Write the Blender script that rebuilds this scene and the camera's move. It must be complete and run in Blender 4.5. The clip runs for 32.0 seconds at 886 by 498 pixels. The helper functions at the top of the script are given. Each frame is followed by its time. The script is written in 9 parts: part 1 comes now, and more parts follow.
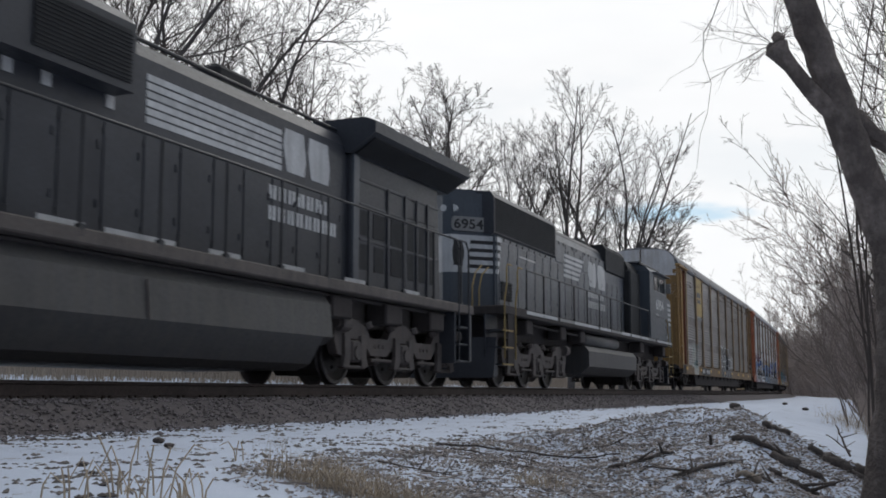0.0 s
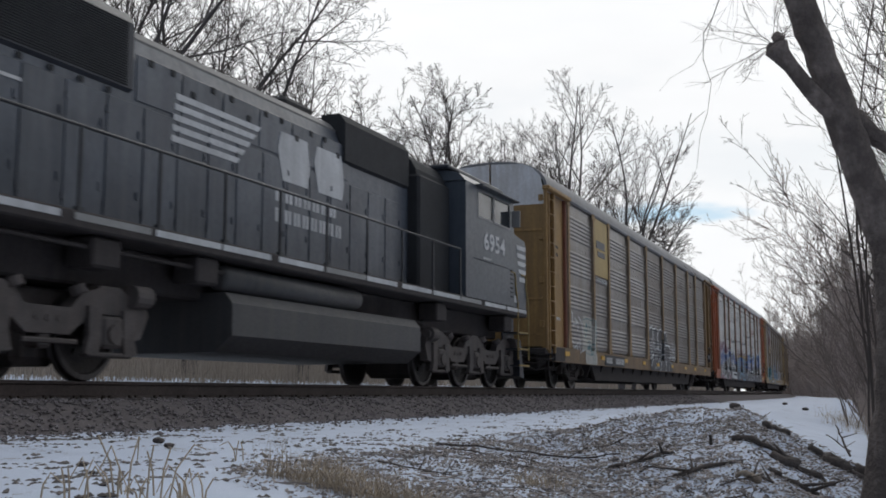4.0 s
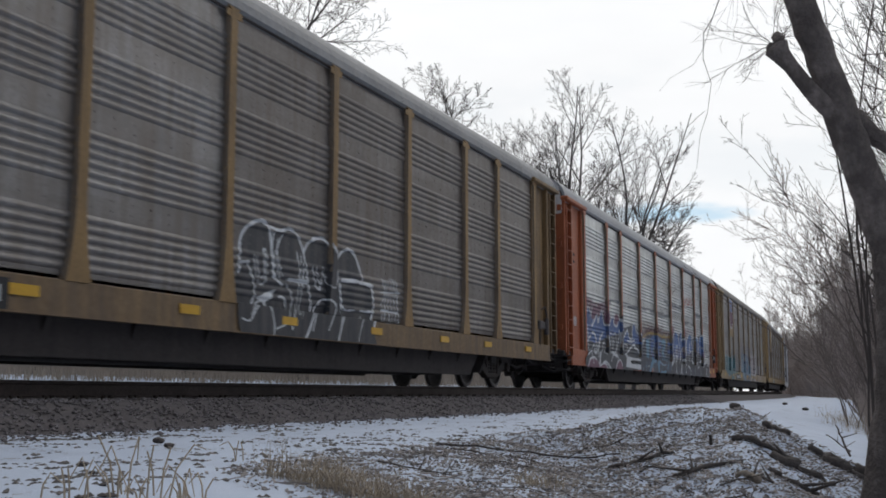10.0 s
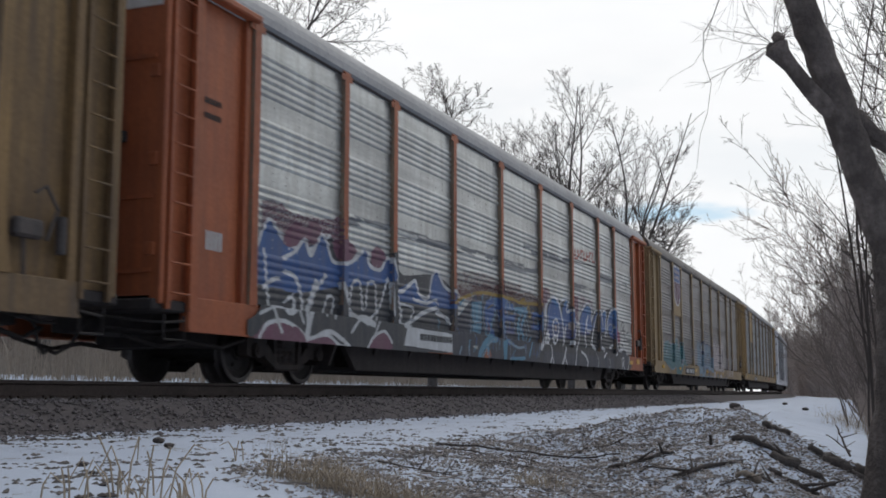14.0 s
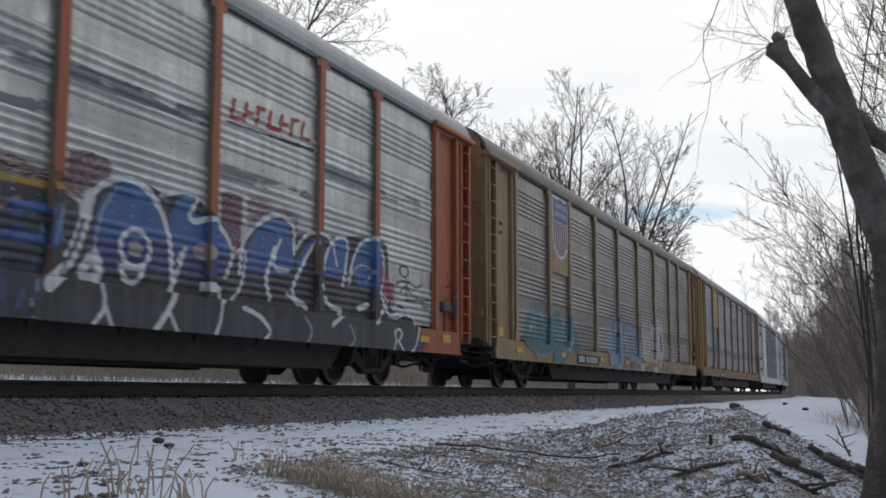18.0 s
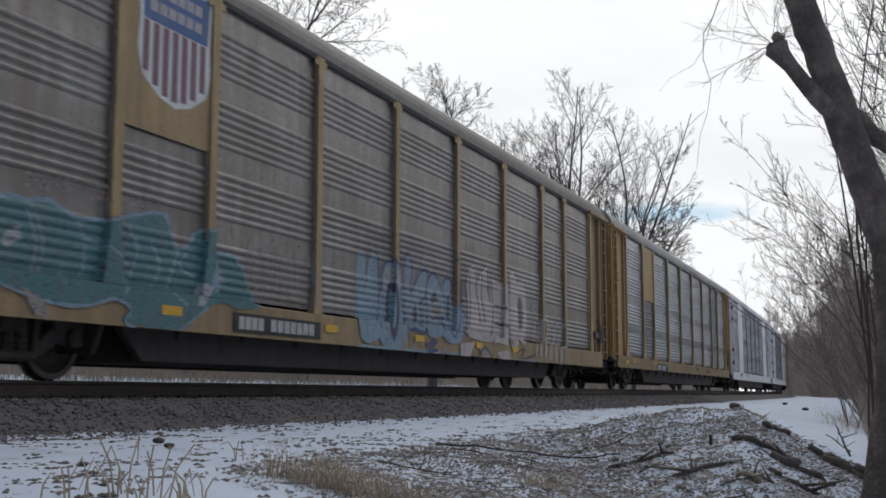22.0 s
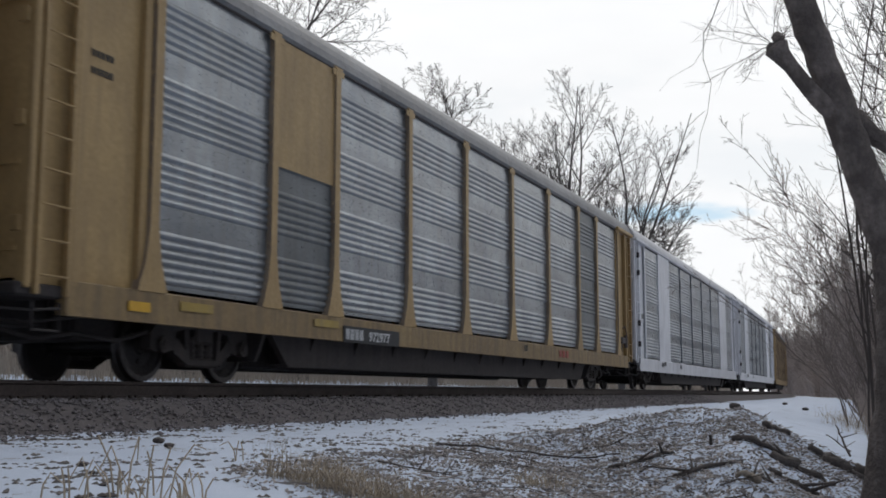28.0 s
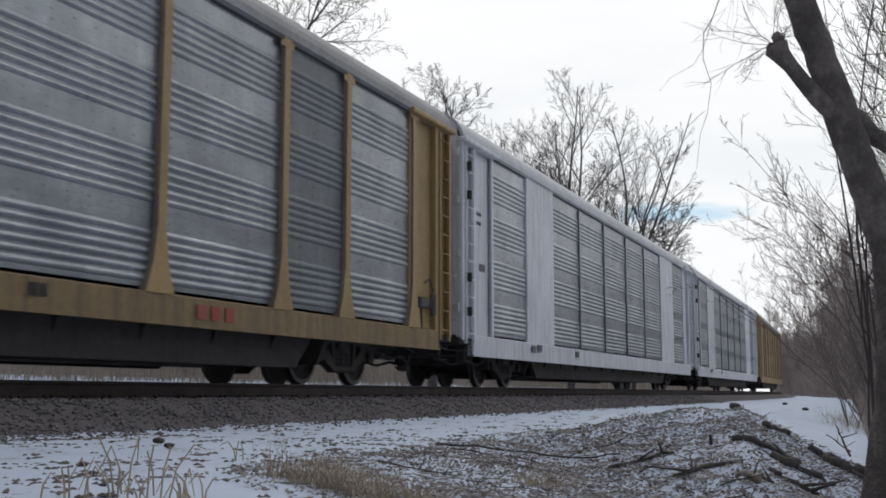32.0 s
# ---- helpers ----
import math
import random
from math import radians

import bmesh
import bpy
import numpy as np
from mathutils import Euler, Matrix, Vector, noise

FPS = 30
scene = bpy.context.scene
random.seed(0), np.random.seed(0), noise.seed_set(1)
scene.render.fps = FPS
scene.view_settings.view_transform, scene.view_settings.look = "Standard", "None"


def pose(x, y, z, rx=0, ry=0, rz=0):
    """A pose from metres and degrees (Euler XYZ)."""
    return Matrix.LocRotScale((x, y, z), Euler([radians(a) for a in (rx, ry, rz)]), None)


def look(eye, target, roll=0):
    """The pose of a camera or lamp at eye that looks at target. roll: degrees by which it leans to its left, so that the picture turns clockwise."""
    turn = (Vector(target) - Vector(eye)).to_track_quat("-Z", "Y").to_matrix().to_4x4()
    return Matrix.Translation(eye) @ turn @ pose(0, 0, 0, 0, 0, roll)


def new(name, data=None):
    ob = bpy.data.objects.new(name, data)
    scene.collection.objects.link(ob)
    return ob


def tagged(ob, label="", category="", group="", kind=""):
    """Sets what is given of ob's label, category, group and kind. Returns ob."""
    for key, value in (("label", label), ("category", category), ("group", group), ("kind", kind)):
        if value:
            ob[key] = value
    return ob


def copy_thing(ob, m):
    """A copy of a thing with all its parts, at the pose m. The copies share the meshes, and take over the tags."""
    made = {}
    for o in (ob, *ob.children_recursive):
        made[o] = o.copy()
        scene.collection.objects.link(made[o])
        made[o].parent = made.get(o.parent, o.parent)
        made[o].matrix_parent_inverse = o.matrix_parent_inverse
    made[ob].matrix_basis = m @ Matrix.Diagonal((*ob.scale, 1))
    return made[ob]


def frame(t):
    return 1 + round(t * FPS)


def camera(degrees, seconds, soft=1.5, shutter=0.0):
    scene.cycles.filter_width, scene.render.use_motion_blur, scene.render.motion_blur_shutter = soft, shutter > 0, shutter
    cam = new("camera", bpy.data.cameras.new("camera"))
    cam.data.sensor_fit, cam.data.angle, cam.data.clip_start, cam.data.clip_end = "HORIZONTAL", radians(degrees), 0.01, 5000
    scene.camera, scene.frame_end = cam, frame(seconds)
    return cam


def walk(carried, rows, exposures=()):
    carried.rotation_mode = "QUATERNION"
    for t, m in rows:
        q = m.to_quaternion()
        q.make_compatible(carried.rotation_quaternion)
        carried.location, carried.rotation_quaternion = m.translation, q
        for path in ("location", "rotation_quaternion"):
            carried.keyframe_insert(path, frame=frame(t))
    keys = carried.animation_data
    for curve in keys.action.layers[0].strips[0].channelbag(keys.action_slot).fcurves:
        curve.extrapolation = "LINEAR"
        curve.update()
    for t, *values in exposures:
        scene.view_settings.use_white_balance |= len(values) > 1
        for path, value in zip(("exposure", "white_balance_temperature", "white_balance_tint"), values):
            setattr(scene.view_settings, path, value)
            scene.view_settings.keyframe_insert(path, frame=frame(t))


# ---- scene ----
# Camera: on the bank beside the line, it stands still.
cam = camera(43.03, 32.0, soft=1.75, shutter=0.5)
EYE = Vector((0.0, -9.659, -0.125))
YAW, PITCH = radians(22.14), radians(7.318)
VIEW = look(EYE, EYE + Vector((math.cos(YAW) * math.cos(PITCH), math.sin(YAW) * math.cos(PITCH), math.sin(PITCH))))
walk(cam, [(0, VIEW), (32.0, VIEW)])

# Light: a bright winter overcast, brightest towards the veiled sun beyond the train.
SUN_DIR = Vector((math.cos(radians(8)) * math.cos(radians(34)), math.sin(radians(8)) * math.cos(radians(34)), math.sin(radians(34))))
world = bpy.data.worlds.new("winter_sky")
scene.world = world
world.use_nodes = True
wn, wl = world.node_tree.nodes, world.node_tree.links
wn.clear()


def wnode(kind, operation="", interpolation_type=""):
    n = wn.new(kind)
    if operation:
        n.operation = operation
    if interpolation_type:
        n.interpolation_type = interpolation_type
    return n


w_co = wnode("ShaderNodeTexCoord")
w_sky = wn.new("ShaderNodeTexSky")
w_sky.sky_type, w_sky.sun_disc, w_sky.sun_elevation, w_sky.sun_rotation = "NISHITA", False, radians(34), radians(90 - 8)
w_skyb = wnode("ShaderNodeVectorMath", operation="SCALE")
w_skyb.inputs[3].default_value = 0.06
wl.new(w_sky.outputs[0], w_skyb.inputs[0])
w_dot = wnode("ShaderNodeVectorMath", operation="DOT_PRODUCT")
w_dot.inputs[1].default_value = SUN_DIR
wl.new(w_co.outputs["Generated"], w_dot.inputs[0])
w_glow = wnode("ShaderNodeMapRange", interpolation_type="SMOOTHSTEP")
for i, v in ((1, -0.15), (2, 0.75), (3, 0.30), (4, 0.995)):
    w_glow.inputs[i].default_value = v
wl.new(w_dot.outputs["Value"], w_glow.inputs[0])
w_map = wn.new("ShaderNodeMapping")
w_map.inputs["Scale"].default_value = (1.0, 1.0, 3.4)
w_map.inputs["Rotation"].default_value = (0.0, 0.0, 0.5)
wl.new(w_co.outputs["Generated"], w_map.inputs[0])
w_noise = wn.new("ShaderNodeTexNoise")
w_noise.inputs["Scale"].default_value, w_noise.inputs["Detail"].default_value, w_noise.inputs["Roughness"].default_value = 2.6, 6.0, 0.55
wl.new(w_map.outputs[0], w_noise.inputs["Vector"])
w_cover = wnode("ShaderNodeMapRange", interpolation_type="SMOOTHSTEP")
for i, v in ((1, 0.30), (2, 0.44), (3, 0.93), (4, 1.0)):
    w_cover.inputs[i].default_value = v
wl.new(w_noise.outputs["Fac"], w_cover.inputs[0])
w_tone = wnode("ShaderNodeMapRange")
for i, v in ((1, 0.3), (2, 0.7), (3, 0.93), (4, 1.03)):
    w_tone.inputs[i].default_value = v
wl.new(w_noise.outputs["Fac"], w_tone.inputs[0])
w_mul = wnode("ShaderNodeMath", operation="MULTIPLY")
wl.new(w_glow.outputs[0], w_mul.inputs[0])
wl.new(w_tone.outputs[0], w_mul.inputs[1])
w_cloud = wnode("ShaderNodeVectorMath", operation="SCALE")
w_tint = wn.new("ShaderNodeMix")
w_tint.data_type = "RGBA"
w_tint.inputs[6].default_value, w_tint.inputs[7].default_value = (0.80, 0.94, 1.18, 1), (0.985, 0.995, 1.01, 1)
w_tf = wnode("ShaderNodeMapRange")
for i, v in ((1, 0.3), (2, 1.0), (3, 0.0), (4, 1.0)):
    w_tf.inputs[i].default_value = v
wl.new(w_glow.outputs[0], w_tf.inputs[0])
wl.new(w_tf.outputs[0], w_tint.inputs[0])
wl.new(w_tint.outputs[2], w_cloud.inputs[0])
wl.new(w_mul.outputs[0], w_cloud.inputs[3])
# a narrow blue gap in the cloud, low over the line
w_sub = wnode("ShaderNodeVectorMath", operation="SUBTRACT")
w_sub.inputs[1].default_value = (0.9714, 0.1794, 0.1555)
wl.new(w_co.outputs["Generated"], w_sub.inputs[0])
w_gm = wn.new("ShaderNodeMapping")
w_gm.inputs["Rotation"].default_value = (0.14, 0.0, 0.0)
w_gm.inputs["Scale"].default_value = (4.0, 17.0, 95.0)
wl.new(w_sub.outputs[0], w_gm.inputs[0])
w_len = wnode("ShaderNodeVectorMath", operation="LENGTH")
wl.new(w_gm.outputs[0], w_len.inputs[0])
w_ragged = wnode("ShaderNodeMath", operation="MULTIPLY_ADD")
w_n2 = wn.new("ShaderNodeTexNoise")
w_n2.inputs["Scale"].default_value, w_n2.inputs["Detail"].default_value = 30.0, 4.0
wl.new(w_map.outputs[0], w_n2.inputs["Vector"])
wl.new(w_n2.outputs["Fac"], w_ragged.inputs[0])
w_ragged.inputs[1].default_value = 1.2
wl.new(w_len.outputs["Value"], w_ragged.inputs[2])
w_gap = wnode("ShaderNodeMapRange", interpolation_type="SMOOTHSTEP")
for i, v in ((1, 0.75), (2, 1.9), (3, 0.15), (4, 1.0)):
    w_gap.inputs[i].default_value = v
wl.new(w_ragged.outputs[0], w_gap.inputs[0])
w_cov2 = wnode("ShaderNodeMath", operation="MULTIPLY")
wl.new(w_cover.outputs[0], w_cov2.inputs[0])
wl.new(w_gap.outputs[0], w_cov2.inputs[1])
w_mix = wn.new("ShaderNodeMix")
w_mix.data_type = "RGBA"
wl.new(w_cov2.outputs[0], w_mix.inputs[0])
w_blue = wn.new("ShaderNodeMix")
w_blue.data_type = "RGBA"
w_blue.inputs[0].default_value, w_blue.inputs[7].default_value = 0.75, (0.36, 0.66, 0.90, 1)
wl.new(w_skyb.outputs[0], w_blue.inputs[6])
wl.new(w_blue.outputs[2], w_mix.inputs[6])
wl.new(w_cloud.outputs[0], w_mix.inputs[7])
w_bg = wn.new("ShaderNodeBackground")
w_bg.inputs["Strength"].default_value = 1.02
wl.new(w_mix.outputs[2], w_bg.inputs["Color"])
w_out = wn.new("ShaderNodeOutputWorld")
wl.new(w_bg.outputs[0], w_out.inputs[0])

sun = new("sun", bpy.data.lights.new("sun", "SUN"))
sun.data.energy, sun.data.angle, sun.data.color = 0.25, radians(25), (1.0, 0.96, 0.9)
sun.matrix_world = look(SUN_DIR * 60, (0, 0, 0))


# ---- materials ----
def mat(name, col, col2=None, rough=0.6, metal=0.0, big=1.5, fine=30.0, bump=0.15, streak=None, amount=0.5, dist=0.01, contrast=(0.35, 0.7), spread=0.06, gloss=0.4, band=None):
    """Paint, metal, stone or bark: two tones at a large and a fine scale, dirt that runs down (streak), fine relief."""
    m = bpy.data.materials.new(name)
    m.use_nodes = True
    n, l = m.node_tree.nodes, m.node_tree.links
    b = n["Principled BSDF"]
    col2 = col2 or tuple(c * 0.6 for c in col)
    co = n.new("ShaderNodeTexCoord")
    info = n.new("ShaderNodeObjectInfo")
    off = n.new("ShaderNodeVectorMath")
    off.operation = "MULTIPLY_ADD"
    off.inputs[1].default_value = (37, 19, 53)
    l.new(info.outputs["Random"], off.inputs[0])
    l.new(co.outputs["Object"], off.inputs[2])

    def tex(scale, detail, vec=None):
        t = n.new("ShaderNodeTexNoise")
        t.inputs["Scale"].default_value, t.inputs["Detail"].default_value, t.inputs["Roughness"].default_value = scale, detail, 0.6
        l.new(vec or off.outputs[0], t.inputs["Vector"])
        return t.outputs["Fac"]

    def span(v, lo, hi, a=0.0, z=1.0):
        r = n.new("ShaderNodeMapRange")
        for i, x in ((1, lo), (2, hi), (3, a), (4, z)):
            r.inputs[i].default_value = x
        l.new(v, r.inputs[0])
        return r.outputs[0]

    def mix(f, a, c):
        x = n.new("ShaderNodeMix")
        x.data_type = "RGBA"
        l.new(f, x.inputs[0])
        for i, v in ((6, a), (7, c)):
            if isinstance(v, tuple):
                x.inputs[i].default_value = (*v, 1)
            else:
                l.new(v, x.inputs[i])
        return x.outputs[2]

    large, grain = tex(big, 5.0), tex(fine, 3.0)
    out = mix(span(large, *contrast), col, col2)
    out = mix(span(grain, 0.3, 0.7, 0.0, 0.45), out, tuple(c * 0.72 for c in col2))
    if streak:
        mp = n.new("ShaderNodeMapping")
        mp.inputs["Scale"].default_value = (5.0, 5.0, 0.45)
        l.new(off.outputs[0], mp.inputs[0])
        out = mix(span(tex(1.3, 6.0, mp.outputs[0]), 0.42, 0.68, 0.0, amount), out, streak)
    if band:
        mp = n.new("ShaderNodeMapping")
        mp.inputs["Scale"].default_value = (0.22, 0.22, 3.2)
        l.new(off.outputs[0], mp.inputs[0])
        out = mix(span(tex(1.0, 5.0, mp.outputs[0]), 0.46, 0.64, 0.0, 0.55), out, band)
    bright = n.new("ShaderNodeHueSaturation")
    l.new(span(info.outputs["Random"], 0, 1, 1 - spread, 1 + spread), bright.inputs["Value"])
    l.new(out, bright.inputs["Color"])
    l.new(bright.outputs[0], b.inputs["Base Color"])
    l.new(span(grain, 0.2, 0.8, max(rough - 0.12, 0.05), min(rough + 0.12, 1.0)), b.inputs["Roughness"])
    b.inputs["Metallic"].default_value = metal
    b.inputs["Specular IOR Level"].default_value = gloss
    if bump:
        bu = n.new("ShaderNodeBump")
        bu.inputs["Strength"].default_value, bu.inputs["Distance"].default_value = bump, dist
        l.new(grain, bu.inputs["Height"])
        l.new(bu.outputs[0], b.inputs["Normal"])
    return m


DIRT = (0.085, 0.068, 0.055)
M_galv = mat("galvanised_sheet_weathered", (0.30, 0.29, 0.286), (0.185, 0.175, 0.169), 0.40, 0.5, 0.9, 22, 0.08, (0.145, 0.115, 0.094), 0.7, band=(0.16, 0.142, 0.128))
M_galv_brown = mat("galvanised_sheet_grimy", (0.235, 0.216, 0.203), (0.142, 0.126, 0.116), 0.46, 0.4, 0.9, 22, 0.08, (0.11, 0.085, 0.066), 0.75, band=(0.12, 0.10, 0.088))
M_galv_pale = mat("galvanised_sheet_pale", (0.69, 0.715, 0.70), (0.47, 0.485, 0.48), 0.36, 0.55, 1.1, 22, 0.1, (0.24, 0.22, 0.2), 0.45, band=(0.26, 0.265, 0.27))
M_galv_new = mat("galvanised_sheet_bright", (0.42, 0.45, 0.48), (0.21, 0.23, 0.26), 0.33, 0.66, 1.1, 22, 0.1, (0.24, 0.23, 0.215), 0.45, band=(0.20, 0.21, 0.22))
M_galv_dark = mat("galvanised_sheet_replaced", (0.20, 0.215, 0.225), (0.15, 0.16, 0.165), 0.5, 0.35, 1.3, 25, 0.1, DIRT, 0.3)
M_tan = mat("yellow_rack_paint", (0.40, 0.24, 0.085), (0.27, 0.165, 0.065), 0.6, 0.0, 0.9, 18, 0.15, (0.16, 0.095, 0.05), 0.55)
M_board = mat("faded_yellow_board", (0.50, 0.365, 0.14), (0.40, 0.285, 0.115), 0.6, 0.0, 0.9, 18, 0.1, (0.25, 0.18, 0.09), 0.35)
M_sill2 = mat("grimy_buff_sill", (0.33, 0.225, 0.10), (0.22, 0.15, 0.075), 0.62, 0.0, 0.6, 16, 0.15, (0.13, 0.09, 0.06), 0.7)
M_sill = mat("grimy_yellow_sill", (0.27, 0.175, 0.085), (0.165, 0.108, 0.062), 0.65, 0.0, 0.7, 16, 0.15, (0.10, 0.075, 0.055), 0.8)
M_tan2 = mat("ochre_rack_paint", (0.40, 0.285, 0.145), (0.29, 0.205, 0.11), 0.6, 0.0, 0.9, 18, 0.15, (0.17, 0.115, 0.075), 0.55)
M_tan3 = mat("buff_rack_paint", (0.46, 0.31, 0.135), (0.34, 0.225, 0.10), 0.55, 0.0, 0.9, 18, 0.15, (0.18, 0.12, 0.07), 0.32)
M_orange = mat("orange_rack_paint", (0.47, 0.135, 0.05), (0.34, 0.095, 0.042), 0.55, 0.0, 0.9, 18, 0.15, (0.16, 0.065, 0.04), 0.5)
M_whitecar = mat("white_rack_paint", (0.84, 0.84, 0.87), (0.70, 0.70, 0.73), 0.5, 0.0, 0.9, 18, 0.1, (0.30, 0.27, 0.25), 0.4)
M_roof = mat("galvanised_roof", (0.27, 0.272, 0.28), (0.19, 0.19, 0.197), 0.6, 0.1, 0.8, 14, 0.1, (0.25, 0.23, 0.21), 0.35)
M_roof_pale = mat("pale_galvanised_roof", (0.40, 0.405, 0.42), (0.30, 0.305, 0.315), 0.6, 0.1, 0.8, 14, 0.1, (0.25, 0.24, 0.235), 0.3)
M_roof_dark = mat("sooty_roof", (0.16, 0.148, 0.14), (0.11, 0.10, 0.095), 0.6, 0.1, 0.8, 14, 0.1, (0.1, 0.08, 0.07), 0.4)
M_post_brown = mat("grimy_post_paint", (0.35, 0.215, 0.085), (0.24, 0.15, 0.065), 0.65, 0.0, 1.2, 20, 0.15, (0.12, 0.08, 0.05), 0.5)
M_post_ochre = mat("grimy_ochre_post", (0.46, 0.335, 0.165), (0.36, 0.25, 0.12), 0.65, 0.0, 1.2, 20, 0.15, (0.14, 0.095, 0.06), 0.5)
M_roof_white = mat("white_roof", (0.62, 0.62, 0.645), (0.50, 0.50, 0.525), 0.6, 0.0, 0.8, 14, 0.1, (0.25, 0.23, 0.22), 0.35)
M_door_white = mat("white_door_top", (0.74, 0.74, 0.75), (0.56, 0.55, 0.54), 0.6, 0.0, 1.2, 18, 0.1, (0.35, 0.29, 0.23), 0.45)
M_under = mat("grimy_underframe", (0.054, 0.046, 0.045), (0.038, 0.033, 0.033), 0.85, 0.05, 2.0, 25, 0.3, (0.075, 0.062, 0.056), 0.4)
M_dusty = mat("dusty_walkway", (0.125, 0.108, 0.10), (0.08, 0.07, 0.066), 0.75, 0.0, 1.2, 20, 0.2, (0.16, 0.135, 0.12), 0.5)
M_truck = mat("rusty_cast_truck", (0.115, 0.10, 0.096), (0.07, 0.062, 0.06), 0.75, 0.05, 3.0, 35, 0.35, (0.14, 0.11, 0.095), 0.4)
M_ftruck = mat("grimy_cast_truck", (0.066, 0.056, 0.053), (0.042, 0.036, 0.034), 0.8, 0.05, 3.0, 35, 0.35, (0.09, 0.07, 0.06), 0.4)
M_wheel = mat("wheel_steel", (0.062, 0.054, 0.051), (0.042, 0.037, 0.036), 0.6, 0.3, 3.0, 30, 0.2)
M_tread = mat("worn_tread", (0.11, 0.10, 0.097), (0.07, 0.063, 0.062), 0.45, 0.7, 3.0, 30, 0.05)
M_black = mat("locomotive_black", (0.058, 0.062, 0.073), (0.038, 0.041, 0.050), 0.40, 0.0, 0.9, 20, 0.05, (0.052, 0.055, 0.062), 0.3, gloss=0.25)
# faded black; its far-apart tones put blotchy reflections into the colour
M_black2 = mat("faded_black_reflections", (0.100, 0.116, 0.142), (0.048, 0.056, 0.072), 0.36, 0.0, 0.7, 14, 0.05, (0.16, 0.17, 0.185), 0.35, contrast=(0.35, 0.65))
M_cab = mat("cab_blue_black", (0.080, 0.095, 0.116), (0.055, 0.067, 0.084), 0.38, 0.0, 0.7, 14, 0.04, (0.09, 0.10, 0.115), 0.3)
M_rear = mat("rusty_brown_end_paint", (0.29, 0.18, 0.075), (0.18, 0.112, 0.055), 0.65, 0.0, 0.8, 18, 0.15, (0.08, 0.058, 0.045), 0.7)
M_rust = mat("rusty_red_strip", (0.22, 0.085, 0.05), (0.14, 0.055, 0.038), 0.7, 0.0, 2, 20, 0.15)
M_lgrey = mat("locomotive_roof_grey", (0.19, 0.19, 0.19), (0.13, 0.13, 0.13), 0.6, 0.0, 1.0, 18, 0.06, (0.12, 0.115, 0.11), 0.4)
M_tank = mat("tank_grey", (0.070, 0.069, 0.072), (0.050, 0.049, 0.051), 0.5, 0.0, 1.0, 20, 0.08, (0.08, 0.075, 0.068), 0.6)
M_screen = mat("dark_mesh_screen", (0.032, 0.033, 0.036), (0.022, 0.023, 0.025), 0.8, 0.0, 3, 90, 0.6)
M_lwhite = mat("locomotive_white", (0.64, 0.65, 0.66), (0.46, 0.47, 0.48), 0.5, 0.0, 1.4, 22, 0.05, (0.26, 0.26, 0.27), 0.45)
M_steps = mat("handrail_yellow", (0.36, 0.26, 0.10), (0.24, 0.17, 0.07), 0.6, 0.0, 3, 30, 0.1)
M_plate = mat("number_board_grey", (0.30, 0.30, 0.295), (0.23, 0.23, 0.225), 0.5, 0.0, 4, 40, 0.05)
M_rail_h = mat("handrail_dark", (0.05, 0.053, 0.06), (0.035, 0.036, 0.04), 0.45, 0.2, 3, 30, 0.1)
M_yellow = mat("reflector_yellow", (0.72, 0.42, 0.03), (0.6, 0.33, 0.03), 0.4, 0.0, 4, 40, 0.05)
M_stencil = mat("stencil_white", (0.62, 0.62, 0.62), (0.5, 0.5, 0.5), 0.6, 0.0, 5, 40, 0.05)
M_blackpanel = mat("number_board_black", (0.03, 0.03, 0.033), (0.02, 0.02, 0.022), 0.6, 0.0, 4, 40, 0.05)
M_rail = mat("rail_steel_rust", (0.105, 0.082, 0.075), (0.07, 0.055, 0.05), 0.7, 0.3, 2, 30, 0.25)
M_railtop = mat("rail_head_polished", (0.4, 0.4, 0.41), (0.3, 0.3, 0.3), 0.28, 0.95, 2, 30, 0.05)
M_tie = mat("creosoted_timber", (0.07, 0.055, 0.045), (0.045, 0.037, 0.03), 0.85, 0, 3, 30, 0.5)
M_stone = mat("ballast_stone", (0.140, 0.122, 0.122), (0.088, 0.077, 0.078), 0.9, 0, 3, 26, 0.6, spread=0.3)
M_bark = mat("grey_brown_bark", (0.30, 0.25, 0.222), (0.15, 0.122, 0.108), 0.9, 0, 5, 26, 1.0, (0.10, 0.082, 0.072), 0.75, dist=0.05, contrast=(0.42, 0.58))
M_twig = mat("winter_twig", (0.14, 0.118, 0.108), (0.095, 0.08, 0.073), 0.85, 0, 2, 15, 0.2)
M_bark_far = mat("dark_grey_bark", (0.14, 0.125, 0.118), (0.09, 0.08, 0.075), 0.9, 0, 3, 20, 0.5, (0.07, 0.062, 0.058), 0.5)
M_thicket = mat("brown_thicket_twig", (0.22, 0.175, 0.15), (0.15, 0.12, 0.103), 0.9, 0, 2, 15, 0.2)
M_twig_far = mat("dark_winter_twig", (0.11, 0.095, 0.088), (0.075, 0.065, 0.06), 0.9, 0, 2, 15, 0.2)
M_sapling = mat("brown_sapling_bark", (0.11, 0.088, 0.076), (0.072, 0.059, 0.052), 0.9, 0, 2, 15, 0.2)
M_post_side = mat("post_side_buff", (0.36, 0.28, 0.20), (0.25, 0.19, 0.14), 0.6, 0.1, 1.2, 20, 0.15, (0.14, 0.11, 0.09), 0.5)
# brush and far woods: paler than real twigs, haze put into the colour
M_brush = mat("hazed_brown_brush", (0.42, 0.34, 0.29), (0.30, 0.24, 0.205), 0.9, 0, 2, 15, 0.2)
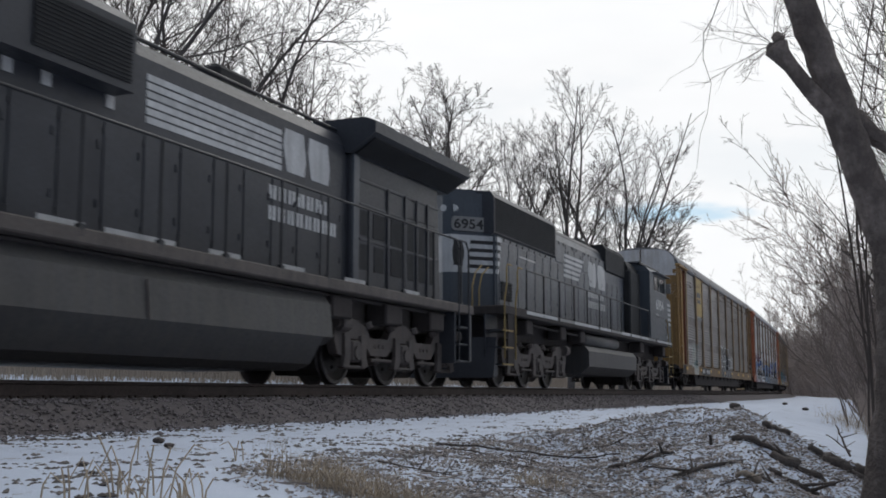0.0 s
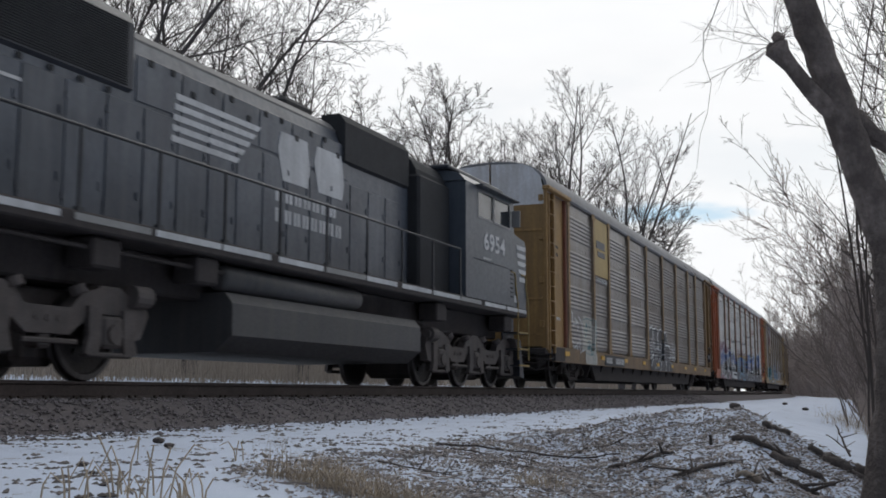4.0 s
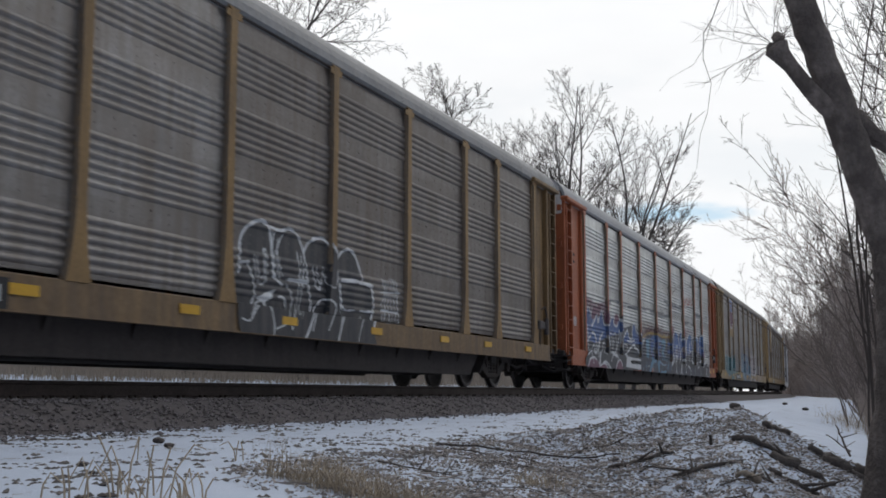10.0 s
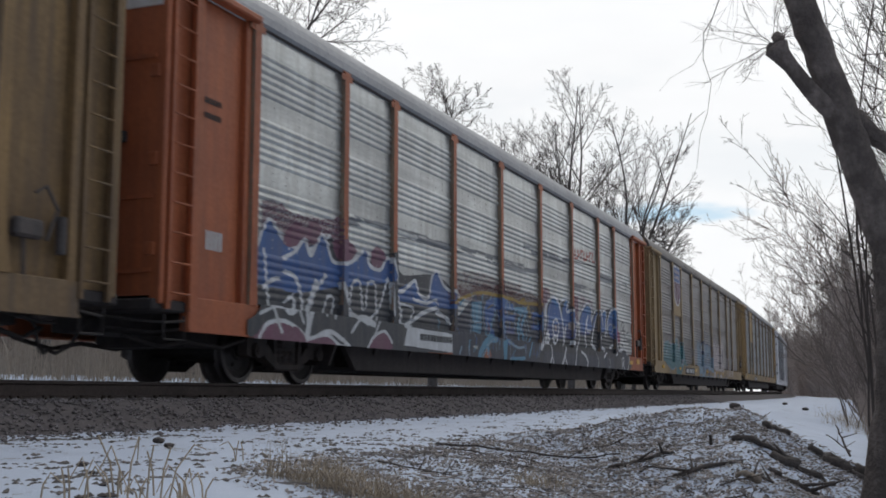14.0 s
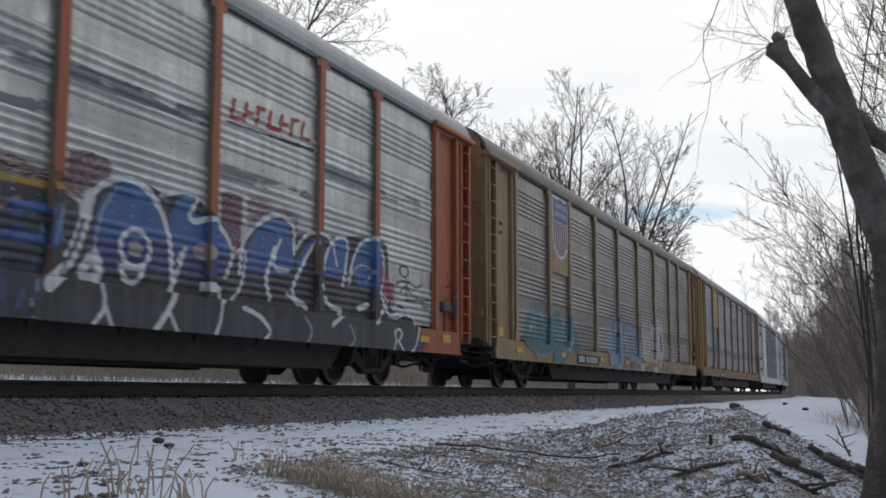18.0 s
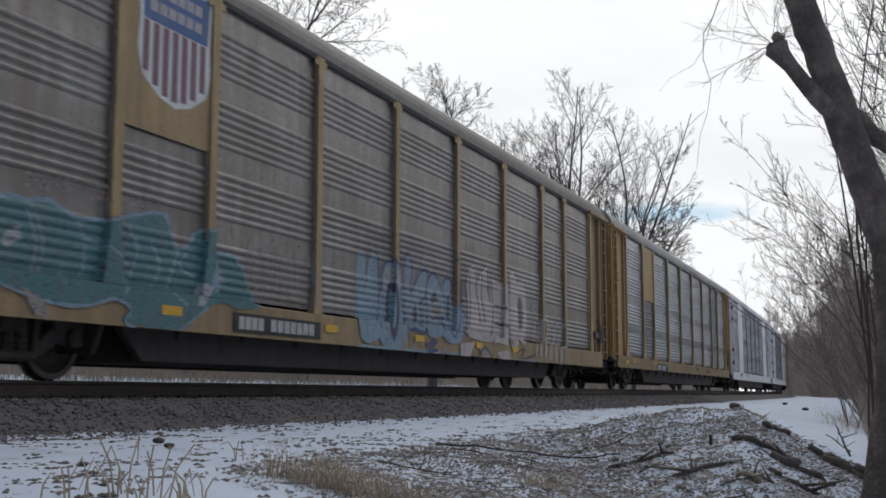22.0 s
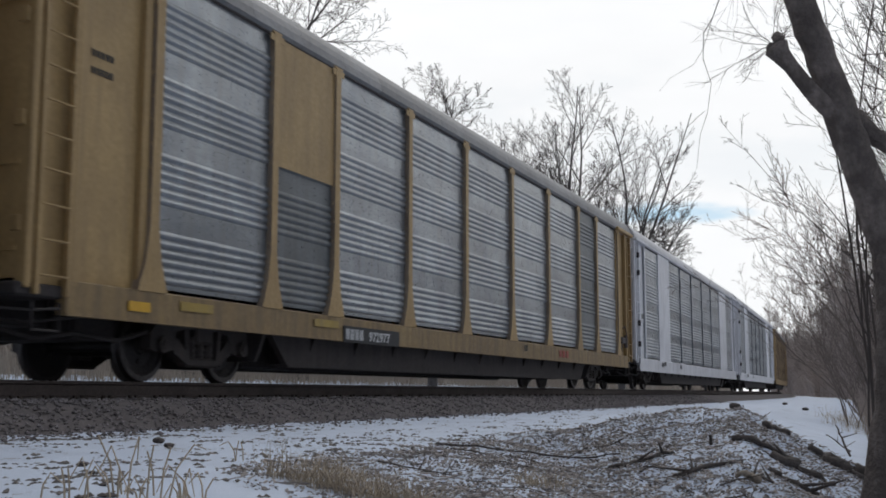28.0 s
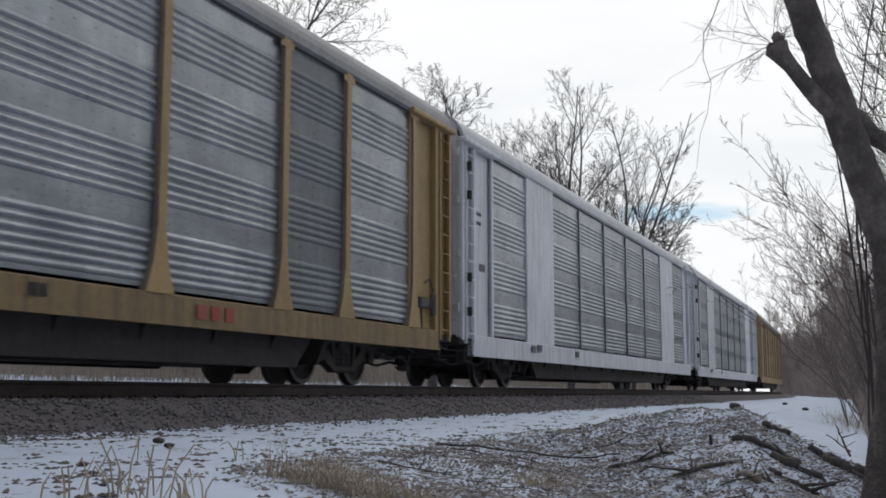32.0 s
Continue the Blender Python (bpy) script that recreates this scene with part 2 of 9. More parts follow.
M_farwood = mat("hazed_far_wood", (0.46, 0.385, 0.345), (0.36, 0.30, 0.27), 0.9, 0, 0.5, 15, 0.2)
M_straw = mat("dry_straw", (0.52, 0.43, 0.32), (0.38, 0.305, 0.22), 0.8, 0, 3, 20, 0.2)
M_straw_far = mat("brown_dead_weeds", (0.46, 0.39, 0.315), (0.33, 0.275, 0.225), 0.85, 0, 1, 12, 0.2)
M_log = mat("dark_wet_log", (0.12, 0.10, 0.088), (0.07, 0.058, 0.052), 0.85, 0, 4, 25, 0.8, dist=0.03)
M_cutwood = mat("cut_wood_end", (0.30, 0.25, 0.2), (0.22, 0.18, 0.14), 0.85, 0, 6, 40, 0.4)


# ---- building helpers ----
class Geo:
    """A heap of faces that becomes one mesh; each face may carry a material number."""

    def __init__(self):
        self.v, self.f, self.m = [], [], []

    def add(self, vs, fs, mi=0):
        o = len(self.v)
        self.v.extend(vs)
        self.f.extend([tuple(i + o for i in f) for f in fs])
        self.m.extend([mi] * len(fs))
        return self

    def box(self, x0, x1, y0, y1, z0, z1, b=0.0, mi=0):
        """A box, with chamfered edges where b is given."""
        if b <= 0:
            vs = [(x, y, z) for x in (x0, x1) for y in (y0, y1) for z in (z0, z1)]
            return self.add(vs, [(0, 1, 3, 2), (4, 6, 7, 5), (0, 4, 5, 1), (2, 3, 7, 6), (0, 2, 6, 4), (1, 5, 7, 3)], mi)
        b = min(b, abs(x1 - x0) / 2.1, abs(y1 - y0) / 2.1, abs(z1 - z0) / 2.1)
        vs, idx = [], {}
        for i, (x, sx) in enumerate(((x0, 1), (x1, -1))):
            for j, (y, sy) in enumerate(((y0, 1), (y1, -1))):
                for k, (z, sz) in enumerate(((z0, 1), (z1, -1))):
                    for a, p in enumerate(((x, y + sy * b, z + sz * b), (x + sx * b, y, z + sz * b), (x + sx * b, y + sy * b, z))):
                        idx[i, j, k, a] = len(vs)
                        vs.append(p)
        g = lambda i, j, k, a: idx[i, j, k, a]
        fs = []
        for s in (0, 1):
            fs += [(g(s, 0, 0, 0), g(s, 0, 1, 0), g(s, 1, 1, 0), g(s, 1, 0, 0)), (g(0, s, 0, 1), g(1, s, 0, 1), g(1, s, 1, 1), g(0, s, 1, 1)),
                   (g(0, 0, s, 2), g(0, 1, s, 2), g(1, 1, s, 2), g(1, 0, s, 2))]
        for p in (0, 1):
            for q in (0, 1):
                fs += [(g(p, q, 0, 0), g(p, q, 1, 0), g(p, q, 1, 1), g(p, q, 0, 1)), (g(p, 0, q, 0), g(p, 1, q, 0), g(p, 1, q, 2), g(p, 0, q, 2)),
                       (g(0, p, q, 1), g(1, p, q, 1), g(1, p, q, 2), g(0, p, q, 2))]
                for r in (0, 1):
                    fs.append((g(p, q, r, 0), g(p, q, r, 1), g(p, q, r, 2))) if len(fs) else None
        return self.add(vs, fs, mi)

    def tube(self, pts, radii, n=8, mi=0, caps=True):
        """A round bar or branch along points."""
        pts = [Vector(p) for p in pts]
        if not hasattr(radii, "__len__"):
            radii = [radii] * len(pts)
        vs, fs = [], []
        ref = Vector((0.13, 0.31, 0.94))
        for i, p in enumerate(pts):
            d = (pts[min(i + 1, len(pts) - 1)] - pts[max(i - 1, 0)]).normalized()
            if abs(d.dot(ref)) > 0.97:
                ref = Vector((0.9, -0.3, 0.1))
            a = d.cross(ref).normalized()
            c = d.cross(a)
            for k in range(n):
                w = 2 * math.pi * k / n
                q = p + (a * math.cos(w) + c * math.sin(w)) * radii[i]
                vs.append((q.x, q.y, q.z))
        for i in range(len(pts) - 1):
            for k in range(n):
                k2 = (k + 1) % n
                fs.append((i * n + k, i * n + k2, (i + 1) * n + k2, (i + 1) * n + k))
        if caps:
            fs += [tuple(range(n - 1, -1, -1)), tuple(range((len(pts) - 1) * n, len(pts) * n))]
        return self.add(vs, fs, mi)

    def prism(self, prof, axis, a, c, mi=0):
        """A closed outline pushed along x, y or z from a to c."""
        n = len(prof)
        put = {"x": lambda t, p: (t, p[0], p[1]), "y": lambda t, p: (p[0], t, p[1]), "z": lambda t, p: (p[0], p[1], t)}[axis]
        vs = [put(t, p) for t in (a, c) for p in prof]
        fs = [tuple(range(n - 1, -1, -1)), tuple(range(n, 2 * n))] + [(i, (i + 1) % n, n + (i + 1) % n, n + i) for i in range(n)]
        return self.add(vs, fs, mi)

    def sheet(self, prof, a, c, y, s=1, mi=0):
        """An open ribbed profile (depth, z), pushed along x."""
        n = len(prof)
        vs = [(t, y + s * p[0], p[1]) for t in (a, c) for p in prof]
        return self.add(vs, [(i, i + 1, n + i + 1, n + i) for i in range(n - 1)], mi)

    def lathe(self, prof, n, cx, cz, mi=0):
        """A wheel round the y axis from (radius, y) rings."""
        vs, fs = [], []
        for r, y in prof:
            vs += [(cx + r * math.cos(2 * math.pi * k / n), y, cz + r * math.sin(2 * math.pi * k / n)) for k in range(n)]
        for i in range(len(prof) - 1):
            fs += [(i * n + k, i * n + (k + 1) % n, (i + 1) * n + (k + 1) % n, (i + 1) * n + k) for k in range(n)]
        return self.add(vs, fs, mi)

    def mesh(self, name, mats, smooth=False):
        me = bpy.data.meshes.new(name)
        me.from_pydata(self.v, [], self.f)
        for m in mats if isinstance(mats, (list, tuple)) else [mats]:
            me.materials.append(m)
        if any(self.m):
            me.polygons.foreach_set("material_index", self.m)
        bm = bmesh.new()
        bm.from_mesh(me)
        if len(self.f) < 60000:
            bmesh.ops.recalc_face_normals(bm, faces=bm.faces)
        bm.to_mesh(me)
        bm.free()
        if smooth:
            me.polygons.foreach_set("use_smooth", [True] * len(me.polygons))
        return me


def part(name, geo, material, parent, label="", at=None, smooth=False):
    """One mesh object under a thing or a part."""
    ob = new(name, geo if isinstance(geo, bpy.types.Mesh) else geo.mesh(name, material, smooth))
    ob.parent = parent
    if at is not None:
        ob.matrix_basis = at
    if label:
        ob["label"] = label
    return ob


def thing(name, label, category, group="", kind="", at=None, data=None):
    ob = new(name, data)
    if at is not None:
        ob.matrix_basis = at
    return tagged(ob, label, category, group, kind)


def smooth01(a, b, x):
    t = np.clip((np.asarray(x, float) - a) / (b - a), 0, 1)
    return t * t * (3 - 2 * t)


def fbm(x, y, seed=0.0, octaves=4):
    """Soft uneven ground, from sums of waves; works on arrays."""
    x, y = np.asarray(x, float), np.asarray(y, float)
    out, amp, fr = 0.0, 1.0, 1.0
    for o in range(octaves):
        a = 1.7 * o + seed
        u, v = x * math.cos(a) - y * math.sin(a), x * math.sin(a) + y * math.cos(a)
        out = out + amp * (np.sin(u * fr + 1.3 * np.sin(v * fr * 0.7 + a)) * np.cos(v * fr * 0.9 + 2.1 * a))
        amp, fr = amp * 0.55, fr * 2.03
    return out / 2


# ---- the line: straight past the camera, then easing into a left-hand curve ----
S_TAB = np.linspace(-200, 700, 3601)
_d = np.maximum(S_TAB - 19.23, 0.0)
H_TAB = 0.00033716 * _d + 7.124e-6 * np.minimum(_d, 260) ** 2 / 2
_mid = (H_TAB[1:] + H_TAB[:-1]) / 2
X_TAB = np.concatenate([[0], np.cumsum(np.cos(_mid) * 0.25)]) - 200
Y_TAB = np.concatenate([[0], np.cumsum(np.sin(_mid) * 0.25)])


def line(s, off=0.0, z=0.0):
    """The place s metres along the track, off metres to its left."""
    x, y, h = np.interp(s, S_TAB, X_TAB), np.interp(s, S_TAB, Y_TAB), np.interp(s, S_TAB, H_TAB)
    return Vector((float(x - off * np.sin(h)), float(y + off * np.cos(h)), z))


def swept(prof, ss, closed=True, jitter=None):
    """A profile (off, z) carried along the track."""
    g, n = Geo(), len(prof)
    vs = []
    for i, s in enumerate(ss):
        for k, (o, z) in enumerate(prof):
            p = line(s, o)
            vs.append((p.x, p.y, z + (jitter(s, o) if jitter else 0.0)))
    fs = []
    for i in range(len(ss) - 1):
        for k in range(n if closed else n - 1):
            k2 = (k + 1) % n
            fs.append((i * n + k, i * n + k2, (i + 1) * n + k2, (i + 1) * n + k))
    return g.add(vs, fs)


# ---- ground ----
PEAK, PEAK_Z = (11.0, -8.22), -0.215


def ground_z(x, y):
    x, y = np.asarray(x, float), np.asarray(y, float)
    v = y - np.interp(np.clip(x, -200, 400), X_TAB, Y_TAB)
    z = np.interp(v, [-200, -40, -14, -11, -9, -7.4, -6.2, -2.2, 2.2, 6, 9.5, 13, 40, 300], [-2.2, -2.0, -1.75, -1.45, -1.04, -0.74, -0.575, -0.50, -0.50, -0.55, -0.05, 0.42, 0.7, 0.9])
    z = z + 0.035 * fbm(x * 0.9, y * 0.9, 0.4) * smooth01(0, 2.5, np.abs(v) - 1.5) + 0.016 * fbm(x * 4.5, y * 4.5, 2.0, 4) + 0.022 * fbm(x * 1.3, y * 3.4, 7.0, 3) * smooth01(-2.6, -3.4, v)
    a = (x - PEAK[0]) * 0.13 - (y - PEAK[1]) * 0.99
    c = (x - PEAK[0]) * 0.99 + (y - PEAK[1]) * 0.13
    m = PEAK_Z - np.where(a > 0, 0.60 * a, -0.145 * a) - np.where(c < 0, -0.150 * c, 0.42 * c)
    m = m + 0.045 * fbm(x * 1.7, y * 1.7, 5.0) + 0.03 * fbm(x * 6.0, y * 6.0, 1.0, 3) - 0.05 * np.exp(-(a * a + c * c) / 0.1)
    return np.maximum(z, m)


def litter_zone(x, y):
    """1 where leaf litter, bark and earth lie, 0 on clean snow."""
    x, y = np.asarray(x, float), np.asarray(y, float)
    a = (x - PEAK[0]) * 0.13 - (y - PEAK[1]) * 0.99
    c = (x - PEAK[0]) * 0.99 + (y - PEAK[1]) * 0.13
    edge = -6.05 + 0.35 * fbm(x * 0.8, y * 0.8, 3.0)
    w = smooth01(0.25, -0.35, y - edge) * smooth01(4.6, 6.6, x + 0.5 * fbm(x, y, 1.0)) * smooth01(1.2, 0.2, c)
    front = smooth01(0.3, -0.1, c) * smooth01(3.2, 2.6, a) * smooth01(-6.0, -6.4, y)
    return np.clip(np.maximum(w, front * smooth01(5, 7, x)), 0, 1)


M_ground = bpy.data.materials.new("snow_over_litter")
M_ground.use_nodes = True


def ground_material(m):
    n, l = m.node_tree.nodes, m.node_tree.links
    b = n["Principled BSDF"]
    co = n.new("ShaderNodeTexCoord")
    at = n.new("ShaderNodeAttribute")
    at.attribute_name = "litter"

    def tex(scale, detail, stretch=None, rough=0.6):
        t = n.new("ShaderNodeTexNoise")
        t.inputs["Scale"].default_value, t.inputs["Detail"].default_value, t.inputs["Roughness"].default_value = scale, detail, rough
        if stretch:
            mp = n.new("ShaderNodeMapping")
            mp.inputs["Scale"].default_value = stretch
            mp.inputs["Rotation"].default_value = (0, 0, 0.6)
            l.new(co.outputs["Object"], mp.inputs[0])
            l.new(mp.outputs[0], t.inputs["Vector"])
        else:
            l.new(co.outputs["Object"], t.inputs["Vector"])
        return t.outputs["Fac"]

    def span(v, lo, hi, a=0.0, z=1.0):
        r = n.new("ShaderNodeMapRange")
        for i, x in ((1, lo), (2, hi), (3, a), (4, z)):
            r.inputs[i].default_value = x
        l.new(v, r.inputs[0])
        return r.outputs[0]

    def calc(op, a, c):
        x = n.new("ShaderNodeMath")
        x.operation = op
        for i, v in ((0, a), (1, c)):
            if isinstance(v, float):
                x.inputs[i].default_value = v
            else:
                l.new(v, x.inputs[i])
        return x.outputs[0]

    def mix(f, a, c):
        x = n.new("ShaderNodeMix")
        x.data_type = "RGBA"
        l.new(f, x.inputs[0])
        for i, v in ((6, a), (7, c)):
            if isinstance(v, tuple):
                x.inputs[i].default_value = (*v, 1)
            else:
                l.new(v, x.inputs[i])
        return x.outputs[2]

    patches, clods, grit = tex(1.6, 6.0), tex(19.0, 5.0, (1.0, 1.5, 1.0), 0.7), tex(45.0, 3.0)
    bare_in = span(calc("ADD", calc("MULTIPLY", patches, 0.45), calc("MULTIPLY", clods, 0.75)), 0.65, 0.70)
    speck = span(calc("ADD", calc("MULTIPLY", patches, 0.55), calc("MULTIPLY", clods, 0.55)), 0.665, 0.69)
    bare = calc("MAXIMUM", calc("MULTIPLY", at.outputs["Fac"], bare_in), speck)
    soil = mix(span(clods, 0.35, 0.65), (0.31, 0.268, 0.245), (0.20, 0.172, 0.157))
    soil = mix(span(grit, 0.45, 0.7), soil, (0.28, 0.235, 0.20))
    snow = mix(span(patches, 0.3, 0.7), (0.60, 0.665, 0.785), (0.51, 0.57, 0.68))
    l.new(mix(bare, snow, soil), b.inputs["Base Color"])
    b.inputs["Roughness"].default_value = 0.75
    bu = n.new("ShaderNodeBump")
    bu.inputs["Strength"].default_value, bu.inputs["Distance"].default_value = 0.6, 0.03
    l.new(calc("SUBTRACT", calc("ADD", clods, calc("MULTIPLY", grit, 0.4)), calc("MULTIPLY", bare, 0.6)), bu.inputs["Height"])
    l.new(bu.outputs[0], b.inputs["Normal"])


ground_material(M_ground)


def build_ground():
    xs = np.unique(np.concatenate([-np.geomspace(4, 1500, 30), np.arange(-4, 3, 0.5), np.arange(3, 18, 0.1), np.arange(18, 40, 0.5), np.geomspace(40, 2500, 40)]))
    ys = np.unique(np.concatenate([-np.geomspace(11, 1500, 26), np.arange(-11, -2, 0.1), np.arange(-2, 8, 0.5), np.geomspace(8, 1800, 40)]))
    X, Y = np.meshgrid(xs, ys, indexing="ij")
    Z = ground_z(X, Y)
    nx, ny = len(xs), len(ys)
    i = (np.arange(nx - 1)[:, None] * ny + np.arange(ny - 1)[None, :]).ravel()
    me = bpy.data.meshes.new("ground")
    me.from_pydata(np.stack([X.ravel(), Y.ravel(), Z.ravel()], 1).tolist(), [], np.stack([i, i + ny, i + ny + 1, i + 1], 1).tolist())
    a = me.attributes.new("litter", "FLOAT", "POINT")
    a.data.foreach_set("value", litter_zone(X, Y).ravel())
    me.polygons.foreach_set("use_smooth", [True] * len(me.polygons))
    me.materials.append(M_ground)
    thing("ground", "snow-dusted ground with leaf litter and bare earth", "ground", kind="structure", data=me)


build_ground()


# ---- ballast, ties and rails ----
def build_track():
    near = np.concatenate([np.arange(-120, 0, 4.0), np.arange(0, 50, 0.12), np.arange(50, 110, 0.6), np.arange(110, 420, 5.0)])
    prof = [(-2.7, -0.62), (-2.36, -0.50), (-2.2, -0.44), (-2.05, -0.385), (-1.9, -0.33), (-1.75, -0.27), (-1.6, -0.225), (-1.45, -0.205), (-1.2, -0.21), (-0.9, -0.215), (0.9, -0.215), (1.5, -0.205), (2.0, -0.38), (2.7, -0.62)]
    me = swept(prof, near, False, lambda s, o: 0.022 * float(fbm(s * 5.0, o * 5.0, 1.0, 3)) if abs(o) > 1.3 and s < 60 else 0.0).mesh("ballast_bed", M_stone, True)
    thing("ballast_bed", "grey-brown crushed stone ballast bed under the track", "ballast", kind="structure", data=me)
    rail = thing("rail", "rusty steel rail with a polished head", "rail", "running rails", "structure")
    other = thing("rail", "rusty steel rail with a polished head", "rail", "running rails", "structure")
    ss = np.concatenate([np.arange(-120, 0, 10.0), np.arange(0, 120, 1.0), np.arange(120, 420, 5.0)])
    for off, r in ((-0.7535, rail), (0.7535, other)):
        foot = [(off - 0.076, -0.186), (off + 0.076, -0.186), (off + 0.07, -0.174), (off + 0.011, -0.152), (off + 0.009, -0.03), (off + 0.036, -0.018),
                (off + 0.036, 0.014), (off - 0.036, 0.014), (off - 0.036, -0.018), (off - 0.009, -0.03), (off - 0.011, -0.152), (off - 0.07, -0.174)]
        part("web", swept(foot, ss), M_rail, r)
        part("head", swept([(off - 0.036, 0.014), (off + 0.036, 0.014), (off + 0.028, 0.02), (off - 0.028, 0.02)], ss), M_railtop, r, "polished running surface")


build_track()


def build_ties():
    g = Geo()
    g.box(-0.115, 0.115, -1.30, 1.30, -0.36, -0.188, 0.012)
    for y in (-0.7535, 0.7535):
        g.box(-0.10, 0.10, y - 0.17, y + 0.17, -0.188, -0.176)
        for sx in (-0.06, 0.06):
            for sy in (-0.10, 0.10):
                g.box(sx - 0.015, sx + 0.015, y + sy - 0.015, y + sy + 0.015, -0.176, -0.15)
    me = g.mesh("railway_tie", M_tie)
    for k in range(260):
        s = -14 + k * 0.5
        p = line(s)
        h = float(np.interp(s, S_TAB, H_TAB))
        thing("railway_tie", "dark creosoted timber tie bedded in ballast", "railway tie", "ties under the rails", at=Matrix.Translation((p.x, p.y, 0)) @ Matrix.Rotation(h, 4, "Z"), data=me)


build_ties()


# ---- the train ----
TRAIN = []  # thing, place along the train, half the truck spacing, its wheelsets
GEO = {}


def shared(key, material, make, smooth=False):
    """One mesh for alike parts of the same material."""
    k = (key, material[0].name if isinstance(material, list) else material.name)
    if k not in GEO:
        GEO[k] = make().mesh(key, material, smooth)
    return GEO[k]


def wheelset_geo(r):
    def make():
        g = Geo()
        for s in (-1, 1):
            y = lambda q: s * q
            g.lathe([(0.0, y(0.80)), (0.11, y(0.80)), (0.13, y(0.765)), (r * 0.62, y(0.735)), (r - 0.085, y(0.78)), (r - 0.07, y(0.815))], 28, 0, 0, 0)
            g.lathe([(r - 0.07, y(0.815)), (r - 0.012, y(0.815)), (r, y(0.805))], 28, 0, 0, 1)
            g.lathe([(r, y(0.805)), (r + 0.006, y(0.725)), (r + 0.026, y(0.712)), (r + 0.026, y(0.695)), (r - 0.06, y(0.685))], 28, 0, 0, 1)
            g.lathe([(r - 0.06, y(0.685)), (0.13, y(0.70)), (0.085, y(0.66))], 28, 0, 0, 0)
            for k in range(3):
                a = 2 * math.pi * k / 3 + 0.4
                g.box(math.cos(a) * r * 0.45 - 0.03, math.cos(a) * r * 0.45 + 0.03, min(y(0.74), y(0.775)), max(y(0.74), y(0.775)), math.sin(a) * r * 0.45 - 0.03, math.sin(a) * r * 0.45 + 0.03, 0.008)
        g.tube([(0, -1.08, 0), (0, 1.08, 0)], 0.08, 12)
        return g
    return shared("wheelset_%d" % int(r * 1000), [M_wheel, M_tread], make, False)


def freight_truck(parent, x, sets):
    """A two-axle cast truck with roller bearings, springs and brake gear."""
    def frame_side(s):
        g = Geo()
        for s in (s,):
            lo, hi = sorted((s * 0.93, s * 1.09))
            g.prism([(-1.14, 0.60), (-1.05, 0.70), (-0.55, 0.74), (-0.36, 0.80), (0.36, 0.80), (0.55, 0.74), (1.05, 0.70), (1.14, 0.60), (0.62, 0.63), (0.40, 0.68), (-0.40, 0.68), (-0.62, 0.63)], "y", lo, hi)
            for d in (-1, 1):
                g.prism([(d * 1.14, 0.62), (d * 1.14, 0.40), (d * 1.02, 0.36), (d * 1.02, 0.52), (d * 0.82, 0.52), (d * 0.80, 0.38), (d * 0.66, 0.40), (d * 0.60, 0.64)], "y", lo, hi)
                g.prism([(d * 0.70, 0.46), (d * 0.64, 0.36), (d * 0.30, 0.20), (d * 0.30, 0.33), (d * 0.58, 0.56)], "y", lo, hi)
                g.prism([(d * 0.42, 0.70), (d * 0.34, 0.70), (d * 0.30, 0.30), (d * 0.38, 0.28)], "y", lo, hi)
                g.tube([(d * 0.9144, s * 1.04, 0.46), (d * 0.9144, s * 1.15, 0.46)], 0.105, 12)
                g.tube([(d * 0.9144, s * 1.15, 0.46), (d * 0.9144, s * 1.165, 0.46)], 0.06, 8)
            g.box(-0.38, 0.38, lo, hi, 0.19, 0.31, 0.03)
            for k in (-0.2, 0.0, 0.2):
                g.tube([(k, s * 1.01, 0.31 + 0.02 * q) for q in range(0, 15, 2)], [0.085 if q % 4 else 0.068 for q in range(0, 15, 2)], 8)
        return g

    def make():
        g = Geo()
        g.box(-0.2, 0.2, -1.12, 1.12, 0.50, 0.74, 0.03)
        g.box(-0.5, 0.5, -0.12, 0.12, 0.34, 0.70, 0.02)
        for d in (-1, 1):
            g.box(d * 0.45 - 0.05, d * 0.45 + 0.05, -0.85, 0.85, 0.34, 0.44, 0.02)
        return g
    tr = part("truck", shared("truck", M_ftruck, make), None, parent, at=Matrix.Translation((x, 0, 0)))
    for s in (-1, 1):
        part("side_frame", shared("side_frame_%d" % s, M_ftruck, lambda: frame_side(s)), None, tr)
    for d in (-0.9144, 0.9144):
        w = part("wheelset", wheelset_geo(0.457), None, tr, at=Matrix.Translation((d, 0, 0.457)))
        sets.append((w, (d, 0, 0.457), 0.457))
    return tr


def coupler(parent, x, d):
    """A knuckle coupler with its shank and the brake hose that hangs beside it."""
    def make():
        g = Geo()
        g.box(-0.55, 0.12, -0.08, 0.08, 0.80, 0.94, 0.02)
        g.box(0.10, 0.34, -0.14, 0.10, 0.74, 1.0, 0.04)
        g.box(0.30, 0.42, -0.16, -0.04, 0.72, 1.02, 0.03)
        return g
    part("coupler", shared("coupler", M_truck, make), None, parent, at=pose(x, 0, 0, 0, 0, 0 if d > 0 else 180))
    g = Geo()
    g.tube([(x - d * 0.15, -0.38, 0.78), (x + d * 0.02, -0.36, 0.62), (x + d * 0.14, -0.30, 0.42), (x + d * 0.30, -0.24, 0.33), (x + d * 0.42, -0.2, 0.38)], 0.026, 7)
    part("brake_hose", g, M_under, parent, "black rubber brake hose", smooth=True)


POSTS = (2.45, 5.20, 7.12, 10.0, 12.9, 15.88, 18.78, 21.68, 23.68, 26.35)
MID = 14.275


